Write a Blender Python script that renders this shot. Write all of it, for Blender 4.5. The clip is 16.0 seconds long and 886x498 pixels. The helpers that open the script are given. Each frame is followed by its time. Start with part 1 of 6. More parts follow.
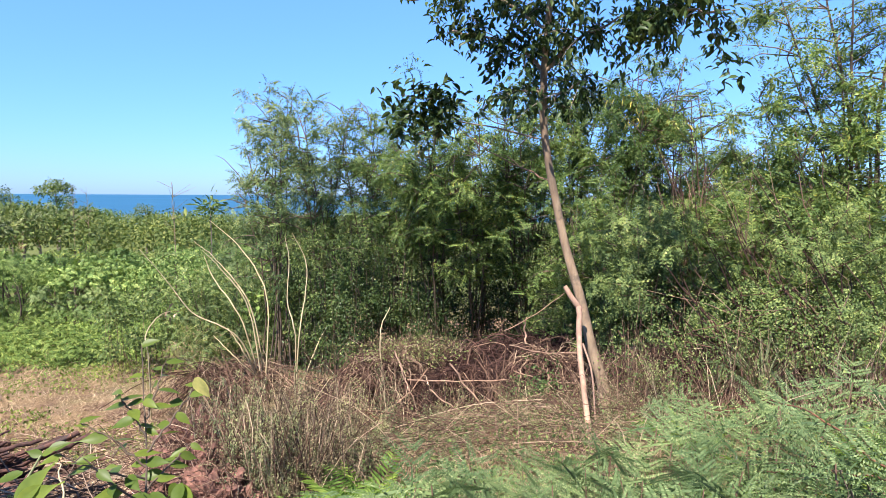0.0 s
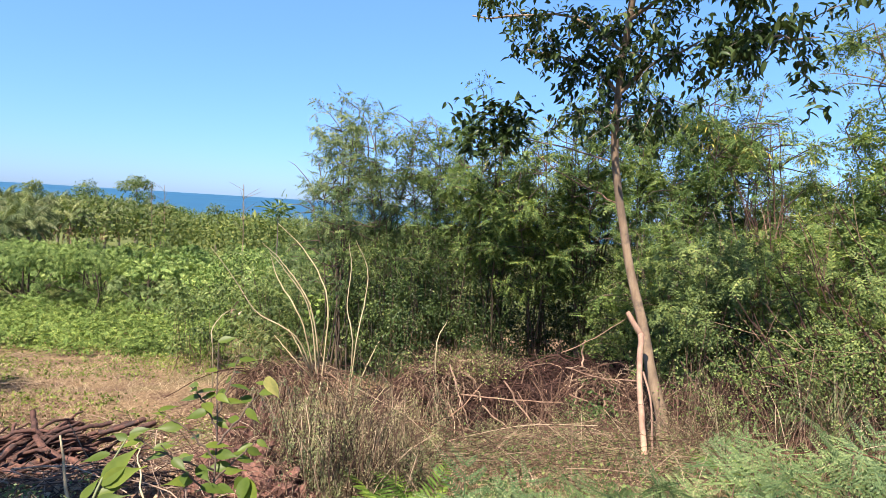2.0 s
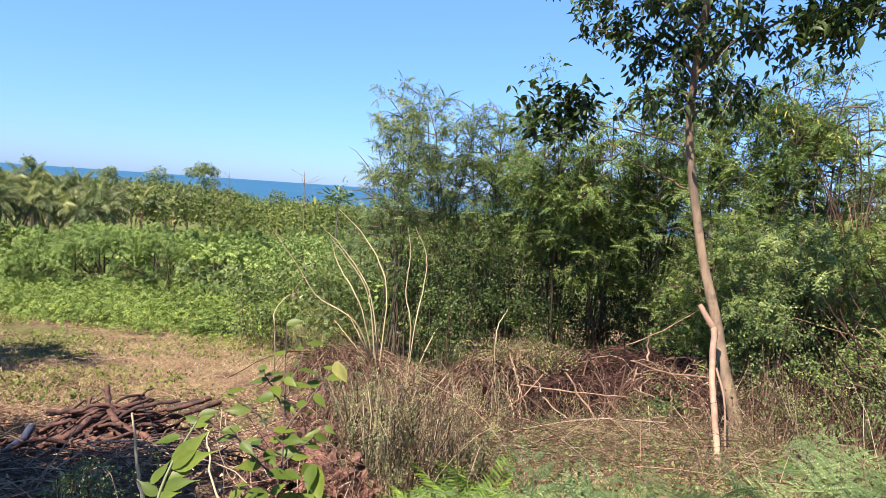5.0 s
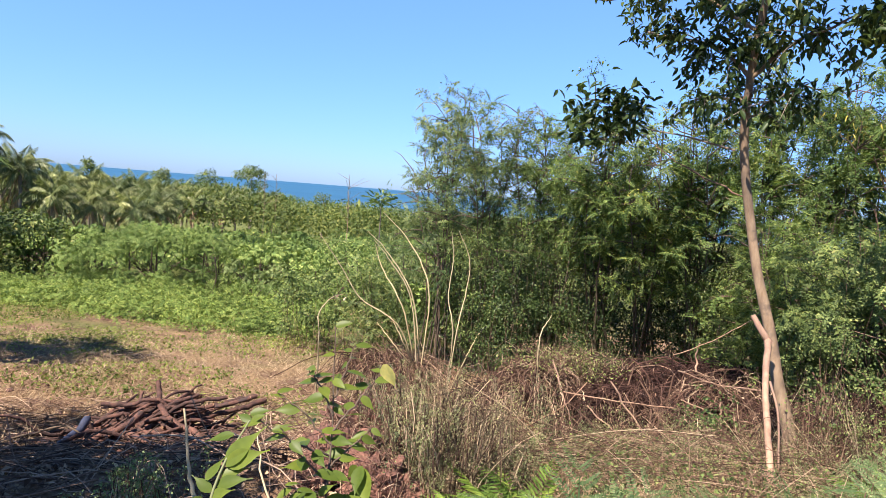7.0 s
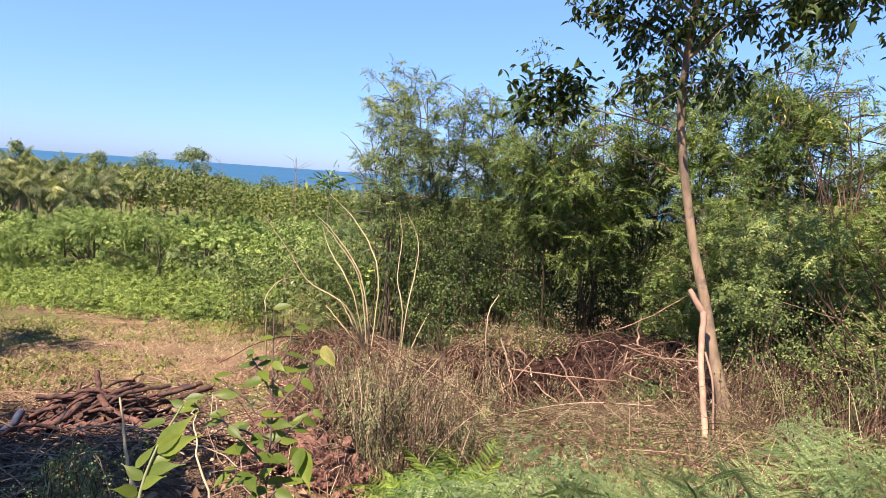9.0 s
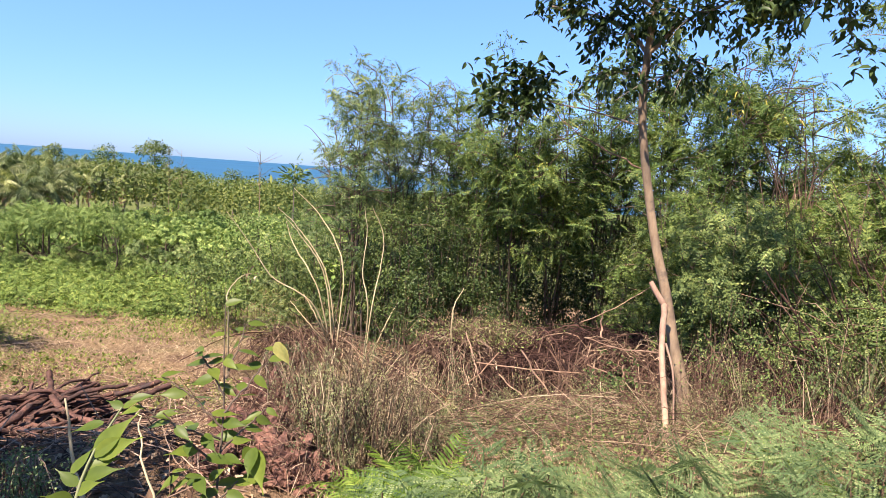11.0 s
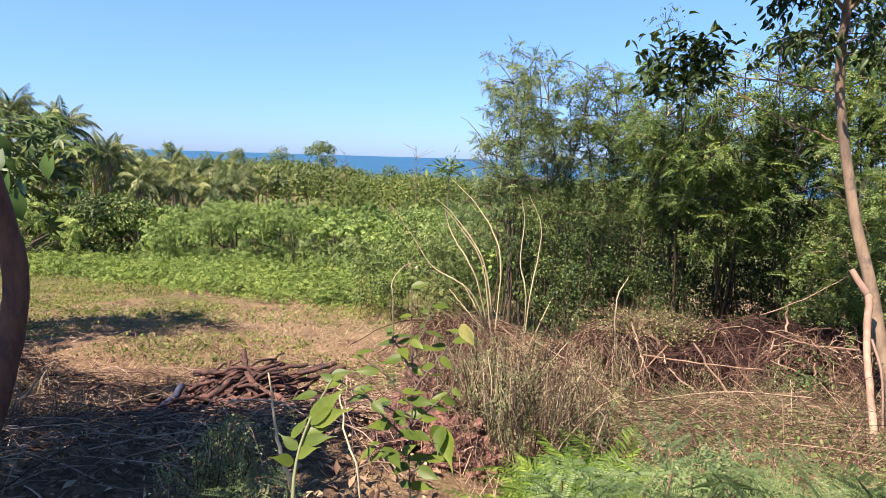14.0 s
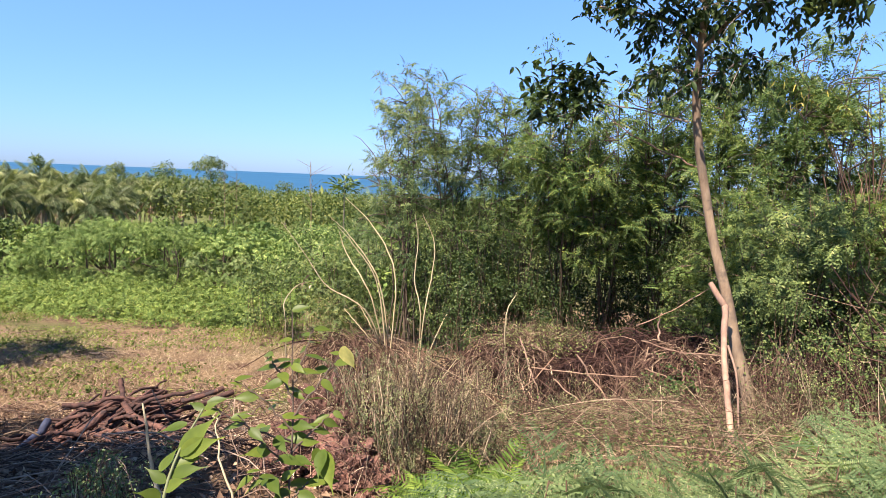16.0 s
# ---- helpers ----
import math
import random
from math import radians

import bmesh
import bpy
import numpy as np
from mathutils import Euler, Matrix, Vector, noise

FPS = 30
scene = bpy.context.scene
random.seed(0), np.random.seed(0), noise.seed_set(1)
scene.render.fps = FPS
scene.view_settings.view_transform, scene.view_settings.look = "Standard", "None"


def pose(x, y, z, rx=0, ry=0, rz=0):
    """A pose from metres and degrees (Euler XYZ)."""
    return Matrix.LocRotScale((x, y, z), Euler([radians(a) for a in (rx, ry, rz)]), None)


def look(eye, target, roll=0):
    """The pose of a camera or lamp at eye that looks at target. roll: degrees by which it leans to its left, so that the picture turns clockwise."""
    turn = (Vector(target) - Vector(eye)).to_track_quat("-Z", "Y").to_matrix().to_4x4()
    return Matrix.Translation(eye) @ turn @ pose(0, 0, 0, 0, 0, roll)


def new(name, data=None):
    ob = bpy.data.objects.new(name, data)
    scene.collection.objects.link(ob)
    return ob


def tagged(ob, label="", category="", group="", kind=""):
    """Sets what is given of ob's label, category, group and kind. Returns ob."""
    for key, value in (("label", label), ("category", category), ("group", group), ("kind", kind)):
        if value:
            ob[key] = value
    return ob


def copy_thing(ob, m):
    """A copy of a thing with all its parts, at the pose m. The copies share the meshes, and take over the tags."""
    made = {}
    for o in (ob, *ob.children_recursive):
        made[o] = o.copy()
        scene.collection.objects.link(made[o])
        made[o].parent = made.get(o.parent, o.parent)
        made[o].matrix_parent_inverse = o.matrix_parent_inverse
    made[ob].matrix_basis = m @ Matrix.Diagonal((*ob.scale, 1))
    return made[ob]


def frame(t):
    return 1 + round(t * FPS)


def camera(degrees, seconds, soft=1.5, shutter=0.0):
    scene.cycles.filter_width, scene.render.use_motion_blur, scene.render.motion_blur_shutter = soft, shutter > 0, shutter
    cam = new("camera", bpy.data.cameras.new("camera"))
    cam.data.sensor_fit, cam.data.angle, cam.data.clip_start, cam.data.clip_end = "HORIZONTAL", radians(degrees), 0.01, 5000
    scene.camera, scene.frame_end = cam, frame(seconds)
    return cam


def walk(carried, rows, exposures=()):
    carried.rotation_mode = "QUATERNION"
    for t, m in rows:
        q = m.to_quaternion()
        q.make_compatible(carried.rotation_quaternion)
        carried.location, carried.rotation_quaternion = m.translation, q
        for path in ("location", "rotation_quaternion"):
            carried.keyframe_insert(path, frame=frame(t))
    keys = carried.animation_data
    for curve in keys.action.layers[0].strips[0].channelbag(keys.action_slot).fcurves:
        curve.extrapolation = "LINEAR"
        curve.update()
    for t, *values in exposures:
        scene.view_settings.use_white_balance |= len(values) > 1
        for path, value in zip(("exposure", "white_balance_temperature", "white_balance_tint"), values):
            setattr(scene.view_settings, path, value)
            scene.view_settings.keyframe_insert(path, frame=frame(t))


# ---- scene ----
# ---- camera and its way ----
cam = camera(70.6, 16.0, soft=0.85)
PATH = [
    (0.0, 0.088, -0.089, 1.623, -13.38, -4.97, 0.40),
    (0.5, 0.088, -0.095, 1.625, -13.06, -3.73, -0.88),
    (1.0, 0.074, -0.045, 1.619, -11.81, -4.64, 0.64),
    (1.5, 0.040, -0.112, 1.637, -6.97, -4.04, 2.80),
    (2.0, 0.047, -0.104, 1.633, -7.98, -3.87, 3.54),
    (2.5, 0.025, -0.080, 1.626, -5.33, -4.69, 1.73),
    (3.0, 0.020, -0.107, 1.636, -4.92, -3.80, 1.79),
    (3.5, 0.015, -0.088, 1.635, -6.74, -3.30, 2.65),
    (4.0, 0.005, -0.057, 1.639, -5.11, -3.85, 1.91),
    (4.5, 0.016, 0.032, 1.602, -6.16, -5.39, 3.20),
    (5.0, 0.000, 0.006, 1.605, -2.95, -5.27, 4.00),
    (5.2, -0.001, -0.017, 1.608, -1.80, -5.50, 3.91),
    (7.3, -0.026, 0.020, 1.602, 1.32, -5.18, 4.40),
    (7.5, -0.024, 0.019, 1.601, 1.57, -5.40, 4.29),
    (8.0, -0.016, 0.031, 1.596, 0.83, -5.84, 3.84),
    (8.5, -0.004, 0.020, 1.600, -0.37, -5.77, 3.79),
    (9.0, 0.013, 0.015, 1.600, -3.74, -6.55, 4.09),
    (9.2, 0.028, 0.009, 1.602, -6.15, -6.84, 3.90),
    (11.3, 0.049, 0.054, 1.590, -6.76, -6.88, 4.20),
    (11.5, 0.050, 0.059, 1.587, -5.61, -7.09, 3.53),
    (12.0, 0.030, 0.074, 1.585, -0.81, -6.90, 2.98),
    (12.5, 0.025, 0.074, 1.587, 1.00, -6.54, 2.18),
    (13.0, -0.032, 0.084, 1.585, 7.62, -6.30, 2.90),
    (13.5, -0.098, 0.062, 1.582, 13.94, -7.18, 2.37),
    (14.0, -0.043, 0.070, 1.562, 7.11, -8.42, 1.74),
    (14.5, -0.020, 0.076, 1.562, 4.44, -8.17, 1.76),
    (15.0, -0.024, 0.068, 1.565, 5.41, -7.89, 2.25),
    (15.5, -0.005, 0.057, 1.572, 2.89, -7.46, 2.27),
    (16.0, 0.014, 0.025, 1.588, -2.24, -6.53, 2.33),
]
# each row: seconds, place, then yaw to the left of +y, pitch and roll in degrees
walk(cam, [(t, pose(x, y, z, 90 + tilt, 0, yaw) @ pose(0, 0, 0, 0, 0, lean)) for t, x, y, z, yaw, tilt, lean in PATH],
     exposures=[(0.0, 1.68, 6520, 14), (0.6, 1.65, 6320, 9), (1.0, 1.62, 6420, 10), (1.5, 1.60, 6870, 14), (2.2, 1.60, 7020, 15), (5.0, 1.60, 7020, 16), (8.0, 1.60, 7220, 19), (9.0, 1.62, 7470, 23), (9.6, 1.60, 7370, 21), (11.4, 1.70, 7270, 19), (12.6, 1.70, 7320, 18), (13.4, 1.62, 7120, 20), (14.5, 1.60, 7220, 20), (16.0, 1.60, 7120, 18)])

# ---- daylight ----
SUN_AZ, SUN_EL = -140.0, 54.0   # degrees, clockwise from +y, and above the horizon
world = bpy.data.worlds.new("sky")
scene.world = world
world.use_nodes = True
wn, wl = world.node_tree.nodes, world.node_tree.links
wn.clear()
sky = wn.new("ShaderNodeTexSky")
sky.sky_type = "NISHITA"
sky.sun_disc = False
sky.sun_elevation = radians(SUN_EL)
sky.sun_rotation = radians(SUN_AZ)
sky.air_density, sky.dust_density, sky.ozone_density = 1.0, 0.2, 3.0
sky_bg = wn.new("ShaderNodeBackground")
sky_bg.inputs["Strength"].default_value = 0.042
sky_out = wn.new("ShaderNodeOutputWorld")
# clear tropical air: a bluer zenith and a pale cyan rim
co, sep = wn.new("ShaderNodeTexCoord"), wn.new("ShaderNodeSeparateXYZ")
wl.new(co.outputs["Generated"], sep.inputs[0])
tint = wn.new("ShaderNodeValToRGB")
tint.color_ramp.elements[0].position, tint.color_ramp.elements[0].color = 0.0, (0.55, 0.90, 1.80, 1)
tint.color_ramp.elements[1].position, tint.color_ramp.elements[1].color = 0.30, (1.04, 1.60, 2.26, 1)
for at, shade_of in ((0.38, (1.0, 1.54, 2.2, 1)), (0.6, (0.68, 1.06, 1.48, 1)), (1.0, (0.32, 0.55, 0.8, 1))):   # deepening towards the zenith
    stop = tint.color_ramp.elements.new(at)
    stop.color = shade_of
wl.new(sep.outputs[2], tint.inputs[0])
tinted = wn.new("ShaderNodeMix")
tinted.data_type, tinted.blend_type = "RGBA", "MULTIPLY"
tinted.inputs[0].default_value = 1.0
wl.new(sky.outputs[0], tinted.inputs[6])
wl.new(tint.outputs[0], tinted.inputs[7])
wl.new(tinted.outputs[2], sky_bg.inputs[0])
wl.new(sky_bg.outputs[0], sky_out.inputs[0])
sun = new("sun", bpy.data.lights.new("sun", "SUN"))
sun.data.energy, sun.data.angle, sun.data.color = 4.3, radians(0.53), (1.0, 0.94, 0.84)
to_sun = Vector((math.sin(radians(SUN_AZ)) * math.cos(radians(SUN_EL)), math.cos(radians(SUN_AZ)) * math.cos(radians(SUN_EL)), math.sin(radians(SUN_EL))))
sun.matrix_world = look(to_sun * 60, (0, 0, 0))


# ---- materials ----
def mat_nodes(name):
    m = bpy.data.materials.new(name)
    m.use_nodes = True
    n, l = m.node_tree.nodes, m.node_tree.links
    return m, n, l, n["Principled BSDF"]


def ramp(n, stops):
    r = n.new("ShaderNodeValToRGB")
    e = r.color_ramp.elements
    while len(e) < len(stops):
        e.new(0.5)
    for k, (p, c) in enumerate(stops):
        e[k].position, e[k].color = p, (*c, 1)
    return r


def noise_tex(n, l, scale, detail=4.0, rough=0.6, coord="Object", stretch=(1, 1, 1)):
    co, mp, tx = n.new("ShaderNodeTexCoord"), n.new("ShaderNodeMapping"), n.new("ShaderNodeTexNoise")
    mp.inputs["Scale"].default_value = stretch
    tx.inputs["Scale"].default_value, tx.inputs["Detail"].default_value, tx.inputs["Roughness"].default_value = scale, detail, rough
    l.new(co.outputs[coord], mp.inputs[0])
    l.new(mp.outputs[0], tx.inputs[0])
    return tx


def mix_col(n, l, a, b, fac, kind="MIX"):
    m = n.new("ShaderNodeMix")
    m.data_type, m.blend_type = "RGBA", kind
    for sock, v in ((m.inputs[0], fac), (m.inputs[6], a), (m.inputs[7], b)):
        if isinstance(v, (int, float)):
            sock.default_value = v
        elif isinstance(v, tuple):
            sock.default_value = (*v, 1)
        else:
            l.new(v, sock)
    return m.outputs[2]


def leaf_mat(name, stops, rough=0.5, clear=0.35, patch=1.2):
    """Leaves: each its own tint, random tone patches partly for shade between clumps, light shining through."""
    m, n, l, p = mat_nodes(name)
    geo = n.new("ShaderNodeNewGeometry")
    r = ramp(n, stops)
    l.new(geo.outputs["Random Per Island"], r.inputs[0])
    tx = noise_tex(n, l, patch, 3)
    shade = ramp(n, [(0.3, (0.50, 0.55, 0.52)), (0.7, (1.3, 1.25, 1.15))])
    l.new(tx.outputs[0], shade.inputs[0])
    c = mix_col(n, l, r.outputs[0], shade.outputs[0], 1.0, "MULTIPLY")
    info = n.new("ShaderNodeObjectInfo")
    own = ramp(n, [(0.0, (0.62, 0.70, 0.68)), (1.0, (1.3, 1.2, 1.08))])
    l.new(info.outputs["Random"], own.inputs[0])
    c = mix_col(n, l, c, own.outputs[0], 1.0, "MULTIPLY")
    l.new(c, p.inputs["Base Color"])
    p.inputs["Roughness"].default_value = rough
    p.inputs["Specular IOR Level"].default_value = 0.2
    tr, mx, out = n.new("ShaderNodeBsdfTranslucent"), n.new("ShaderNodeMixShader"), n["Material Output"]
    glow = mix_col(n, l, c, (1.15, 1.22, 0.7), 1.0, "MULTIPLY")
    l.new(glow, tr.inputs[0])
    mx.inputs[0].default_value = clear
    l.new(p.outputs[0], mx.inputs[1])
    l.new(tr.outputs[0], mx.inputs[2])
    l.new(mx.outputs[0], out.inputs[0])
    return m


def bark_mat(name, dark, light, scale=9.0, bump=0.4, stretch=(1, 1, 0.25), rough=0.85, blotch=None, vary=0.25):
    m, n, l, p = mat_nodes(name)
    a, b = noise_tex(n, l, scale, 6, 0.7, stretch=stretch), noise_tex(n, l, scale * 0.22, 3)
    r = ramp(n, [(0.3, dark), (0.72, light)])
    l.new(a.outputs[0], r.inputs[0])
    r2 = ramp(n, [(0.35, (0.7, 0.7, 0.7)), (0.65, (1.15, 1.12, 1.05))])
    l.new(b.outputs[0], r2.inputs[0])
    c = mix_col(n, l, r.outputs[0], r2.outputs[0], 1.0, "MULTIPLY")
    info = n.new("ShaderNodeObjectInfo")
    own = ramp(n, [(0.0, (0.95 - vary, 0.95 - vary, 0.98 - vary)), (1.0, (0.95 + vary, 0.9 + vary, 0.85 + vary))])
    l.new(info.outputs["Random"], own.inputs[0])
    c = mix_col(n, l, c, own.outputs[0], 1.0, "MULTIPLY")
    if blotch:
        t = noise_tex(n, l, blotch[0], 4)
        f = ramp(n, [(blotch[1], (0, 0, 0)), (blotch[1] + 0.08, (1, 1, 1))])
        l.new(t.outputs[0], f.inputs[0])
        c = mix_col(n, l, c, blotch[2], f.outputs[0])
    l.new(c, p.inputs["Base Color"])
    p.inputs["Roughness"].default_value = rough
    bp = n.new("ShaderNodeBump")
    bp.inputs["Strength"].default_value, bp.inputs["Distance"].default_value = bump, 0.02
    l.new(a.outputs[0], bp.inputs["Height"])
    l.new(bp.outputs[0], p.inputs["Normal"])
    return m


def stalk_mat(name, stops, rough=0.8):
    """Dry stalks, straw and twigs: each piece its own tint."""
    m, n, l, p = mat_nodes(name)
    geo = n.new("ShaderNodeNewGeometry")
    r = ramp(n, stops)
    l.new(geo.outputs["Random Per Island"], r.inputs[0])
    t = noise_tex(n, l, 1.6, 3)
    s = ramp(n, [(0.3, (0.7, 0.68, 0.66)), (0.7, (1.2, 1.18, 1.12))])
    l.new(t.outputs[0], s.inputs[0])
    l.new(mix_col(n, l, r.outputs[0], s.outputs[0], 1.0, "MULTIPLY"), p.inputs["Base Color"])
    p.inputs["Roughness"].default_value = rough
    p.inputs["Specular IOR Level"].default_value = 0.2
    return m


# feathery leaf in darker, paler and middle tints, picked by place in the thicket
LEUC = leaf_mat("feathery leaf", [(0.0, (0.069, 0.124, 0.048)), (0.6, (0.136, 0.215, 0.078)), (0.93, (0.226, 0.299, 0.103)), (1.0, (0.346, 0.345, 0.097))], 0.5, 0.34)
LEUC_DULL = leaf_mat("grey-green feathery leaf", [(0.0, (0.105, 0.169, 0.078)), (0.6, (0.197, 0.278, 0.128)), (1.0, (0.345, 0.413, 0.225))], 0.6, 0.25, 3.0)
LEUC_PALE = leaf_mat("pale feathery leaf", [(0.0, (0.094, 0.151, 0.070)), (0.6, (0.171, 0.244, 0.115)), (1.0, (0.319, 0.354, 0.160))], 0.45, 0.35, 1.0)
LEUC_MID = leaf_mat("middle-tint feathery leaf", [(0.0, (0.087, 0.149, 0.054)), (0.6, (0.164, 0.246, 0.086)), (1.0, (0.301, 0.354, 0.130))], 0.48, 0.35, 1.0)
FERN_GREEN = leaf_mat("young feathery leaf", [(0.0, (0.090, 0.162, 0.030)), (0.6, (0.155, 0.25, 0.052)), (1.0, (0.26, 0.35, 0.085))], 0.75, 0.35, 3.0)
BUSH_A = leaf_mat("mid green leaf", [(0.0, (0.081, 0.150, 0.044)), (0.6, (0.171, 0.265, 0.081)), (1.0, (0.314, 0.385, 0.143))], 0.6, 0.2, 0.7)
BUSH_B = leaf_mat("dark green leaf", [(0.0, (0.064, 0.108, 0.038)), (0.7, (0.130, 0.187, 0.064)), (1.0, (0.255, 0.285, 0.102))], 0.42, 0.2, 0.7)
BUSH_C = leaf_mat("yellow-green leaf", [(0.0, (0.122, 0.177, 0.059)), (0.6, (0.192, 0.262, 0.102)), (1.0, (0.305, 0.337, 0.155))], 0.5, 0.2, 0.7)
VINE_LEAF = leaf_mat("small vine leaf", [(0.0, (0.050, 0.085, 0.033)), (0.5, (0.118, 0.177, 0.066)), (0.9, (0.183, 0.245, 0.090)), (1.0, (0.271, 0.308, 0.132))], 0.6, 0.22, 2.2)
CROP = leaf_mat("crop leaf", [(0.0, (0.067, 0.122, 0.034)), (0.6, (0.124, 0.201, 0.054)), (1.0, (0.216, 0.279, 0.090))], 0.62, 0.16, 0.5)
# glossy leaf, dark enough to also stand in for shade in the thicket
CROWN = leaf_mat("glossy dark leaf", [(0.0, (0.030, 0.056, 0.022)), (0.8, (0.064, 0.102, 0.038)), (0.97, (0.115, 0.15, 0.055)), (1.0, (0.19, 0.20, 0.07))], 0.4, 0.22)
BIGLEAF = leaf_mat("broad dark leaf", [(0.0, (0.040, 0.085, 0.028)), (0.7, (0.075, 0.140, 0.046)), (1.0, (0.15, 0.225, 0.08))], 0.42, 0.25)
PALM_LEAF = leaf_mat("palm leaflet", [(0.0, (0.110, 0.155, 0.073)), (0.6, (0.276, 0.339, 0.174)), (1.0, (0.570, 0.601, 0.403))], 0.3, 0.2, 0.4)
SAP_LEAF = leaf_mat("sapling leaf", [(0.0, (0.07, 0.115, 0.026)), (0.6, (0.14, 0.195, 0.040)), (1.0, (0.27, 0.29, 0.065))], 0.42, 0.36, 9.0)
YELLOW_LEAF = leaf_mat("yellow leaf", [(0.0, (0.78, 0.68, 0.22)), (1.0, (0.84, 0.76, 0.32))], 0.45, 0.4, 14.0)
WEED = leaf_mat("low weed leaf", [(0.0, (0.118, 0.164, 0.043)), (0.6, (0.211, 0.259, 0.070)), (1.0, (0.354, 0.358, 0.130))], 0.6, 0.3, 0.8)
STRAP = leaf_mat("strap leaf", [(0.0, (0.12, 0.155, 0.085)), (0.6, (0.20, 0.235, 0.14)), (1.0, (0.36, 0.38, 0.27))], 0.45, 0.2)
WOODS = leaf_mat("far canopy leaf", [(0.0, (0.080, 0.124, 0.043)), (0.6, (0.141, 0.188, 0.065)), (1.0, (0.245, 0.267, 0.099))], 0.55, 0.3, 0.08)
PALE_BARK = bark_mat("smooth tan bark", (0.15, 0.10, 0.066), (0.34, 0.255, 0.17), 16, 0.25, blotch=(5.0, 0.60, (0.12, 0.085, 0.06)))
BROWN_BARK = bark_mat("brown bark", (0.060, 0.024, 0.014), (0.21, 0.092, 0.05), 16, 0.9)
GREY_BARK = bark_mat("grey bark", (0.09, 0.075, 0.06), (0.26, 0.22, 0.18), 14, 0.5)
PALM_BARK = bark_mat("palm bark", (0.17, 0.15, 0.125), (0.38, 0.34, 0.29), 4, 0.5, stretch=(0.4, 0.4, 4))
TWIG_BARK = bark_mat("clump stem bark", (0.05, 0.037, 0.028), (0.16, 0.118, 0.085), 14, 0.4)
LOG_BARK = bark_mat("cut wood bark", (0.026, 0.012, 0.013), (0.18, 0.086, 0.066), 17, 1.0, stretch=(1, 1, 1), vary=0.5, blotch=(7.0, 0.58, (0.045, 0.028, 0.026)))
BLUE_BLACK_BARK = bark_mat("blue-black bark", (0.014, 0.017, 0.034), (0.06, 0.075, 0.14), 13, 0.7, rough=0.5)
LOG_END = bark_mat("cut wood end", (0.16, 0.09, 0.055), (0.32, 0.20, 0.12), 20, 0.3, stretch=(1, 1, 1))
PROP_BARK = bark_mat("pinkish peeled wood", (0.19, 0.115, 0.085), (0.40, 0.27, 0.205), 14, 0.4)
BLEACHED = bark_mat("bleached stem", (0.33, 0.27, 0.16), (0.55, 0.49, 0.33), 12, 0.2)
STRAW = stalk_mat("straw", [(0.0, (0.176, 0.123, 0.083)), (0.5, (0.369, 0.275, 0.182)), (1.0, (0.627, 0.506, 0.352))])
BRUSH = stalk_mat("dry brush", [(0.0, (0.045, 0.023, 0.020)), (0.5, (0.115, 0.066, 0.050)), (0.85, (0.28, 0.19, 0.138)), (1.0, (0.54, 0.42, 0.31))])
# reddish vine, kept dark partly to stand in for shade inside the heaps
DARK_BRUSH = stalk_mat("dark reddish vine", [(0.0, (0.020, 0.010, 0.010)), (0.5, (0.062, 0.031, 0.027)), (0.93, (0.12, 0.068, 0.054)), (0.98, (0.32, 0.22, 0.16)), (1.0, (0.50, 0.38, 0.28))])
DARK_WEED = stalk_mat("withered seed stalk", [(0.0, (0.052, 0.041, 0.026)), (0.6, (0.152, 0.120, 0.076)), (1.0, (0.336, 0.285, 0.181))])
TWIGS = stalk_mat("fallen twig", [(0.0, (0.05, 0.03, 0.024)), (0.6, (0.18, 0.115, 0.085)), (1.0, (0.46, 0.35, 0.27))])
LITTER = stalk_mat("dead leaf", [(0.0, (0.09, 0.054, 0.038)), (0.6, (0.28, 0.18, 0.118)), (1.0, (0.54, 0.41, 0.28))])
RED_CLOD = bark_mat("reddish dry clod", (0.05, 0.022, 0.019), (0.30, 0.155, 0.12), 26, 1.0, stretch=(1, 1, 1))
SEED_GREEN = leaf_mat("small seed-like leaf", [(0.0, (0.106, 0.123, 0.066)), (0.7, (0.237, 0.264, 0.147)), (1.0, (0.353, 0.399, 0.240))], 0.6, 0.2, 4.0)
POD = stalk_mat("ripe seed pod", [(0.0, (0.24, 0.24, 0.06)), (0.6, (0.40, 0.36, 0.09)), (1.0, (0.55, 0.47, 0.15))])


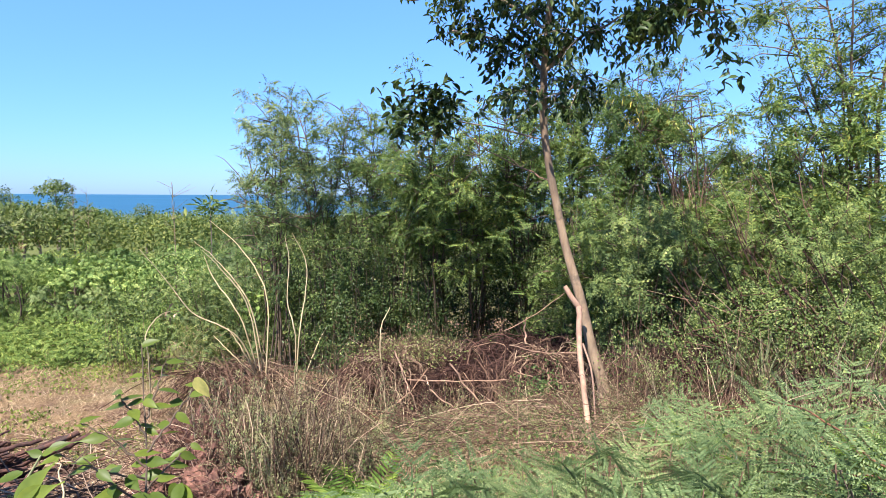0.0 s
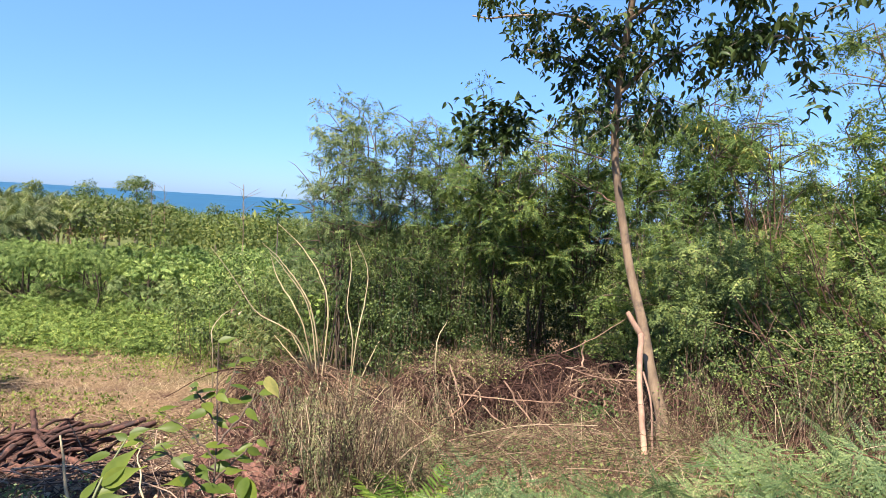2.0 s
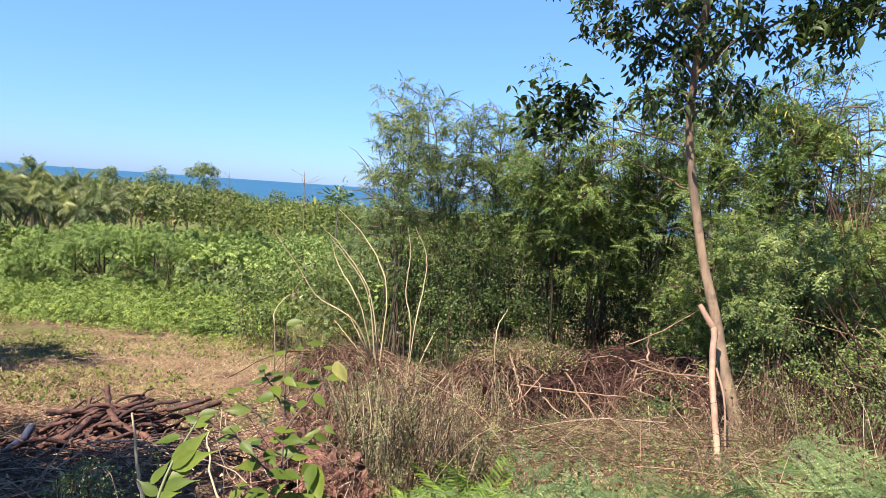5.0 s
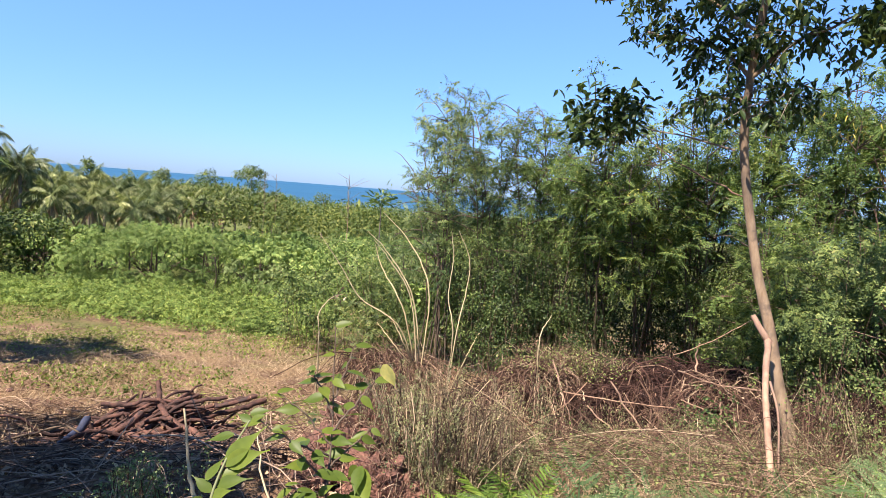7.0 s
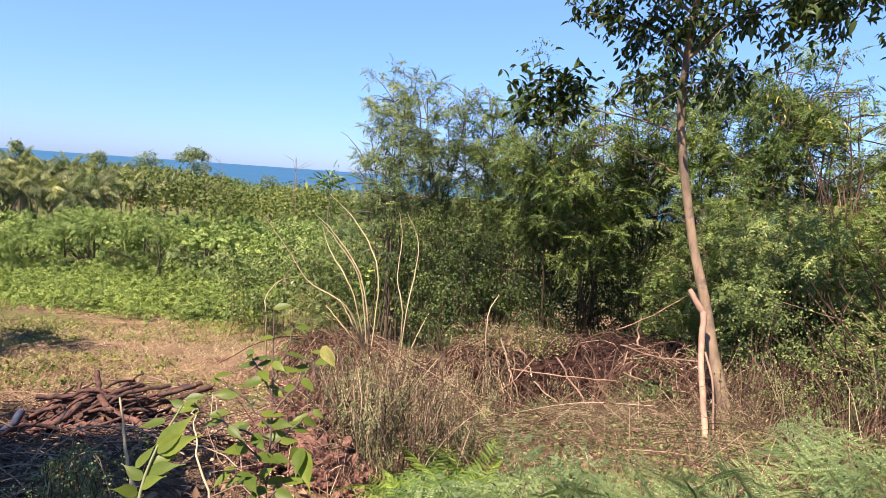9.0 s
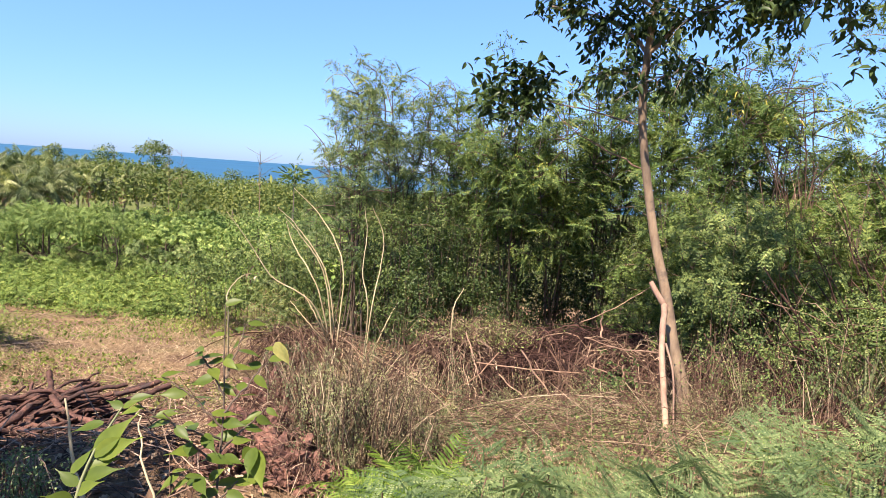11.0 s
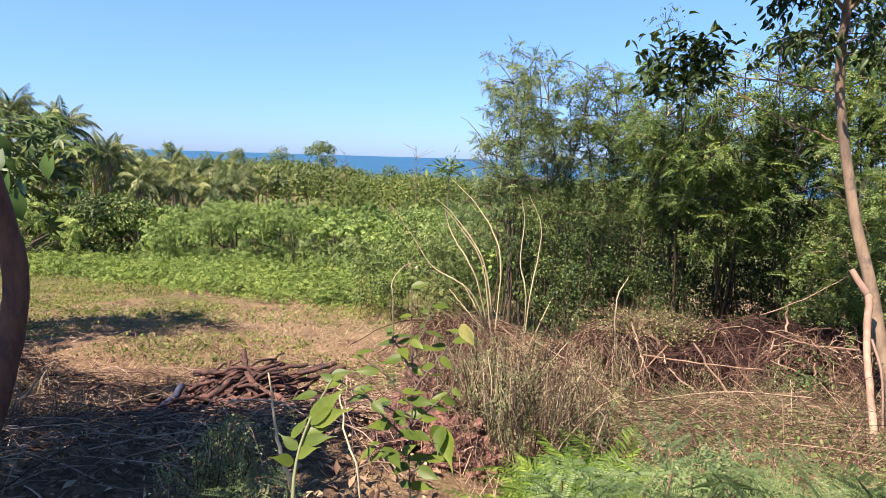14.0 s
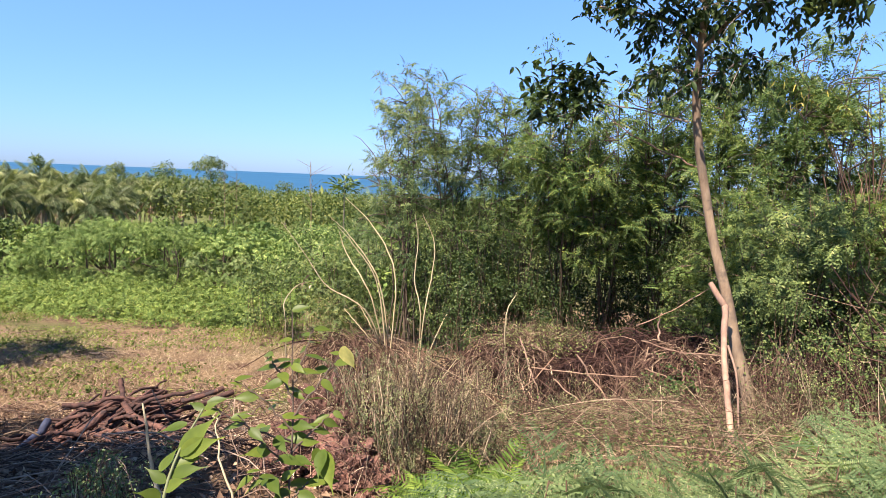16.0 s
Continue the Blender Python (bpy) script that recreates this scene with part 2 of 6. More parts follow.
def ground_mat():
    m, n, l, p = mat_nodes("dry field soil")
    big, mid, fine = noise_tex(n, l, 0.22, 4), noise_tex(n, l, 1.3, 6, 0.7), noise_tex(n, l, 18, 6, 0.7)
    soil = ramp(n, [(0.3, (0.080, 0.042, 0.030)), (0.5, (0.18, 0.108, 0.075)), (0.7, (0.33, 0.22, 0.155))])
    l.new(fine.outputs[0], soil.inputs[0])
    straw = ramp(n, [(0.3, (0.17, 0.11, 0.062)), (0.7, (0.44, 0.31, 0.185))])
    l.new(fine.outputs[0], straw.inputs[0])
    f1 = ramp(n, [(0.42, (0, 0, 0)), (0.56, (1, 1, 1))])
    l.new(mid.outputs[0], f1.inputs[0])
    c = mix_col(n, l, soil.outputs[0], straw.outputs[0], f1.outputs[0])
    green = ramp(n, [(0.3, (0.075, 0.095, 0.03)), (0.7, (0.16, 0.18, 0.06))])
    l.new(fine.outputs[0], green.inputs[0])
    f2 = ramp(n, [(0.48, (0, 0, 0)), (0.6, (0.75, 0.75, 0.75))])
    l.new(big.outputs[0], f2.inputs[0])
    c = mix_col(n, l, c, green.outputs[0], f2.outputs[0])
    # scrub floor beyond the field
    co, ln, gr = n.new("ShaderNodeTexCoord"), n.new("ShaderNodeVectorMath"), n.new("ShaderNodeMapRange")
    ln.operation = "LENGTH"
    gr.inputs[1].default_value, gr.inputs[2].default_value = 19.0, 25.0
    l.new(co.outputs["Object"], ln.inputs[0])
    l.new(ln.outputs["Value"], gr.inputs[0])
    c = mix_col(n, l, c, green.outputs[0], gr.outputs[0])
    l.new(c, p.inputs["Base Color"])
    p.inputs["Roughness"].default_value = 0.95
    p.inputs["Specular IOR Level"].default_value = 0.1
    bp = n.new("ShaderNodeBump")
    bp.inputs["Strength"].default_value, bp.inputs["Distance"].default_value = 1.0, 0.09
    l.new(fine.outputs[0], bp.inputs["Height"])
    l.new(bp.outputs[0], p.inputs["Normal"])
    return m


def sea_mat():
    m, n, l, p = mat_nodes("sea water")
    t = noise_tex(n, l, 0.004, 5, 0.6, stretch=(0.4, 1, 1))
    r = ramp(n, [(0.3, (0.015, 0.074, 0.145)), (0.7, (0.021, 0.102, 0.185))])
    l.new(t.outputs[0], r.inputs[0])
    l.new(r.outputs[0], p.inputs["Base Color"])
    p.inputs["Roughness"].default_value = 0.45
    p.inputs["Specular IOR Level"].default_value = 0.15
    w = noise_tex(n, l, 0.15, 4, stretch=(0.5, 1, 1))
    bp = n.new("ShaderNodeBump")
    bp.inputs["Strength"].default_value, bp.inputs["Distance"].default_value = 0.5, 1.0
    l.new(w.outputs[0], bp.inputs["Height"])
    l.new(bp.outputs[0], p.inputs["Normal"])
    return m


GROUND, SEA = ground_mat(), sea_mat()

# ---- mesh tools ----
R = np.random.default_rng(7)


def unit(a):
    return a / np.maximum(np.linalg.norm(a, axis=-1, keepdims=True), 1e-9)


def thing(name, place=(0, 0, 0), label="", category="", group="", kind=""):
    e = new(name)
    e.empty_display_size = 0.1
    e.location = place
    return tagged(e, label, category, group, kind)


def make_mesh(name, blocks, material, smooth=False):
    """One mesh from blocks (vertices n x 3, faces m x 3 or m x 4)."""
    vs, loops, sizes, at = [], [], [], 0
    for v, f in blocks:
        v, f = np.asarray(v, np.float32).reshape(-1, 3), np.asarray(f, np.int32)
        vs.append(v)
        loops.append((f + at).ravel())
        sizes.append(np.full(len(f), f.shape[1], np.int32))
        at += len(v)
    v, lp, sz = np.concatenate(vs), np.concatenate(loops), np.concatenate(sizes)
    me = bpy.data.meshes.new(name)
    me.vertices.add(len(v))
    me.vertices.foreach_set("co", v.ravel())
    me.loops.add(len(lp))
    me.loops.foreach_set("vertex_index", lp)
    me.polygons.add(len(sz))
    me.polygons.foreach_set("loop_start", np.r_[0, np.cumsum(sz)[:-1]].astype(np.int32))
    if smooth:
        me.polygons.foreach_set("use_smooth", np.ones(len(sz), bool))
    me.materials.append(material)
    me.update(calc_edges=True)
    return me


def part(name, blocks, material, parent=None, label="", smooth=False, kind=""):
    """ONE mesh object under a thing or a part; blocks may also be a finished mesh."""
    me = blocks if isinstance(blocks, bpy.types.Mesh) else make_mesh(name, blocks, material, smooth)
    ob = new(name, me)
    if parent is not None:
        ob.parent = parent
    return tagged(ob, label, kind=kind)


def tube(points, radii, sides=7, rough=0.0):
    """A tapered tube along a line of points; returns a block."""
    p = np.asarray(points, float)
    n = len(p)
    rad = np.interp(np.linspace(0, 1, n), np.linspace(0, 1, len(radii)), radii) if np.ndim(radii) else np.full(n, radii)
    tan = unit(np.gradient(p, axis=0))
    ref = np.array([0, 0, 1.0]) if abs(tan[:, 2]).mean() < 0.8 else np.array([1.0, 0, 0])
    a = unit(np.cross(tan, ref))
    b = np.cross(tan, a)
    ang = np.linspace(0, 2 * np.pi, sides, endpoint=False)
    ring = np.cos(ang)[None, :, None] * a[:, None] + np.sin(ang)[None, :, None] * b[:, None]
    wob = 1 + rough * R.normal(size=(n, sides, 1)) if rough else 1.0
    v = p[:, None] + ring * rad[:, None, None] * wob
    i, j = np.meshgrid(np.arange(n - 1), np.arange(sides), indexing="ij")
    k = (j + 1) % sides
    f = np.stack([i * sides + j, i * sides + k, (i + 1) * sides + k, (i + 1) * sides + j], -1).reshape(-1, 4)
    return [(v.reshape(-1, 3), f)]


def solid(points, radii, sides=7, rough=0.0):
    """A tube with closed ends."""
    (v, f), = tube(points, radii, sides, rough)
    rim, far = v[:sides], v[-sides:]
    j = np.arange(sides)
    k = (j + 1) % sides
    fan = np.stack([np.full(sides, sides), k, j], -1)
    return [(v, f), (np.vstack([rim, rim.mean(0)]), fan), (np.vstack([far, far.mean(0)]), fan[:, ::-1])]


def bend(points, steps=12, wobble=0.0):
    """A smooth line through a few points (Catmull-Rom), with a little wander."""
    p = np.asarray(points, float)
    q = np.vstack([2 * p[0] - p[1], p, 2 * p[-1] - p[-2]])
    u = np.linspace(0, len(p) - 1 - 1e-9, steps)
    i = u.astype(int)
    t = (u - i)[:, None]
    a, b, c, d = q[i], q[i + 1], q[i + 2], q[i + 3]
    out = 0.5 * (2 * b + (c - a) * t + (2 * a - 5 * b + 4 * c - d) * t**2 + (3 * b - a - 3 * c + d) * t**3)
    if wobble:
        out[1:] += R.normal(size=(steps - 1, 3)) * wobble
    return out


RHOMB = (np.array([(0, 0, 0), (-0.5, 0.45, 0.12), (0, 1, -0.05), (0.5, 0.45, 0.12)], float), np.array([(0, 2, 1), (0, 3, 2)]))
OVATE = (np.array([(0, 0, 0), (-0.42, 0.28, 0.1), (-0.40, 0.62, 0.07), (0, 1, -0.12), (0.40, 0.62, 0.07), (0.42, 0.28, 0.1), (0, 0.5, 0)], float),
         np.array([(0, 6, 1), (1, 6, 2), (2, 6, 3), (3, 6, 4), (4, 6, 5), (5, 6, 0)]))


def fine_leaf(wide=0.45, curl=0.12, rows=6, heart=0.0):
    """A larger leaf with a rounded rim, a sunk midrib and a curled tip."""
    v, f = [], []
    for i in range(rows + 1):
        t = i / rows
        w = wide * (math.sin(math.pi * min(t * 1.15 + 0.06, 1) ** (0.62 if heart else 0.8))) if i < rows else 0.0
        w = max(w, 0.012)
        y, z = t - heart * 0.25 * (i == 0), -curl * t * t
        v += [(-w, y - heart * 0.15 * (i == 0), z + 0.16 * w), (-w * 0.5, y, z + 0.05 * w), (0, t, z), (w * 0.5, y, z + 0.05 * w), (w, y - heart * 0.15 * (i == 0), z + 0.16 * w)]
    for i in range(rows):
        for j in range(4):
            a = i * 5 + j
            f.append((a, a + 1, a + 6, a + 5))
    return np.array(v, float), np.array(f)


def frames(ways, ups):
    """Turns whose second column is the way and whose third is nearest to up."""
    y = unit(ways)
    x = unit(np.cross(y, ups))
    return np.stack([x, y, np.cross(x, y)], -1)


def spread(template, places, turns, sizes, widths=None):
    """Copies of a template (vertices, faces) as one block."""
    tv, tf = template
    n, k = len(places), len(tv)
    s = np.stack([sizes * (1 if widths is None else widths), sizes, sizes], -1)[:, None] if np.ndim(sizes) else np.full((n, 1, 3), sizes)
    v = np.einsum("nij,nkj->nki", turns, tv[None] * s) + places[:, None]
    return v.reshape(-1, 3), (tf[None] + (np.arange(n) * k)[:, None, None]).reshape(-1, tf.shape[1])


def join_template(blocks):
    v, f, at = [], [], 0
    for a, b in blocks:
        v.append(a)
        f.append(b + at)
        at += len(a)
    return np.concatenate(v), np.concatenate(f)


def pinnate(length, pairs, pinna, width, droop=0.15, fwd=0.5, taper=0.35):
    """A feather-like leaf: a row of narrow blades on each side of a rib. One triangle template."""
    t = np.linspace(0.12, 1, pairs)
    c = np.stack([0 * t, t * length, -droop * length * t * t], -1)
    pl, ways = [], []
    for s in (-1, 1):
        pl.append(c)
        ways.append(np.stack([s * np.ones(pairs), fwd + 0.5 * t, -0.2 - 0.25 * t], -1))
    pl, ways = np.concatenate(pl), np.concatenate(ways)
    size = pinna * (1 - taper * abs(np.r_[t, t] * 2 - 0.9) ** 2)
    tr = frames(ways, np.tile([0, 0.2, 1.0], (len(pl), 1)))
    blade = (RHOMB[0] * [1, 1, 0.4], RHOMB[1])
    blades = spread(blade, pl, tr, size, width / pinna * np.ones(len(pl)))
    rib = (np.array([(-0.004, 0, 0), (0.004, 0, 0), (0, length, -droop * length), (0, length * 0.5, -droop * length * 0.25 - 0.006)]), np.array([(0, 1, 3), (0, 3, 2), (1, 2, 3)]))
    return join_template([blades, rib])


def bipinnate(length, pairs, pinna, leaflets, droop=0.2):
    """A twice-divided leaf for close plants: ribs that each carry a comb of small blades."""
    t = np.linspace(0.2, 1, pairs)
    blocks = []
    for s in (-1, 1):
        for u in t:
            o = np.array([0, u * length, -droop * length * u * u])
            way = unit(np.array([s, 0.55 + 0.5 * u, -0.25 - 0.3 * u]))
            long = pinna * (1 - 0.45 * abs(u * 2 - 1.1) ** 2)
            side = unit(np.cross(way, [0, 0, 1.0]))
            q = np.linspace(0.06, 1, leaflets)
            pts = o + way * (q * long)[:, None] + np.array([0, 0, -0.18]) * (q[:, None] ** 2) * long
            for g in (-1, 1):
                ways = np.tile(side * g + way * 0.45, (leaflets, 1))
                tr = frames(ways, np.tile([0, 0, 1.0], (leaflets, 1)))
                size = 0.14 * long * (1 - 0.5 * q**3)
                blocks.append(spread((RHOMB[0] * [1, 1, 0.3], RHOMB[1]), pts, tr, size, 0.33 * np.ones(leaflets)))
    rib = (np.array([(-0.003, 0, 0), (0.003, 0, 0), (0, length, -droop * length), (0, length * 0.5, -droop * length * 0.25 - 0.005)]), np.array([(0, 1, 3), (0, 3, 2), (1, 2, 3)]))
    return join_template(blocks + [rib])


def ground_z(x, y):
    """Height of the ground: a bank that falls to a gently sloping field and on to the sea."""
    x, y = np.asarray(x, float), np.asarray(y, float)
    s = y - 4.2 * np.tanh(x / 12)
    s = np.where(s < 0, s * 0.3, s)
    z = np.interp(s, [-40, 0, 3, 4, 5.8, 6.3, 8, 9, 11.6, 13.6, 16.7, 25, 35, 50, 90, 200, 420, 900, 5000],
                  [0.6, 0.0, -0.05, -0.16, -0.78, -0.98, -1.56, -1.64, -1.74, -1.98, -2.3, -3.0, -4.0, -5.0, -7.0, -10.5, -15.5, -20, -20])
    # towards the thicket the bank breaks off earlier
    bank_z = np.interp(s, [0, 1.5, 2.2, 3.0, 3.5, 4.0, 4.6, 5.25, 5.8, 6.3, 8], [0.0, -0.02, -0.08, -0.22, -0.29, -0.38, -0.56, -0.78, -0.95, -1.05, -1.56])
    k = np.clip((x + 0.9) / 1.3, 0, 1)
    z = np.where((s > 0) & (s < 8), z + (bank_z - z) * k * k * (3 - 2 * k), z)
    near = np.clip(1 - np.hypot(x, y) / 60, 0, 1)
    z = z + 1.45 * np.exp(-((x + 6.4) ** 2 + (y - 5.3) ** 2) / 2.1)
    return z + near * (0.05 * np.sin(1.7 * x + 0.6 * y) * np.sin(1.3 * y - 0.4 * x) + 0.025 * np.sin(4.1 * x + 1.0) * np.sin(3.7 * y))


def at_bearing(az, dist):
    """Ground place by bearing (degrees clockwise from +y) and distance."""
    x, y = dist * np.sin(np.radians(az)), dist * np.cos(np.radians(az))
    return np.array([x, y, float(ground_z(x, y))])


def aloft(az, el, dist):
    """A place by bearing, elevation seen from the standing height, and distance."""
    a, e = math.radians(az), math.radians(el)
    return np.array([dist * math.cos(e) * math.sin(a), dist * math.cos(e) * math.cos(a), 1.6 + dist * math.sin(e)])


def beside(az, el, dist):
    """The same from a hand's width further to the left, where the walk turns."""
    return aloft(az, el, dist) + np.array([-0.098, 0.062, -0.018])


def cloud(centers, radii, n, flat=0.8, shell=0.45):
    """Random places in soft balls round centers, thicker towards the rim, and the ways outwards."""
    centers = np.asarray(centers, float)
    k = R.integers(0, len(centers), n)
    d = unit(R.normal(size=(n, 3)))
    rad = np.asarray(radii, float)[k] * (shell + (1 - shell) * R.random(n) ** 0.5) * (0.75 + 0.5 * R.random(n))
    return centers[k] + d * rad[:, None] * [1, 1, flat], d


def leafage(template, places, out, size, spread_size=0.35, up=0.35, droop=0.0, wide=None, chaos=0.7, face=0.0):
    """Leaves at places; face: how far their upper sides turn outwards instead of to the sky."""
    n = len(places)
    ways = out * (1 - 0.7 * face) + R.normal(size=(n, 3)) * chaos + [0, 0, up - droop - 0.45 * face]
    ups = np.array([0, 0, 1.0 - 0.45 * face]) + out * face + R.normal(size=(n, 3)) * (0.45 - 0.1 * face)
    sizes = size * (1 + spread_size * R.uniform(-1, 1, n))
    return spread(template, places, frames(ways, ups), sizes, None if wide is None else np.full(n, wide))

# ---- ground, sea ----
def build_ground():
    rings = np.r_[0, np.geomspace(0.6, 30, 95), np.geomspace(33, 4900, 50)]
    az = np.radians(np.r_[np.arange(-75, 75, 1.0), np.arange(75, 285, 6.0)])
    a, r = np.meshgrid(az, rings[1:], indexing="ij")
    x, y = r * np.sin(a), r * np.cos(a)
    v = np.stack([x, y, ground_z(x, y)], -1).reshape(-1, 3)
    na, nr = len(az), len(rings) - 1
    i, j = np.meshgrid(np.arange(na), np.arange(nr - 1), indexing="ij")
    k = (i + 1) % na
    f = np.stack([i * nr + j, i * nr + j + 1, k * nr + j + 1, k * nr + j], -1).reshape(-1, 4)
    hub = len(v)
    v = np.vstack([v, [0, 0, float(ground_z(0, 0))]])
    ob = part("ground", [(v, f)], GROUND, smooth=True)
    tri = np.stack([np.full(na, 0), np.arange(na) * nr, ((np.arange(na) + 1) % na) * nr], -1)
    bm = bmesh.new()
    bm.from_mesh(ob.data)
    bm.verts.ensure_lookup_table()
    for _, p, q in tri.tolist():
        bm.faces.new((bm.verts[hub], bm.verts[p], bm.verts[q])).smooth = True
    bmesh.ops.recalc_face_normals(bm, faces=bm.faces)
    if bm.faces[0].normal.z < 0:
        bmesh.ops.reverse_faces(bm, faces=bm.faces)
    bm.to_mesh(ob.data)
    bm.free()
    tagged(ob, "sloping dry field of reddish soil and straw", "ground", kind="structure")


build_ground()
az = np.radians(np.linspace(-80, 80, 60))
rr = np.geomspace(330, 4950, 24)
ga, gr = np.meshgrid(az, rr, indexing="ij")
sv = np.stack([gr * np.sin(ga), gr * np.cos(ga), np.full(ga.shape, -13.2)], -1).reshape(-1, 3)
si, sj = np.meshgrid(np.arange(59), np.arange(23), indexing="ij")
sea = part("water", [(sv, np.stack([si * 24 + sj, (si + 1) * 24 + sj, (si + 1) * 24 + sj + 1, si * 24 + sj + 1], -1).reshape(-1, 4))], SEA)
tagged(sea, "calm deep blue sea out to the horizon", "sea", kind="structure")

# ---- feathery trees of the big clump ----
FROND = pinnate(0.19, 6, 0.060, 0.021, 0.4)
FROND_B = pinnate(0.20, 6, 0.056, 0.020, 0.6)
SMALL_OVAL = (RHOMB[0] * [0.055, 0.1, 0.1], RHOMB[1])
FROND_C = pinnate(0.18, 6, 0.056, 0.020, 0.45)


def feathery_tree(base, tips, fronds, label, category="tree", mat=LEUC, stem_mat=TWIG_BARK, thick=0.020, size=0.82, dense=1.55, low=0.35, leaf=None):
    """Several slim stems that fan out from one foot, each forking into twigs with feathery leaves. tips: where the stems end."""
    base = np.asarray(base, float)
    tree = thing("feathery_tree", base, label, category, "feathery trees of the thicket")
    ends, stems = [], []
    for tip in tips:
        tip = np.asarray(tip, float) - base
        mid = tip * [0.35, 0.35, 0.5] + R.normal(size=3) * 0.12
        foot = np.array([R.normal() * 0.12, R.normal() * 0.12, -0.05])
        line = bend([foot, mid, tip], 14, 0.012)
        part("stem", tube(line, [thick, thick * 0.6, 0.006], 6, 0.05), stem_mat, tree, smooth=True)
        for u in np.r_[1.0, 0.95, 0.9, R.uniform(low, 1.0, 12)]:
            o = line[int(u * 13)]
            side = unit(R.normal(size=3) * [1, 1, 0.35] + [0, 0, 0.25])
            long = R.uniform(0.35, 1.0) * (1.2 - 0.45 * u)
            twig = bend([o, o + side * long * 0.6 + [0, 0, 0.08], o + side * long], 5, 0.015)
            stems += tube(twig, [0.011, 0.003], 3)
            ends += list(twig[2:]) + [o + side * long * 0.9]
    part("branch", stems, stem_mat, tree, kind="stuff")
    ends = np.array(ends)
    fronds = int(fronds * dense * 0.75)
    # the leaves stand in tufts at the twigs' ends, with gaps between the tufts
    hubs = ends[R.integers(0, len(ends), max(20, fronds // 5))] + R.normal(size=(max(20, fronds // 5), 3)) * 0.07
    k = R.integers(0, len(hubs), fronds)
    way = unit(R.normal(size=(fronds, 3)) * [1, 1, 0.55])
    pl = hubs[k] + way * R.uniform(0.0, 0.10, (fronds, 1))
    half = fronds // 2
    part("crown", [leafage(leaf or FROND, pl[:half], way[:half], size, 0.35, up=0.05, chaos=0.35), leafage(leaf or FROND_B, pl[half:], way[half:], size, 0.35, up=-0.25, chaos=0.4)], mat, tree)
    if leaf is None:
        m = fronds * 4
        off = unit(R.normal(size=(m, 3))) * R.uniform(0.03, 0.17, (m, 1))
        part("leaf_spray", [leafage(RHOMB, hubs[R.integers(0, len(hubs), m)] + off * [1, 1, 0.7], off * 6, 0.042, 0.4, up=0.0, wide=0.55, chaos=0.6, face=0.5)], mat, tree, kind="stuff")
    return tree


def tips_round(az0, az1, el0, el1, d0, d1, n):
    return [aloft(R.uniform(az0, az1), R.uniform(el0, el1), R.uniform(d0, d1)) for _ in range(n)]


def thicket(az, dist, width, tops, n=5, fronds=850, label="feathery-leaved slim-stemmed tree in a dense green thicket", out=0.0, **kw):
    """One tree of the thicket at a bearing; tops: lowest and highest elevation of the stem ends."""
    b = at_bearing(az, dist)
    t = tips_round(az - width, az + width, tops[0], tops[1], dist - out - 0.7, dist - out + 0.7, n)
    return feathery_tree(b, t, fronds, label, **kw)


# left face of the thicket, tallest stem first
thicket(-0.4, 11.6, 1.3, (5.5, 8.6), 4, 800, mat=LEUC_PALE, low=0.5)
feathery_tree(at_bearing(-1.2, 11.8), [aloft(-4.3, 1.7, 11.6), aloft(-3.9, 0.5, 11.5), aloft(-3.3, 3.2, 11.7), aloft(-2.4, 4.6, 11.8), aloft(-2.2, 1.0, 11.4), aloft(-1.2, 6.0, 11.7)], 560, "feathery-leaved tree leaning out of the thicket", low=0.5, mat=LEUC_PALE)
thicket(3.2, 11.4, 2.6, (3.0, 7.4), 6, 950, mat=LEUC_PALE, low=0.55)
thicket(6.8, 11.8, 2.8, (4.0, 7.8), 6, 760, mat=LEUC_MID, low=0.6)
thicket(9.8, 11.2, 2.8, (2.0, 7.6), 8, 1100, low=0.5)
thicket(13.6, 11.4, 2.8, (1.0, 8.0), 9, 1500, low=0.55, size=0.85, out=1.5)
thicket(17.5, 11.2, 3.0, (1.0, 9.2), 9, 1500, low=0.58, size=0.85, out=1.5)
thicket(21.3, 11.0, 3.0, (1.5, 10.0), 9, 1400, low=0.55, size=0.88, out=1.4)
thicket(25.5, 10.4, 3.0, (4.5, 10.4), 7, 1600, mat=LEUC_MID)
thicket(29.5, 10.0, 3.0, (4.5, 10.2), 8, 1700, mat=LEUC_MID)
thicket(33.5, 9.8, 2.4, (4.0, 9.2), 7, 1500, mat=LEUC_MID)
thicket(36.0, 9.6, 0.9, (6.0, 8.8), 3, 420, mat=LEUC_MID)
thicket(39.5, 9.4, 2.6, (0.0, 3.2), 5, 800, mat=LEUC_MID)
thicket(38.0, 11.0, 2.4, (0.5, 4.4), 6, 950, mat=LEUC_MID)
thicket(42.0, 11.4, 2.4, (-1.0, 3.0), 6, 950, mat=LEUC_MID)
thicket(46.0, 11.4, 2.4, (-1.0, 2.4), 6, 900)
# second rank, closing the gaps towards the sea; its dark leaves stand in for shade
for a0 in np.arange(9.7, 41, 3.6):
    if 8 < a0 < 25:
        thicket(a0, 12.4, 2.4, (-4.5, 2.5), 6, 2600, "dense tree with small glossy leaves coloured dark for the thicket's shade", dense=1.0, low=0.15, leaf=SMALL_OVAL, mat=CROWN)
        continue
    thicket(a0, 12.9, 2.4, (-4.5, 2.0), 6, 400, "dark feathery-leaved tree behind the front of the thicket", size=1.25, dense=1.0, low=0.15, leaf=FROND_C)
SPRIG = pinnate(0.11, 4, 0.042, 0.019, 0.3)


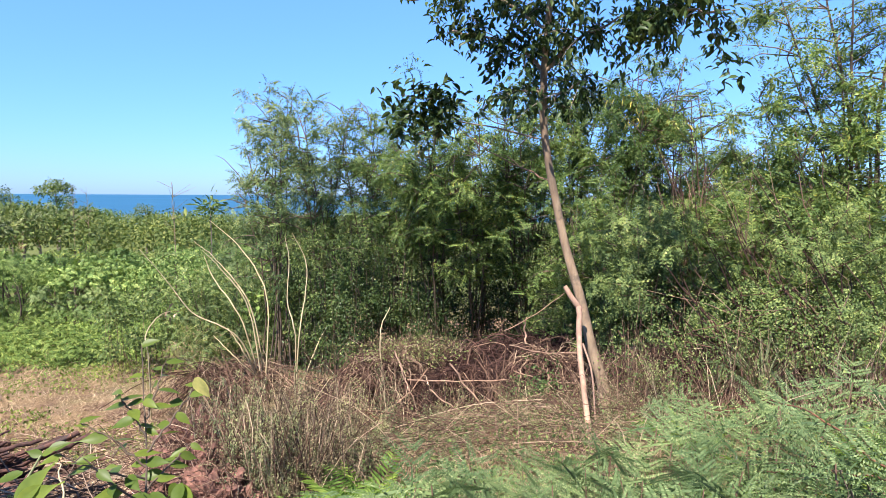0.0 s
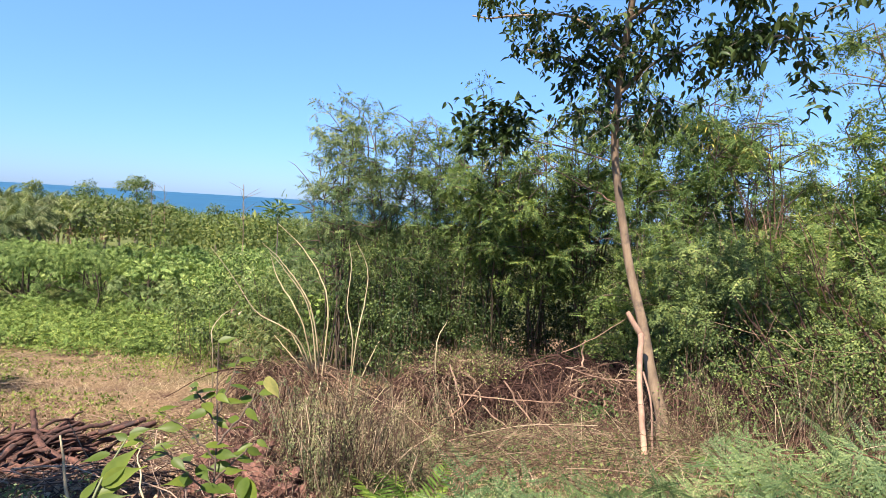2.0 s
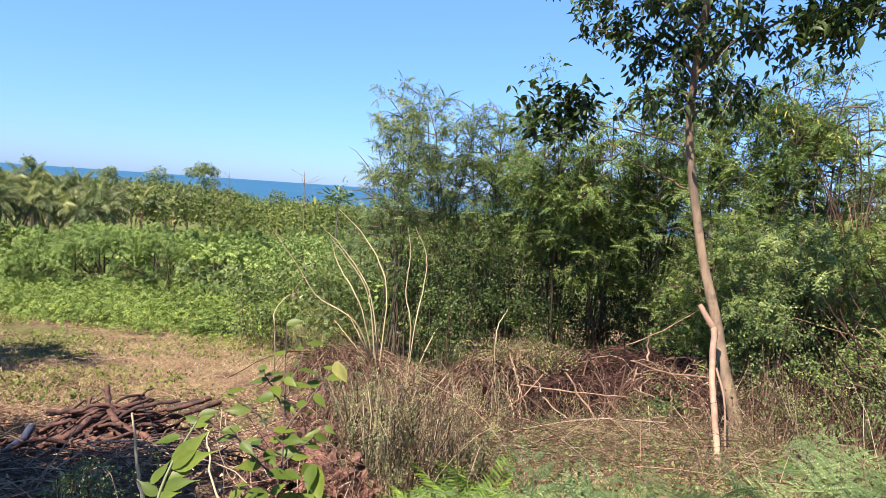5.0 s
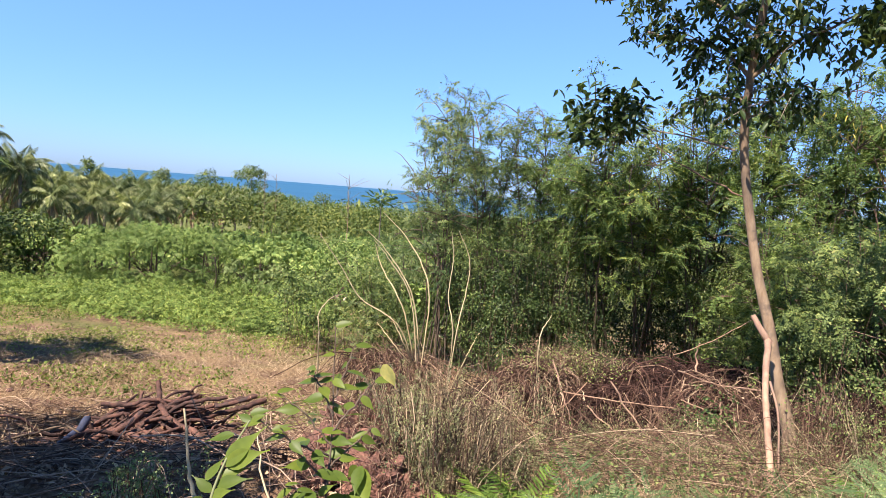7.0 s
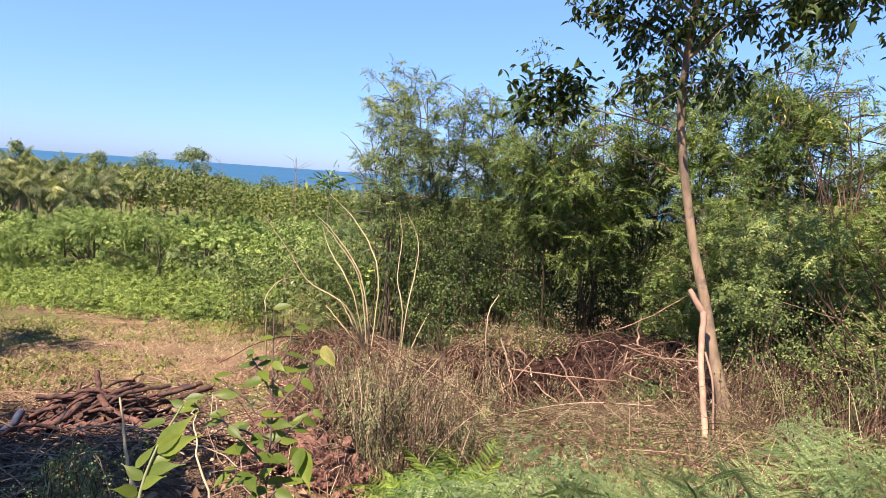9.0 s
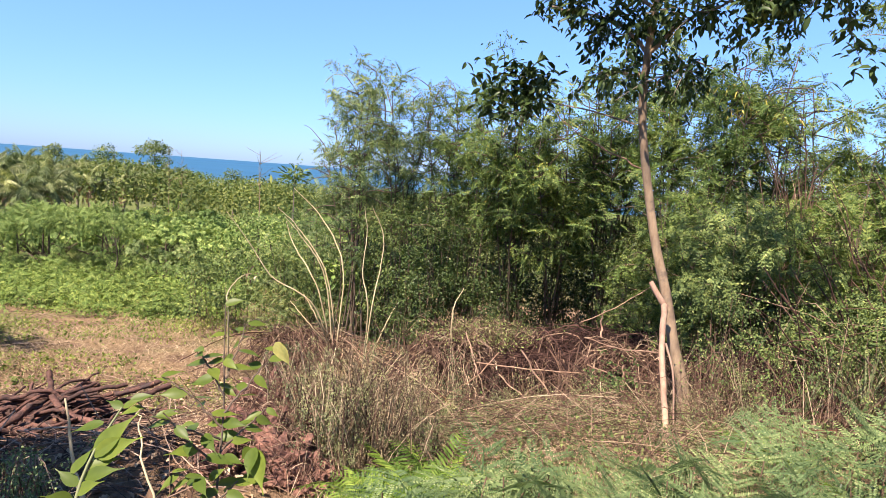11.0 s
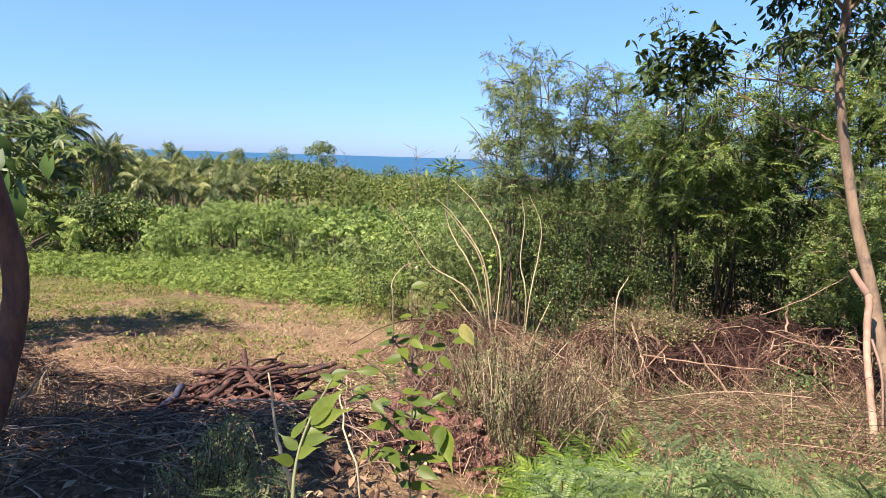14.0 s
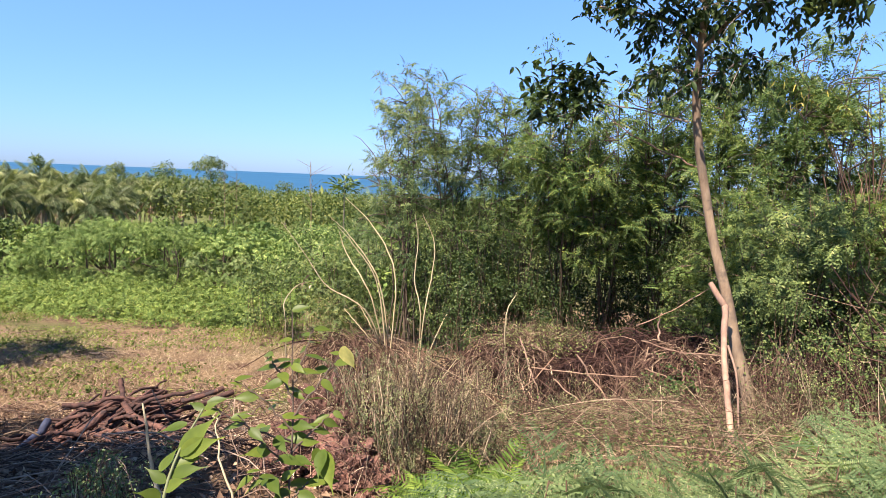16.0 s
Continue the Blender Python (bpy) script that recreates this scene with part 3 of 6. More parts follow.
# small-leaved undergrowth in the shade of the thicket
def undergrowth(az, dist, width, lo, hi, n, mat, size, label, leaf=None):
    b = at_bearing(az, dist)
    t = thing("undergrowth_shrub", b, label, "shrub", "undergrowth of the thicket")
    tips = np.array([aloft(az + R.uniform(-width, width), R.uniform(lo, hi), dist + R.uniform(-0.5, 0.5)) for _ in range(9)]) - b
    for tip in tips[:5]:
        part("stem", tube(bend([R.normal(size=3) * [0.15, 0.15, 0] - [0, 0, 0.05], tip * [0.4, 0.4, 0.55], tip], 8, 0.02), [0.010, 0.004], 5), TWIG_BARK, t, smooth=True)
    foot = tips * [0.6, 0.6, 0.35]
    hub = np.concatenate([tips, (tips + foot) / 2, foot])
    pl = hub[R.integers(0, len(hub), n)] + R.normal(size=(n, 3)) * [0.24, 0.24, 0.2]
    part("leaves", [leafage(leaf or RHOMB, pl, R.normal(size=(n, 3)) * [1, 1, 0.4] if leaf else R.normal(size=(n, 3)) * 0.55 + [-0.3, -0.55, 0.3], size, 0.4, up=-0.1, wide=None if leaf else 0.6, face=0.0 if leaf else 0.8)], mat, t)


# dark BUSH_B leaves put the thicket's shade into colour
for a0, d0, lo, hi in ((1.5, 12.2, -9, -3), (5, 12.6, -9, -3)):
    undergrowth(a0, d0, 2.2, lo, hi, 1500, BUSH_B, 0.06, "small-leaved shrub coloured dark for the thicket's shade")
for a0, d0, lo, hi in ((28.0, 9.2, -8, 0), (30, 8.6, -11, 0), (34, 8.2, -12, -1), (38, 7.9, -12, -1), (42.5, 7.6, -12, -1), (47, 7.4, -12, 0)):
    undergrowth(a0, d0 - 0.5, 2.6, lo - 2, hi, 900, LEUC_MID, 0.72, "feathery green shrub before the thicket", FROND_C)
    undergrowth(a0 + 1.5, d0 - 0.3, 2.4, lo, hi - 1, 1300, VINE_LEAF, 0.8, "small-leaved green shrub before the thicket", SPRIG)
for az0, d0, lo, hi in ((27.0, 9.3, -3, 1), (28.5, 9.0, -5, 1), (33.5, 8.6, -5, 0), (39.5, 8.2, -5, -1), (45, 8.0, -5, -1)):
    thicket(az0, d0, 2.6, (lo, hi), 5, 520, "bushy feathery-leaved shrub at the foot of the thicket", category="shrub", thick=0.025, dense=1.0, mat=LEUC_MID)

# CROWN's dark tint paints the deep shade behind the stems
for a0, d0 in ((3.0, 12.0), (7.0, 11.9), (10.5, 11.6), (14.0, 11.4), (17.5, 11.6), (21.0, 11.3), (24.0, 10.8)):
    undergrowth(a0, d0, 2.2, -12.5, -5, 1500, CROWN, 0.045, "glossy-leaved shrub coloured dark in place of the thicket's deep shade")

R = np.random.default_rng(21)


def leaf_curtain(az, dist, lo, hi, wide, n, mat, label, size=0.037):
    """A climber over the stems: slim vines with clusters of small leaves, thinning downwards."""
    b = at_bearing(az, dist)
    t = thing("climber", b, label, "climber", "climbers over the thicket's stems")
    hubs, vines = [], []
    for _ in range(11):
        top = aloft(az + R.uniform(-wide, wide), R.uniform(lo + 0.45 * (hi - lo), hi), dist + R.uniform(-0.35, 0.35)) - b
        line = bend([top * [1, 1, 0] + R.normal(size=3) * [0.12, 0.12, 0] - [0, 0, 0.05], top * [1, 1, 0.5] + R.normal(size=3) * 0.1, top], 12, 0.02)
        vines += tube(line, [0.0045, 0.002], 3)
        hubs += list(line[3:])
    part("vine", vines, TWIG_BARK, t, kind="stuff")
    hubs = np.array(hubs)
    balls = hubs[R.integers(0, len(hubs), 64)] + R.normal(size=(64, 3)) * [0.16, 0.12, 0.1]
    pl, out = cloud(balls, R.uniform(0.10, 0.26, 64), int(n * 1.7), 0.8, 0.5)
    part("leaves", [leafage(RHOMB, pl, out, size, 0.4, up=-0.2, wide=0.62, face=0.6)], mat, t)


# CROWN climbers darken the middle: leaf colour in place of shade
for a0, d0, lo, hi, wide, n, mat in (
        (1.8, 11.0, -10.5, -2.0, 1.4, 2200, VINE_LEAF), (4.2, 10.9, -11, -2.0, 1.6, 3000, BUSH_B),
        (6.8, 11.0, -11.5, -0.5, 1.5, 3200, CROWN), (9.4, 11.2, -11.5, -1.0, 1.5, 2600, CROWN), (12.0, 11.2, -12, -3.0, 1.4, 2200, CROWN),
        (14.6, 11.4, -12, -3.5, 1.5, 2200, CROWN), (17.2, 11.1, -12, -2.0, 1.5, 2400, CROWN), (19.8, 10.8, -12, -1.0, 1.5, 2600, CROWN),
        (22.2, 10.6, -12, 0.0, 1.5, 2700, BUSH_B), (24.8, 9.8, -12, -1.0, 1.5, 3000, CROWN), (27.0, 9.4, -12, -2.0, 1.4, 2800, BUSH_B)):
    leaf_curtain(a0, d0, lo, hi, wide, n, mat, "small-leaved climber over slim stems, coloured dark for their shade" if mat is CROWN else "small-leaved green climber over the thicket's stems")

# open tree with dark limbs beside the thicket
open_tree = feathery_tree(at_bearing(49.5, 8.6), [aloft(41.5, 15.5, 8.6), aloft(44, 19, 8.8), aloft(46.5, 17, 8.2), aloft(40.5, 8, 8.4), aloft(49.5, 21, 8.4), aloft(52, 18, 8.4), aloft(43.5, 4.5, 8.0), aloft(46, 11, 8.2), aloft(48, 6, 8.4), aloft(42.5, 11, 8.6), aloft(50, 13, 8.2)],
                          2300, "open dark-limbed tree with thin feathery foliage", thick=0.038)

# tassels of ripe yellow pods and dry reddish twigs among the crowns
for a0, e0, d0 in ((29.6, 8.5, 9.6), (32.0, 7.4, 9.4), (33.9, 6.3, 9.3), (31.0, 6.8, 9.5), (37.7, 6.0, 9.2), (14.5, 6.0, 10.9), (12.0, 4.6, 10.8)):
    q = aloft(a0, e0, d0)
    pod = thing("pod_cluster", q, "hanging cluster of ripe yellow seed pods", "pods", "pod clusters")
    m = 13
    part("pod", [leafage(RHOMB, R.normal(size=(m, 3)) * [0.10, 0.10, 0.06], R.normal(size=(m, 3)) * 0.3, 0.13, 0.25, droop=1.2, wide=0.16, up=0)], POD, pod, kind="stuff")
for a0, e0, w0 in ((34.2, -1.6, 1.4), (37.7, -3.8, 1.2), (36.2, 1.0, 0.8)):
    g = at_bearing(a0, 8.3 if a0 > 30 else 10.6)
    t = thing("dead_shrub", g, "dry reddish leafless shrub among green growth", "shrub")
    for _ in range(9):
        q = aloft(a0 + R.normal() * w0, e0 + R.uniform(-1.0, 2.2), (8.2 if a0 > 30 else 10.5) + R.normal() * 0.2) - g
        part("stem", tube(bend([R.normal(size=3) * [0.1, 0.1, 0], q * [0.4, 0.4, 0.5] + R.normal(size=3) * 0.08, q], 8, 0.015), [0.013, 0.004], 4), BRUSH, t)

# ---- slim tree in front, with its prop ----
slim_base = aloft(29.4, -17.2, 6.0)
slim = thing("slim_tree", slim_base, "slender pale-barked tree with hanging dark leaves, propped by a pole", "tree")
trunk_line = bend([aloft(a, e, 6.0) - slim_base for a, e in ((29.75, -21.5), (29.4, -17), (28.2, -13.3), (27.0, -8.8), (25.7, -4.7), (24.7, -0.5), (23.9, 3.3), (23.4, 7.0), (23.4, 11.1), (23.7, 15.5), (24.2, 21), (25, 28), (25.5, 35))], 60)
part("trunk", tube(trunk_line, [0.056, 0.052, 0.046, 0.040, 0.037, 0.035, 0.033, 0.030, 0.025, 0.016], 12, 0.03), PALE_BARK, slim, smooth=True)
LEAF_H = (OVATE[0] * [0.85, 1, 1], OVATE[1])
limbs = [  # from, over, to, thickness, leaves: bearings, elevations and distances
    ((23.4, 11.0, 6.0), (20.5, 13.5, 6.2), (15.0, 14.5, 6.4), 0.020, 300),
    ((23.4, 11.0, 6.0), (26.0, 13.5, 5.9), (30.5, 15.3, 5.7), 0.020, 240),
    ((30.5, 15.3, 5.7), (34, 15.5, 5.5), (38.5, 15.0, 5.3), 0.014, 420),
    ((23.6, 14.5, 6.0), (18.0, 17.5, 6.3), (10.0, 17.0, 6.6), 0.018, 330),
    ((23.8, 17.0, 6.0), (28.0, 19.5, 5.8), (36.0, 19.0, 5.4), 0.018, 330),
    ((23.4, 9.0, 6.0), (21.5, 9.5, 6.1), (19.5, 9.5, 6.2), 0.012, 110),
    ((23.4, 8.0, 6.0), (25.5, 9.5, 6.0), (27.5, 10.5, 5.9), 0.012, 130),
    ((24.2, 21.0, 6.0), (20.0, 24.0, 6.2), (14.0, 24.0, 6.4), 0.016, 300),
    ((24.2, 21.0, 6.0), (29.0, 24.0, 5.7), (34.0, 25.0, 5.5), 0.016, 300),
    ((25.0, 28.0, 6.0), (24.0, 32.0, 6.0), (22.0, 36.0, 6.0), 0.016, 420),
    # two unseen high limbs, added to shade the leaves below
    ((24.6, 24.0, 6.0), (31.0, 27.0, 5.4), (38.0, 26.0, 5.0), 0.016, 300),
    ((24.6, 24.0, 6.0), (18.0, 29.0, 5.8), (11.0, 30.0, 5.6), 0.016, 300),
]
for a, b, c, th, count in limbs:
    pts = [aloft(*q) - slim_base for q in (a, b, c)]
    line = bend(pts, 12, 0.012)
    limb = part("limb", tube(line, [th, th * 0.4], 6, 0.04), PALE_BARK, slim, smooth=True)
    tw, spots = [], []
    for u in R.uniform(0.2, 1.0, 15):
        o = line[int(u * 11)]
        e = o + R.normal(size=3) * [0.26, 0.26, 0.13] + [0, 0, -0.12]
        twig = bend([o, (o + e) / 2 + [0, 0, 0.05], e], 5)
        tw += tube(twig, [0.006, 0.002], 4)
        spots += list(twig[2:])
    part("twig", tw, GREY_BARK, limb, kind="stuff")
    spots = np.array(spots)
    count = int(count * 2.3)
    pl = spots[R.integers(0, len(spots), count)] + R.normal(size=(count, 3)) * 0.055
    out = R.normal(size=(count, 3)) * [1, 1, 0.3]
    part("leaves", [leafage(LEAF_H, pl, out, 0.08, 0.35, up=0, droop=0.9, wide=0.5, chaos=0.4)], CROWN, limb)
# long bare side branch that ends in a tuft of dark leaves
side = bend([aloft(22.9, 5.3, 6.0) - slim_base, aloft(19, 6.3, 6.4) - slim_base, aloft(15.3, 7.0, 6.9) - slim_base, aloft(12.5, 9.3, 7.0) - slim_base], 16)
branch = part("side_branch", tube(side, [0.010, 0.008, 0.004], 6, 0.05), PALE_BARK, slim, smooth=True)
spots = np.array([aloft(R.uniform(9.5, 15.5), R.uniform(5.0, 9.7), 6.9) - slim_base for _ in range(24)] + [aloft(12.3, 9.6, 6.9) - slim_base] * 3)
tw = []
for s in spots[:16]:
    tw += tube(bend([side[12], (side[12] + s) / 2 + [0, 0, 0.04], s], 6), [0.005, 0.002], 4)
part("twig", tw, GREY_BARK, branch, kind="stuff")
pl = spots[R.integers(0, len(spots), 480)] + R.normal(size=(480, 3)) * 0.08
part("leaves", [leafage(LEAF_H, pl, R.normal(size=(480, 3)) * [1, 1, 0.2], 0.115, 0.3, up=0, droop=0.55, wide=0.55, chaos=0.5)], CROWN, branch)
low_side = bend([aloft(24.2, 1.5, 6.05) - slim_base, aloft(19.5, 3.6, 6.5) - slim_base, aloft(15.6, 6.2, 6.85) - slim_base], 12, 0.008)
part("side_branch", tube(low_side, [0.008, 0.004], 5, 0.05), BRUSH, slim)

prop = thing("prop_pole", aloft(28.8, -25.5, 4.75), "forked pinkish cut pole leaning on the slender tree", "pole")
pb = np.array(prop.location)
fork = aloft(27.0, -9.8, 5.75) - pb
part("pole", solid(bend([(0, 0, -0.05), aloft(28.3, -20.0, 5.0) - pb, aloft(27.3, -14.0, 5.45) - pb, fork], 18, 0.003), [0.020, 0.022, 0.024, 0.027], 10, 0.05), PROP_BARK, prop, smooth=True)
part("fork", solid(bend([fork + [0.02, 0, -0.03], fork + [-0.05, 0.02, 0.07], aloft(25.7, -8.0, 5.75) - pb], 8), [0.029, 0.026, 0.022], 10, 0.05), PROP_BARK, prop, smooth=True)
part("shoot", tube(bend([aloft(27.5, -13.0, 5.5) - pb, aloft(28.4, -15.5, 5.45) - pb, aloft(28.9, -19.5, 5.3) - pb], 8), [0.010, 0.007], 6), PROP_BARK, prop, smooth=True)

# ---- forked tree close by on the shaded side ----
ft_base = beside(-45.2, -29.5, 3.3)
ftree = thing("forked_tree", ft_base, "brown-barked tree forking low into two bent stems", "tree")
right_stem = [beside(a, e, 3.3) - ft_base for a, e in ((-45.5, -31), (-44.9, -26.4), (-44.1, -22.8), (-42.2, -17), (-41.1, -11.1), (-41.6, -6.5), (-42.8, -0.6), (-44.0, 5.4), (-45.4, 11.4))]
right_stem += [beside(a, e, d) - ft_base for a, e, d in ((-48, 18, 3.4), (-55, 24, 3.9), (-62, 29, 4.6))]
left_stem = [beside(a, e, 3.3) - ft_base for a, e in ((-45.3, -31), (-45.8, -26.1), (-47.3, -19.7), (-48.8, -15.3), (-49.8, -12.6), (-52, -6), (-55, 6), (-60, 22), (-66, 36))]
part("trunk", tube(bend(right_stem, 44), [0.078, 0.056, 0.054, 0.052, 0.048, 0.042, 0.038, 0.034, 0.028], 14, 0.025), BROWN_BARK, ftree, smooth=True)
part("trunk", tube(bend(left_stem, 34), [0.076, 0.054, 0.050, 0.046, 0.042, 0.036, 0.028], 14, 0.025), BROWN_BARK, ftree, smooth=True)
part("tendril", tube(bend([beside(-43.9, 12.5, 3.25) - ft_base, beside(-45.0, 10.8, 3.2) - ft_base, beside(-46.3, 8.6, 3.2) - ft_base, beside(-46.8, 6.0, 3.2) - ft_base], 20, 0.006), [0.004, 0.003], 5), GREY_BARK, ftree, "thin curled dry tendril")
def over_leaves(q):
    """Would a bough here shade the large-leaved tree behind?"""
    g = np.array(q) - to_sun_flat * (q[2] - 0.9) / math.tan(radians(SUN_EL))
    return -57 < math.degrees(math.atan2(g[0], g[1])) < -41 and 5.8 < math.hypot(g[0], g[1]) < 9.4


# the crown stays out of view; clumps go where their shade is wanted
cc, cr = [], []
to_sun_flat = np.array([math.sin(radians(SUN_AZ)), math.cos(radians(SUN_AZ)), 0.0])
tries = 0
while len(cc) < 88 and tries < 60000:
    tries += 1
    q = np.array([R.uniform(-14, -1.5), R.uniform(-2.5, 9.0), R.uniform(3.6, 6.4)])
    drop = (q[2] + 1.0) / math.tan(radians(SUN_EL))
    sx, sy = q[0] - drop * math.sin(radians(SUN_AZ)), q[1] - drop * math.cos(radians(SUN_AZ))
    sa, sd = math.degrees(math.atan2(sx, sy)), math.hypot(sx, sy)
    view = math.degrees(math.atan2(q[0], q[1]))
    if sa > -15 or sa < -60 or (sa < -32 and sd < 6.0 and len(cc) % 3) or sd > np.interp(sa, [-60, -40, -36, -33, -15], [9.6, 9.2, 7.8, 6.0, 5.0]) or sd < 2.2 or (view > -56 and (q[2] - 2.4) / math.hypot(q[0], q[1]) < 0.30) or over_leaves(q):
        continue
    cc.append(q - ft_base)
    cr.append(R.uniform(0.35, 0.62))
for _ in range(110):   # unseen boughs added to shade the cleared ground by the log pile
    ga, gd, gh = R.uniform(-44, -34.5), R.uniform(5.4, 7.4), R.uniform(4.2, 6.6)
    q = at_bearing(ga, gd) - to_sun_flat * gh / math.tan(radians(SUN_EL)) * -1 + [0, 0, gh]
    if math.degrees(math.atan2(q[0], q[1])) > -56 and (q[2] - 2.4) / math.hypot(q[0], q[1]) < 0.30 or over_leaves(q) or len(cc) > 104:
        continue
    cc.append(q - ft_base)
    cr.append(R.uniform(0.4, 0.65))
for _ in range(60):   # unseen boughs added to shade the ground between the path and the pile
    ga, gd, gh = R.uniform(-29, -20), R.uniform(2.9, 5.0), R.uniform(3.8, 5.6)
    q = at_bearing(ga, gd) + to_sun_flat * gh / math.tan(radians(SUN_EL)) + [0, 0, gh]
    if math.degrees(math.atan2(q[0], q[1])) > -58 and q[1] > 0 or len(cc) > 118:
        continue
    cc.append(q - ft_base)
    cr.append(R.uniform(0.3, 0.5))
for stem in (right_stem, left_stem):   # unseen boughs added so that their shade falls on the lower stems
    for q in bend(stem[:5], 7):
        gh = R.uniform(2.6, 3.6)
        cc.append(q + to_sun_flat * gh / math.tan(radians(SUN_EL)) + [0, 0, gh])
        cr.append(R.uniform(0.22, 0.34))
for c in cc[::6]:
    part("limb", tube(bend([np.array(right_stem[-1]), (np.array(right_stem[-1]) + c) / 2 + [0, 0, 0.3], c], 8, 0.03), [0.035, 0.01], 6), BROWN_BARK, ftree)
pl, out = cloud(cc, cr, 6000, 0.5)
part("crown", [leafage(RHOMB, pl, out, 0.2, 0.3, up=0.1, wide=0.55)], CROWN, ftree)

# ---- broad-leaved trees on the shaded side ----
HEART = fine_leaf(0.46, 0.25, 6, 1.0)
bl_base = at_bearing(-44.6, 8.2)
bl = thing("broadleaf_tree", bl_base, "small tree with large hanging dark green leaves", "tree")
part("trunk", tube(bend([(-0.12, 0, -0.15), (0.0, 0, 0.2), (0.12, 0.05, 0.55), (0.0, 0.1, 1.2), (-0.2, 0.2, 2.0)], 18), [0.14, 0.10, 0.085, 0.07, 0.04], 10, 0.06), PALE_BARK, bl, smooth=True)
part("root_flare", tube(bend([(0.05, 0, 0.35), (-0.15, -0.1, 0.05), (-0.35, -0.2, -0.1)], 8), [0.09, 0.06, 0.04], 8, 0.06), GREY_BARK, bl, smooth=True)
tw, spots = [], []
for _ in range(64):
    a, e = R.uniform(-53.5, -41.8), R.uniform(-12.0, -0.6)
    if e < -8.5 and a > -45.5:
        continue
    q = aloft(a, e, R.uniform(6.6, 8.6)) - bl_base
    o = np.array([-0.1, 0.1, 1.4 + R.uniform(-0.4, 0.5)])
    tw += tube(bend([o, (o + q) / 2 + [0, 0, 0.35], q], 7), [0.008, 0.002], 4)
    spots += [q, q + R.normal(size=3) * 0.12, (o + 2 * q) / 3 + [0, 0, 0.1]]
part("branch", tw, TWIG_BARK, bl, kind="stuff")
spots = np.array(spots)
for k in range(290):
    q = spots[R.integers(len(spots))] + R.normal(size=3) * 0.12
    turn = frames(np.array([R.normal(size=3) * [0.45, 0.45, 0.3] + [0, 0, -0.95]]), np.array([[0.1, -0.85, 0.35]]) + R.normal(size=(1, 3)) * 0.4)[0]
    if k == 0:
        leaf_meshes = [make_mesh("leaf", [(HEART[0] * s, HEART[1])], BIGLEAF, True) for s in (0.15, 0.19, 0.24)]
    leaf = part("leaf", leaf_meshes[k % 3], None, bl)
    leaf.matrix_local = Matrix.Translation(q) @ Matrix(turn.tolist()).to_4x4()

# tree with palmate leaves on long stalks
def palmate(lobes, wide, arc=300, droop=0.25):
    a = np.radians(np.linspace(-arc / 2, arc / 2, lobes))
    ways = np.stack([np.sin(a), np.cos(a), -droop * np.ones(lobes)], -1)
    size = 1 - 0.45 * (abs(a) / a.max()) ** 2
    return spread((RHOMB[0] * [1, 1, 0.6], RHOMB[1]), np.zeros((lobes, 3)), frames(ways, np.tile([0, 0, 1.0], (lobes, 1))), size, np.full(lobes, wide))


PAW = palmate(9, 0.30)
pp_base = at_bearing(-45.0, 14.2)
pp = thing("palmate_tree", pp_base, "branching tree with palmate pale green leaves on long stalks", "tree")
top = np.array([0.1, 0, 3.6])
part("trunk", tube(bend([(0, 0, -0.1), (0.1, 0, 1.8), top], 12), [0.12, 0.10, 0.07], 9, 0.04), GREY_BARK, pp, smooth=True)
st, hubs, outs = [], [], []
for _ in range(90):
    a, e = R.uniform(-53, -38.8), R.uniform(-4.5, 0.8)
    q = aloft(a, e, R.uniform(12.2, 14.6)) - pp_base
    st += tube(bend([top + R.normal(size=3) * 0.2, (top + q) / 2 + [0, 0, 0.3], q], 6), [0.012, 0.006], 4)
    hubs.append(q)
    outs.append(unit(q - top) * [1, 1, 0.2])
part("stalk", st, STRAP, pp, kind="stuff")
hubs, outs = np.repeat(hubs, 5, 0) + R.normal(size=(450, 3)) * 0.28, np.repeat(outs, 5, 0)
part("crown", [leafage(PAW, hubs, outs, 0.26, 0.3, up=-0.2, chaos=0.4)], BUSH_B, pp)


# ---- coconut palms ----
def palm_frond(length, pairs, rise, fall):
    """An arching rib that leaves the crown at an angle and bends over, with two rows of leaflets that hang from it."""
    t = np.linspace(0, 1, pairs)
    ang = np.radians(rise - fall * t**1.25)
    step = np.stack([0 * t, np.cos(ang), np.sin(ang)], -1) * length / pairs
    arch = np.cumsum(step, 0)
    pl, ways, size = [], [], []
    keep = t > 0.12
    for s in (-1, 1):
        pl.append(arch[keep])
        ways.append((unit(step) * 0.5 + [s * 0.62, 0, -0.8] + R.normal(size=(pairs, 3)) * 0.12)[keep])
        size.append((length * 0.27 * (1 - 0.6 * abs(2 * t - 0.85) ** 2) * R.uniform(0.8, 1.1, pairs))[keep])
    pl, ways = np.concatenate(pl), np.concatenate(ways)
    blades = spread((RHOMB[0] * [1, 1, 0.5], RHOMB[1]), pl, frames(ways, np.tile([0, 0.15, 1.0], (len(pl), 1))), np.concatenate(size), np.full(len(pl), 0.06))
    rib = tube(arch[np.linspace(0, pairs - 1, 7).astype(int)], [0.035, 0.012], 4)
    return [blades] + rib


PALM_TIERS = [(80, 58, 4, 2.2), (64, 90, 5, 2.4), (42, 105, 6, 2.4), (16, 90, 6, 2.2), (-20, 55, 5, 1.9)]   # angle at the crown, bend, how many, length
frond_meshes = [[make_mesh("frond", palm_frond(n, 62, a, f), PALM_LEAF) for n in (long * 0.92, long * 1.1)] for a, f, _, long in PALM_TIERS]
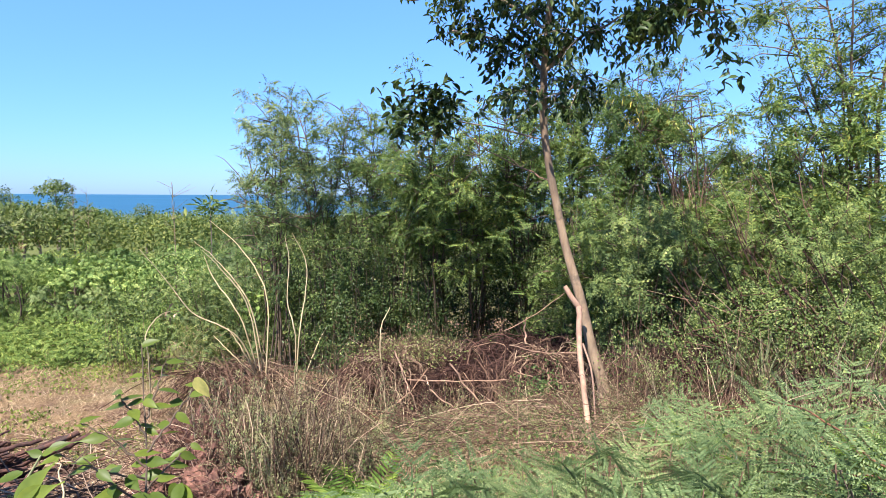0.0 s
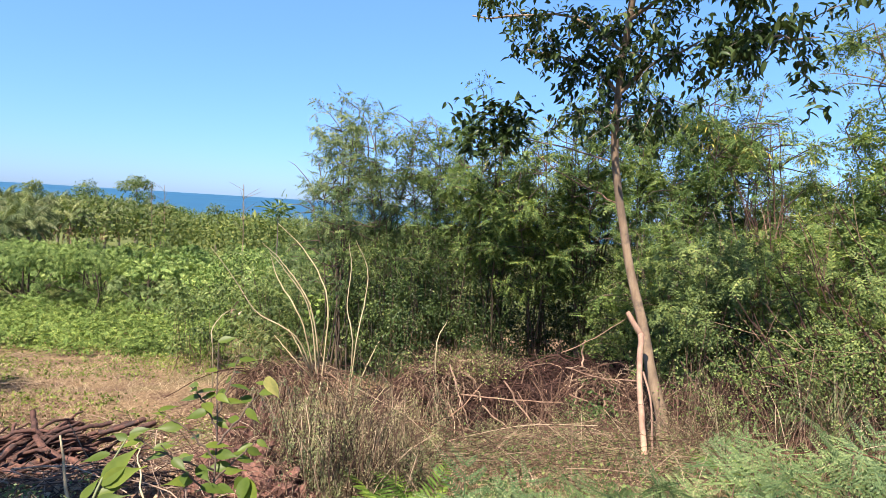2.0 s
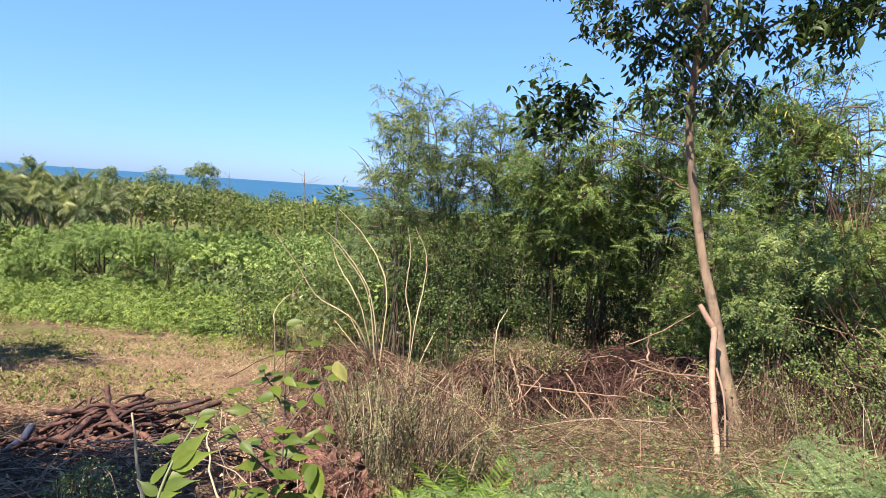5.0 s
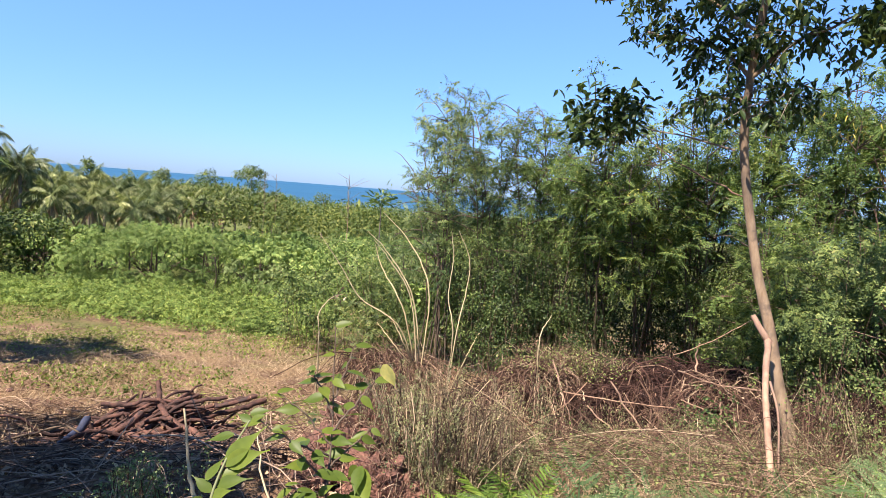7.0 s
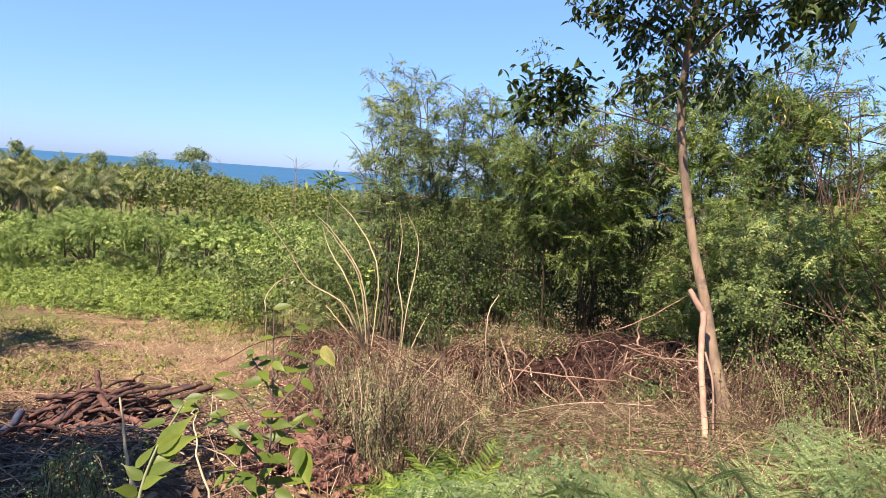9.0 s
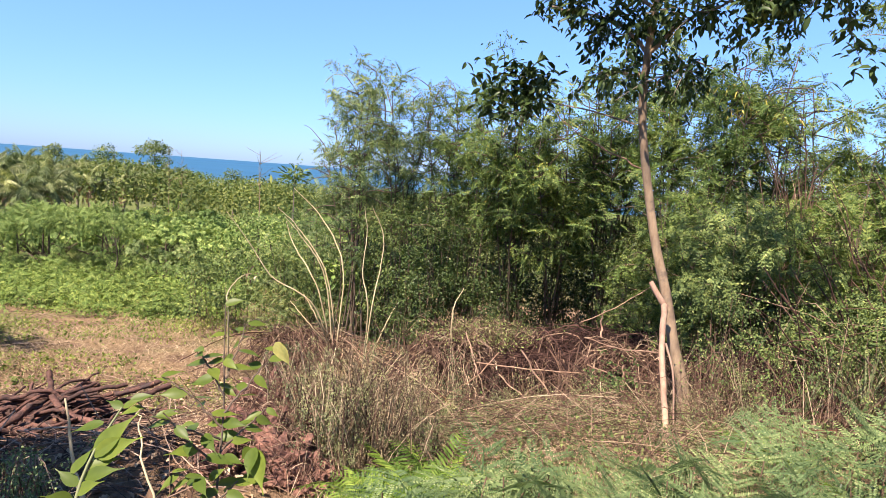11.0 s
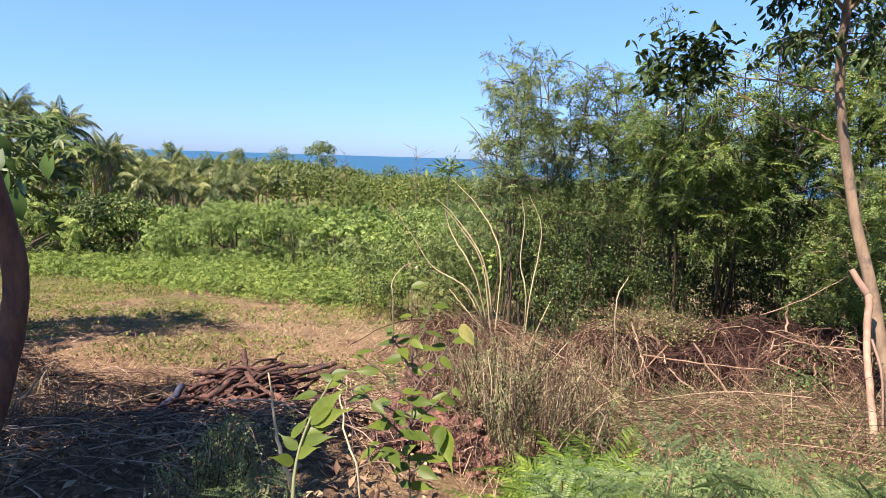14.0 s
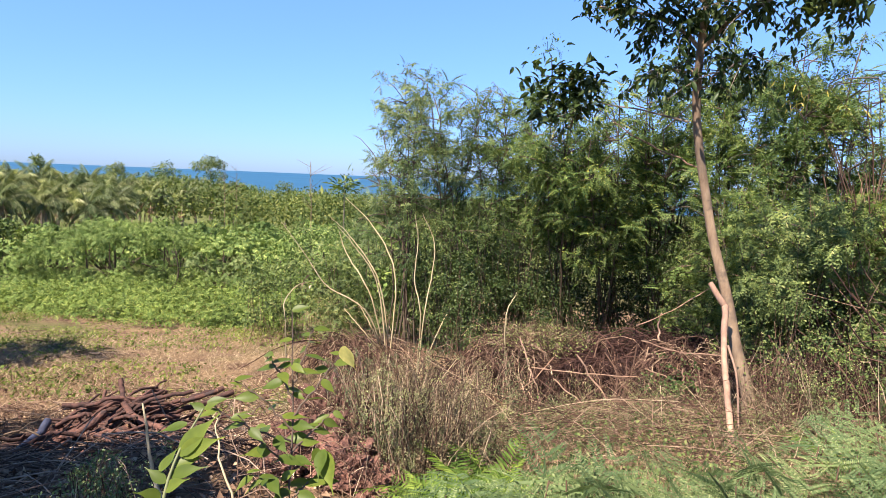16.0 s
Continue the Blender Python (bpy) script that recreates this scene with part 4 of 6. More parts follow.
dead_meshes = [make_mesh("dead_frond", palm_frond(n, 22, -45, 40), LITTER) for n in (2.2, 2.6)]


def coconut_palm(height, lean):
    p = thing("coconut_palm", (0, 0, 0), "tall coconut palm with arching sunlit fronds", "palm", "coconut palms of the grove")
    part("trunk", tube(bend([(0, 0, -0.3), (lean * 0.3, 0, height * 0.5), (lean, 0, height)], 16), [0.19, 0.14, 0.12, 0.11], 9, 0.03), PALM_BARK, p, smooth=True)
    for tier, (_, _, many, _) in enumerate(PALM_TIERS):
        for k in range(many):
            f = part("frond", frond_meshes[tier][k % 2], None, p)
            f.matrix_local = Matrix.Translation((lean, 0, height)) @ pose(0, 0, 0, 0, 0, (k + 0.37 * tier) * 360 / many + R.uniform(-14, 14)) @ pose(0, 0.06, 0, R.uniform(-7, 7), R.uniform(-10, 10))
    for k in range(6):
        f = part("dead_frond", dead_meshes[k % 2], None, p, "withered brown hanging frond")
        f.matrix_local = Matrix.Translation((lean, 0, height - 0.15)) @ pose(0, 0, 0, R.uniform(-20, 25), 0, k * 60 + R.uniform(-25, 25))
    for k in range(5):
        a = k * 1.26
        part("coconut", [(lambda s: (s[0] * 0.11 + np.array([lean + 0.2 * math.cos(a), 0.2 * math.sin(a), height - 0.28]), s[1]))(NUT)], BUSH_C, p, smooth=True)
    return p


bm = bmesh.new()
bmesh.ops.create_icosphere(bm, subdivisions=1, radius=1)
NUT = (np.array([v.co[:] for v in bm.verts]) * [1, 1, 1.2], np.array([[v.index for v in f.verts] for f in bm.faces]))
bm.free()
palm_kinds = [coconut_palm(9.3, 0.5), coconut_palm(8.0, -0.7), coconut_palm(6.6, 0.3)]
# bearing, distance, height of the crown's heart seen as an elevation
PALMS = [(-46.7, 46, 2.8), (-42.0, 48, 2.4), (-38.4, 48, 1.5), (-35.1, 50, -0.5), (-49.5, 44, 2.4), (-52.5, 50, 2.8), (-44.3, 56, 0.9), (-39.9, 58, 0.2),
         (-32.6, 56, -1.1), (-31.0, 58, -0.8), (-29.6, 62, -1.4), (-28.4, 56, -1.5), (-27.2, 66, -0.8), (-26.0, 58, -1.8), (-24.9, 64, -1.2), (-23.8, 70, -1.1),
         (-22.8, 62, -1.8), (-21.6, 72, -1.2), (-20.6, 66, -1.6), (-33.8, 62, -1.0), (-36.2, 62, -1.0), (-19.4, 78, -1.1), (-30.3, 50, -2.4), (-27.8, 50, -2.8), (-25.4, 52, -2.6), (-33.3, 48, -2.1),
         (-18.2, 82, -1.1), (-16.8, 90, -1.1), (-38.6, 50, -1.5), (-43.0, 52, -0.8), (-47.8, 54, -0.1), (-51, 58, 0.9), (-35.6, 54, -1.9)]
used = set()
for k, (a, d, e) in enumerate(PALMS):
    foot = at_bearing(a, d)
    top_z = 1.6 + d * math.tan(radians(e - (0.9 if a > -34 else 0.3)))
    want = top_z - foot[2]
    i = min(range(3), key=lambda i: abs((9.3, 8.0, 6.6)[i] - want))
    h = (9.3, 8.0, 6.6)[i]
    foot[2] = top_z - h if top_z - h < foot[2] else foot[2]
    turn = pose(*foot, 0, 0, R.uniform(0, 360))
    if i not in used:
        used.add(i)
        palm_kinds[i].matrix_basis = turn
        p = palm_kinds[i]
    else:
        p = copy_thing(palm_kinds[i], turn)
    p.scale = (1, 1, max(1.0, min(1.35, want / h)))
for i in set(range(3)) - used:
    palm_kinds[i].matrix_basis = pose(*at_bearing(-55, 60 + 3 * i), 0, 0, 40)


# ---- shrubs of the middle distance ----
def shrub(mat, leaf, count, size, wide, tall, label, broad=0.6):
    s = thing("shrub", (0, 0, 0), label, "shrub", "shrubs behind the field")
    n = int(R.integers(15, 21))
    cs = np.stack([R.uniform(-wide, wide, n), R.uniform(-wide, wide, n), R.uniform(0.35, 0.85, n) * tall], -1)
    cs[:, 2] *= 1.15 - 0.55 * (np.hypot(cs[:, 0], cs[:, 1]) / wide / 1.4)
    rs = R.uniform(0.16, 0.32, n) * wide
    st = []
    for c in cs:
        st += tube(bend([(R.normal() * 0.1, R.normal() * 0.1, -0.2), c * [0.5, 0.5, 0.6], c], 6, 0.04), [0.05, 0.012], 5)
    part("stem", st, TWIG_BARK, s, kind="stuff")
    pl, out = cloud(cs, rs, int(count * 1.35), 0.75, 0.72)
    cap = out[:, 2] > -0.3
    pl, out = pl[cap], out[cap]
    pl[:, 2] = np.maximum(pl[:, 2], 0.05)
    part("crown", [leafage(leaf, pl, out * [1, 1, 0.8], size, 0.4, up=-0.15, wide=broad, chaos=0.5, face=0.9)], mat, s)
    return s


SMALL_FROND = pinnate(1.0, 6, 0.42, 0.11, 0.3)
near_kinds = [
    shrub(BUSH_A, RHOMB, 4200, 0.10, 1.7, 2.3, "dense small-leaved green shrub at the crop's edge"),
    shrub(BUSH_C, PAW, 620, 0.15, 1.6, 2.2, "dense yellowish shrub with starry leaves at the crop's edge", None),
    shrub(BUSH_A, SMALL_FROND, 760, 0.27, 1.9, 2.3, "feathery light green spreading shrub at the crop's edge", None),
    shrub(BUSH_B, RHOMB, 4000, 0.10, 1.6, 2.4, "dense dark green shrub at the crop's edge"),
]
kinds = [
    shrub(BUSH_A, RHOMB, 3200, 0.13, 1.7, 2.4, "rounded mid-green leafy shrub in dense scrub"),
    shrub(BUSH_B, PAW, 520, 0.21, 1.6, 2.7, "dark green shrub with starry leaves in dense scrub", None),
    shrub(BUSH_C, RHOMB, 3200, 0.13, 1.6, 2.2, "yellowish green leafy shrub in dense scrub"),
    shrub(BUSH_A, SMALL_FROND, 520, 0.29, 1.9, 2.3, "feathery light green spreading shrub", None),
    shrub(LEUC, SMALL_FROND, 520, 0.30, 1.7, 2.6, "feathery dark green spreading shrub", None),
    shrub(BUSH_A, PAW, 480, 0.22, 1.5, 2.3, "pale green shrub with starry leaves in dense scrub", None),
]
spots = []
for row, (d, lo, hi, step) in enumerate(((22.5, -15, 2, 4.6), (25, -16, 4, 4.2), (28.3, -52, -41, 4.4), (28.3, -8, 3, 4.4), (33.5, -52, 5, 4.4), (38, -52, 6, 3.8), (43.5, -36, 7, 3.4), (50, -34, 8, 3.4), (57, -32, 9, 3.4))):
    for a in np.arange(lo, hi, step):
        if a < -19 and row > 6:   # the palms stand here
            continue
        spots.append((a + R.uniform(-1, 1) * step * 0.35, d + R.uniform(-1.0, 1.0), row))
# growth behind the thicket
spots += [(a + R.uniform(-1, 1), R.uniform(13.6, 16.5), 10) for a in (2, 5, 44, 47.5)]
used = set()
for a, d, row in spots:
    if row in (0, 1, 2, 3, 10):
        pool = near_kinds
        k = int(R.choice(4, p=[0.42, 0.13, 0.27, 0.18])) 
    else:
        pool, k = kinds, int(R.choice(6, p=[0.24, 0.16, 0.22, 0.16, 0.08, 0.14]))
    g = at_bearing(a, d)
    sc = R.uniform(0.8, 1.15) * {0: 0.6, 1: 0.8, 2: 1.2, 3: 1.1, 10: 1.35}.get(row, 1.0 + 0.045 * row) * (0.72 if row == 6 and a < -19 else 1.0)
    m = pose(*g, 0, 0, R.uniform(0, 360))
    if (id(pool), k) in used:
        o = copy_thing(pool[k], m)
    else:
        used.add((id(pool), k))
        o = pool[k]
        o.matrix_basis = m
    o.scale = (sc, sc, sc * R.uniform(0.85, 1.1))


spare = [(-24, 40), (-13, 31), (-30, 41), (-9, 34), (-18, 45), (-36, 39), (-6, 38), (-21, 36), (-11, 46), (-27, 37)]
for i, (pool, k) in enumerate([(near_kinds, k) for k in range(4)] + [(kinds, k) for k in range(6)]):
    if (id(pool), k) not in used:
        pool[k].matrix_basis = pose(*at_bearing(*spare[i]), 0, 0, 40 * i)


def mounded_bush(az0, az1, d0, d1, el, foot, mat, leaf, count, size, label, wide=None):
    """A broad bush of many rounded heads on bare leaning stems; el: elevation of its top along the bearings, foot: height of its skirt."""
    c = at_bearing((az0 + az1) / 2, (d0 + d1) / 2)
    b = thing("mounded_bush", c, label, "bush")
    cs, rs, st = [], [], []
    for _ in range(58):
        a, d = R.uniform(az0, az1), R.uniform(d0, d1)
        g = at_bearing(a, d)
        top = 1.6 + d * math.tan(radians(np.interp(a, *el))) - 0.5 * (d1 - d) / (d1 - d0)
        r = R.uniform(0.42, 0.85)
        q = np.array([g[0], g[1], g[2] + 0.45 if _ % 5 < 2 and d < d0 * 0.4 + d1 * 0.6 else max(top - r * 0.8 - R.uniform(0, 0.35), g[2] + foot)])
        cs.append(q - c)
        rs.append(r)
        st.append((g - c, q - c))
    for g, q in st[:7]:
        part("stem", tube(bend([g - [0, 0, 0.1], g * 0.6 + q * 0.4 + R.normal(size=3) * 0.1, q], 7), [0.05, 0.02], 5), TWIG_BARK, b, smooth=True)
    pl, out = cloud(cs, rs, int(count * 1.3), 0.7, 0.68)
    cap = out[:, 2] > -0.3
    pl, out = pl[cap], out[cap]
    part("crown", [leafage(leaf, pl, out * [1, 1, 0.8], size, 0.35, up=-0.1, wide=wide, chaos=0.5, face=0.9)], mat, b)


mounded_bush(-33, -24.5, 26.5, 29.5, ([-33, -30.5, -27, -24.5], [-6.4, -4.9, -4.0, -3.9]), 0.45, BUSH_A, SMALL_FROND, 4200, 0.20, "broad feathery light green bush on bare stems")
mounded_bush(-25, -18.4, 27.0, 30.0, ([-25, -22, -18.4], [-3.9, -3.9, -5.4]), 0.45, BUSH_A, SMALL_FROND, 3400, 0.20, "broad feathery light green bush on bare stems")
mounded_bush(-41, -35.0, 31, 34, ([-41, -38, -35], [-3.2, -2.8, -3.6]), 0.8, CROWN, RHOMB, 5200, 0.15, "dark dense tree under the palms", 0.6)
mounded_bush(-35.5, -32.0, 32, 34, ([-36, -34, -32], [-3.4, -3.2, -4.4]), 0.8, BUSH_B, OVATE, 1600, 0.17, "dark large-leaved bush under the palms", 0.7)
mounded_bush(-18.5, -12.5, 25.5, 28.5, ([-18.5, -15.5, -12.5], [-5.6, -4.6, -5.0]), 0.7, BUSH_A, PAW, 1500, 0.15, "pale green leafy bush hung with creepers")
mounded_bush(-13, -7.0, 24, 27, ([-13, -10, -7], [-5.6, -4.4, -4.6]), 0.6, BUSH_A, OVATE, 4200, 0.10, "mid-green leafy bush hung with creepers", 0.65)

# ---- single trees on the skyline ----
def skyline_tree(az, dist, el_top, width, mat, label, count=900, size=0.25):
    g = at_bearing(az, dist)
    h = 1.6 + dist * math.tan(radians(el_top)) - g[2]
    t = thing("skyline_tree", g, label, "tree")
    part("trunk", tube(bend([(0, 0, -0.2), (0.1, 0, h * 0.5), (0, 0, h * 0.85)], 8), [0.2, 0.12, 0.05], 7), GREY_BARK, t, smooth=True)
    n = 8
    cs = np.stack([R.uniform(-1, 1, n) * width * 0.7, R.uniform(-1, 1, n) * width * 0.7, h - width * R.uniform(0.2, 1.5, n)], -1)
    pl, out = cloud(cs, np.full(n, width * 0.42), count * 2, 0.8)
    part("crown", [leafage(RHOMB, pl, out, size, 0.4, up=0.0, wide=0.6, face=0.7)], mat, t)


skyline_tree(-21.2, 95, 0.45, 2.6, BUSH_B, "round dark tree standing out on the skyline")
skyline_tree(-18.3, 92, 0.9, 2.1, BUSH_B, "round dark tree standing out on the skyline")
skyline_tree(-25.7, 100, 0.3, 1.6, WOODS, "small round tree standing out on the skyline", 500)
skyline_tree(-30.6, 90, 0.5, 1.5, BUSH_B, "small dark tree standing out on the skyline", 500)
skyline_tree(-15.0, 100, -0.9, 2.2, BUSH_A, "leafy tree on the skyline", 800)
skyline_tree(-12.0, 100, -1.1, 2.0, WOODS, "leafy tree on the skyline", 700)
pf = at_bearing(-6.9, 34)
star = thing("young_tree", pf, "young tree with tiers of spreading leaves before the sea", "tree")
hh = 1.6 + 34 * math.tan(radians(-0.7)) - pf[2]
part("trunk", tube(bend([(0, 0, 0), (0.03, 0, hh * 0.6), (0, 0, hh)], 8), [0.05, 0.02], 6), GREY_BARK, star, smooth=True)
pl = np.stack([R.normal(size=90) * 0.30, R.normal(size=90) * 0.30, hh - 0.5 + 0.55 * R.random(90)], -1)
part("crown", [leafage(RHOMB, pl, unit(pl - [0, 0, hh - 0.3]) * [1, 1, 0.1], 0.42, 0.3, up=0.1, wide=0.35, chaos=0.3)], BUSH_B, star)
for a, d, e in ((-9.9, 40, 0.9), (-17.2, 60, 0.6), (-16.2, 62, 0.4)):
    g = at_bearing(a, d)
    h = 1.6 + d * math.tan(radians(e)) - g[2]
    t = thing("bare_sapling", g, "leafless grey sapling rising above the scrub", "tree")
    part("trunk", tube(bend([(0, 0, 0), (0.1, 0, h * 0.5), (0, 0, h)], 8), [0.04, 0.012], 5), PALE_BARK, t)
    bl_ = []
    for u in R.uniform(0.55, 0.95, 14):
        o = np.array([0.05, 0, h * u])
        bl_ += tube(np.stack([o, o + R.normal(size=3) * [0.5, 0.5, 0.1] + [0, 0, 0.6]]), [0.014, 0.005], 4)
    part("twig", bl_, PALE_BARK, t, kind="stuff")

# far woods down to the shore: one uncounted mass
n = 340
fa, fd = R.uniform(-58, 20, n), np.r_[R.uniform(60, 110, 190), R.uniform(110, 330, n - 190)]
cs = np.stack([fd * np.sin(np.radians(fa)), fd * np.cos(np.radians(fa))], -1)
rad = 2.4 * (1 + fd / 220)
el_top = np.where(fa < -17, -0.7, -1.4) + R.normal(size=n) * 0.15
cz = 1.6 + fd * np.tan(np.radians(el_top)) - rad * 0.75
pl, out = cloud(np.column_stack([cs, cz]), rad, 150000, 0.6)
far = part("far_woods", [leafage(RHOMB, pl, out, 0.33, 0.4, up=0.1, wide=0.6, face=0.8)], WOODS)
tagged(far, "hazy green wooded plain reaching down to the shore", "woods", kind="stuff")

# ---- crop rows at the end of the field ----
leaf7 = palmate(5, 0.32, 260, 0.35)
px_, py_ = [], []
while len(px_) < 950:
    a = R.uniform(-56, -11)
    front = np.interp(a, [-56, -40, -29, -19, -12, -8], [26.0, 24.5, 18.6, 15.4, 15.2, 16.0])
    back = np.interp(a, [-56, -40, -29, -19, -12, -8], [33, 30, 26.5, 25, 22, 19.5])
    d = R.uniform(front, back)
    px_.append(d * math.sin(radians(a)))
    py_.append(d * math.cos(radians(a)))
px_, py_ = np.array(px_), np.array(py_)
tops = np.column_stack([px_, py_, ground_z(px_, py_) + R.uniform(0.34, 0.60, 950)])
k = np.repeat(np.arange(950), 24)
off = R.normal(size=(len(k), 3)) * [0.27, 0.27, 0.1] - np.c_[np.zeros((len(k), 2)), R.uniform(0, 0.5, len(k))]
pl = tops[k] + off
pl[:, 2] = np.maximum(pl[:, 2], ground_z(pl[:, 0], pl[:, 1]) + 0.1)
crop = part("crop_plants", [leafage(leaf7, pl, unit(off) * [1, 1, 0.1], 0.115, 0.3, up=-0.1, chaos=0.3)]
            + [b for t in tops for b in tube(np.stack([t * [1, 1, 0] + [0, 0, float(ground_z(t[0], t[1]))], t - [0, 0, 0.08]]), 0.006, 3)], CROP)
tagged(crop, "dense low crop of bright green palmate leaves", "crop", kind="stuff")

# ---- grass, straw and weeds of the field ----
BLADE = (np.array([(-0.5, 0, 0), (0.5, 0, 0), (0.3, 0.55, 0.03), (-0.3, 0.55, 0.03), (0, 1, -0.12)], float), np.array([(0, 1, 2), (0, 2, 3), (3, 2, 4)]))


def on_ground(n, az, dist, keep=None):
    """Random ground places between bearings and distances, evenly spread."""
    a = np.radians(R.uniform(*az, n))
    d = np.sqrt(R.uniform(dist[0] ** 2, dist[1] ** 2, n))
    x, y = d * np.sin(a), d * np.cos(a)
    return np.column_stack([x, y, ground_z(x, y)])


def patchy(p, scale, level, seed=0.0):
    """Keep the places where a slow noise is high."""
    v = np.array([noise.noise((q[0] * scale + seed, q[1] * scale, seed)) for q in p])
    return p[v > level]


def tufts(places, blades, tall, lean=0.55, width=0.04, spread_=0.05):
    k = np.repeat(np.arange(len(places)), blades)
    pl = places[k] + R.normal(size=(len(k), 3)) * [spread_, spread_, 0]
    ways = R.normal(size=(len(k), 3)) * [lean, lean, 0.15] + [0, 0, 1.0]
    return spread(BLADE, pl, frames(ways, R.normal(size=(len(k), 3))), tall * R.uniform(0.5, 1.2, len(k)), np.full(len(k), width))


p = on_ground(14500, (-54, 4), (5.5, 21))
straw = part("dry_grass", [tufts(patchy(p, 0.35, -0.12), 6, 0.15, 1.3, 0.04, 0.11)], STRAW)
tagged(straw, "short dry straw-coloured grass over the field", "grass", kind="stuff")
p = np.concatenate([patchy(on_ground(8000, (-56, -4), (8, 24)), 0.3, -0.02, 4.0), patchy(on_ground(5000, (-56, -6), (12.5, 25)), 0.5, -0.2, 2.0)])
k = np.repeat(np.arange(len(p)), 6)
pl = p[k] + R.normal(size=(len(k), 3)) * [0.12, 0.12, 0] + np.c_[np.zeros((len(k), 2)), R.uniform(0.01, 0.10, len(k))]
weeds = part("low_weeds", [leafage(RHOMB, pl, R.normal(size=(len(k), 3)), 0.055, 0.4, up=0.3, wide=0.6)], WEED)
tagged(weeds, "patches of low green weeds in the dry field", "weeds", kind="stuff")

# straw and dead stalks lying over the bank in front of the thicket
p = np.concatenate([on_ground(4300, (-14, 36), (2.8, 6.1)), on_ground(900, (-14, 7), (6.1, 8.4))])
p = p[~((p[:, 0] < -0.06 * p[:, 1]) & (np.hypot(p[:, 0], p[:, 1]) < 4.7))]
pale = (np.degrees(np.arctan2(p[:, 0], p[:, 1])) < 7) | (R.random(len(p)) < 0.35)
bank = part("straw_litter", [tufts(p[pale], 5, 0.22, 1.5, 0.026, 0.12)], STRAW)
dull = part("withered_litter", [tufts(p[~pale], 5, 0.20, 1.3, 0.03, 0.12)], LITTER)
tagged(dull, "brown withered leaves and stalks lying over the bank", "straw", kind="stuff")
tagged(bank, "flattened pale straw lying over the bank", "straw", kind="stuff")
n = 1100
p = on_ground(n, (-13, 34), (3.8, 6.0)) + np.c_[np.zeros((n, 2)), R.uniform(0.02, 0.20, n)]
blocks = []
for q in p:
    w = unit(R.normal(size=3) * [1, 0.7, 0.25]) * R.uniform(0.15, 0.55)
    blocks += tube(bend([q - w, q + [0, 0, R.uniform(0, 0.12)], q + w], 5), R.uniform(0.001, 0.0028), 3)
for q in on_ground(34, (7, 29), (4.0, 5.4)):
    w = unit(R.normal(size=3) * [1, 0.5, 0.12]) * R.uniform(0.35, 0.8)
    lift = [0, 0, R.uniform(0.05, 0.3)]
    blocks += tube(bend([q - w + lift, q + R.normal(size=3) * 0.1 + [0, 0, 0.15] + lift, q + w + lift], 9), R.uniform(0.0012, 0.003), 3)
stalks = part("dead_stalks", blocks, BRUSH)
tagged(stalks, "tangled dry stalks strewn over the bank", "stalks", kind="stuff")
n = 14000
p = on_ground(n, (-56, -8), (2.6, 9.5)) + np.c_[np.zeros((n, 2)), R.uniform(0.0, 0.05, n)]
leaves = part("leaf_litter", [leafage(RHOMB, p, R.normal(size=(n, 3)) * [1, 1, 0.5], 0.05, 0.6, up=0.3, wide=0.5)], LITTER)
tagged(leaves, "brown dead leaves lying on the ground", "leaf litter", kind="stuff")


# loose clods and rubbish on the trodden ground by the forked tree
CLOD = (np.array([(1, 0, 0), (-1, 0.1, 0), (0, 1, 0.1), (0.1, -1, 0), (0, 0.1, 0.75), (0, 0, -0.7)], float), np.array([(0, 2, 4), (2, 1, 4), (1, 3, 4), (3, 0, 4), (2, 0, 5), (1, 2, 5), (3, 1, 5), (0, 3, 5)]))
p = np.concatenate([on_ground(700, (-56, -27), (4.5, 11.5)), on_ground(400, (-30, -10), (4.5, 9.5))])
clods = part("soil_clods", [spread(CLOD, p, frames(R.normal(size=p.shape), R.normal(size=p.shape)), 0.012 + 0.06 * R.random(len(p)) ** 4)], RED_CLOD)
tagged(clods, "loose clods of reddish dry soil on the ground", "clods", kind="stuff")
p = on_ground(2600, (-56, -25), (4.5, 12))
rub = part("trodden_straw", [tufts(p, 5, 0.16, 1.6, 0.05, 0.14)], LITTER)
tagged(rub, "trodden brown straw and leaves on bare soil", "straw", kind="stuff")


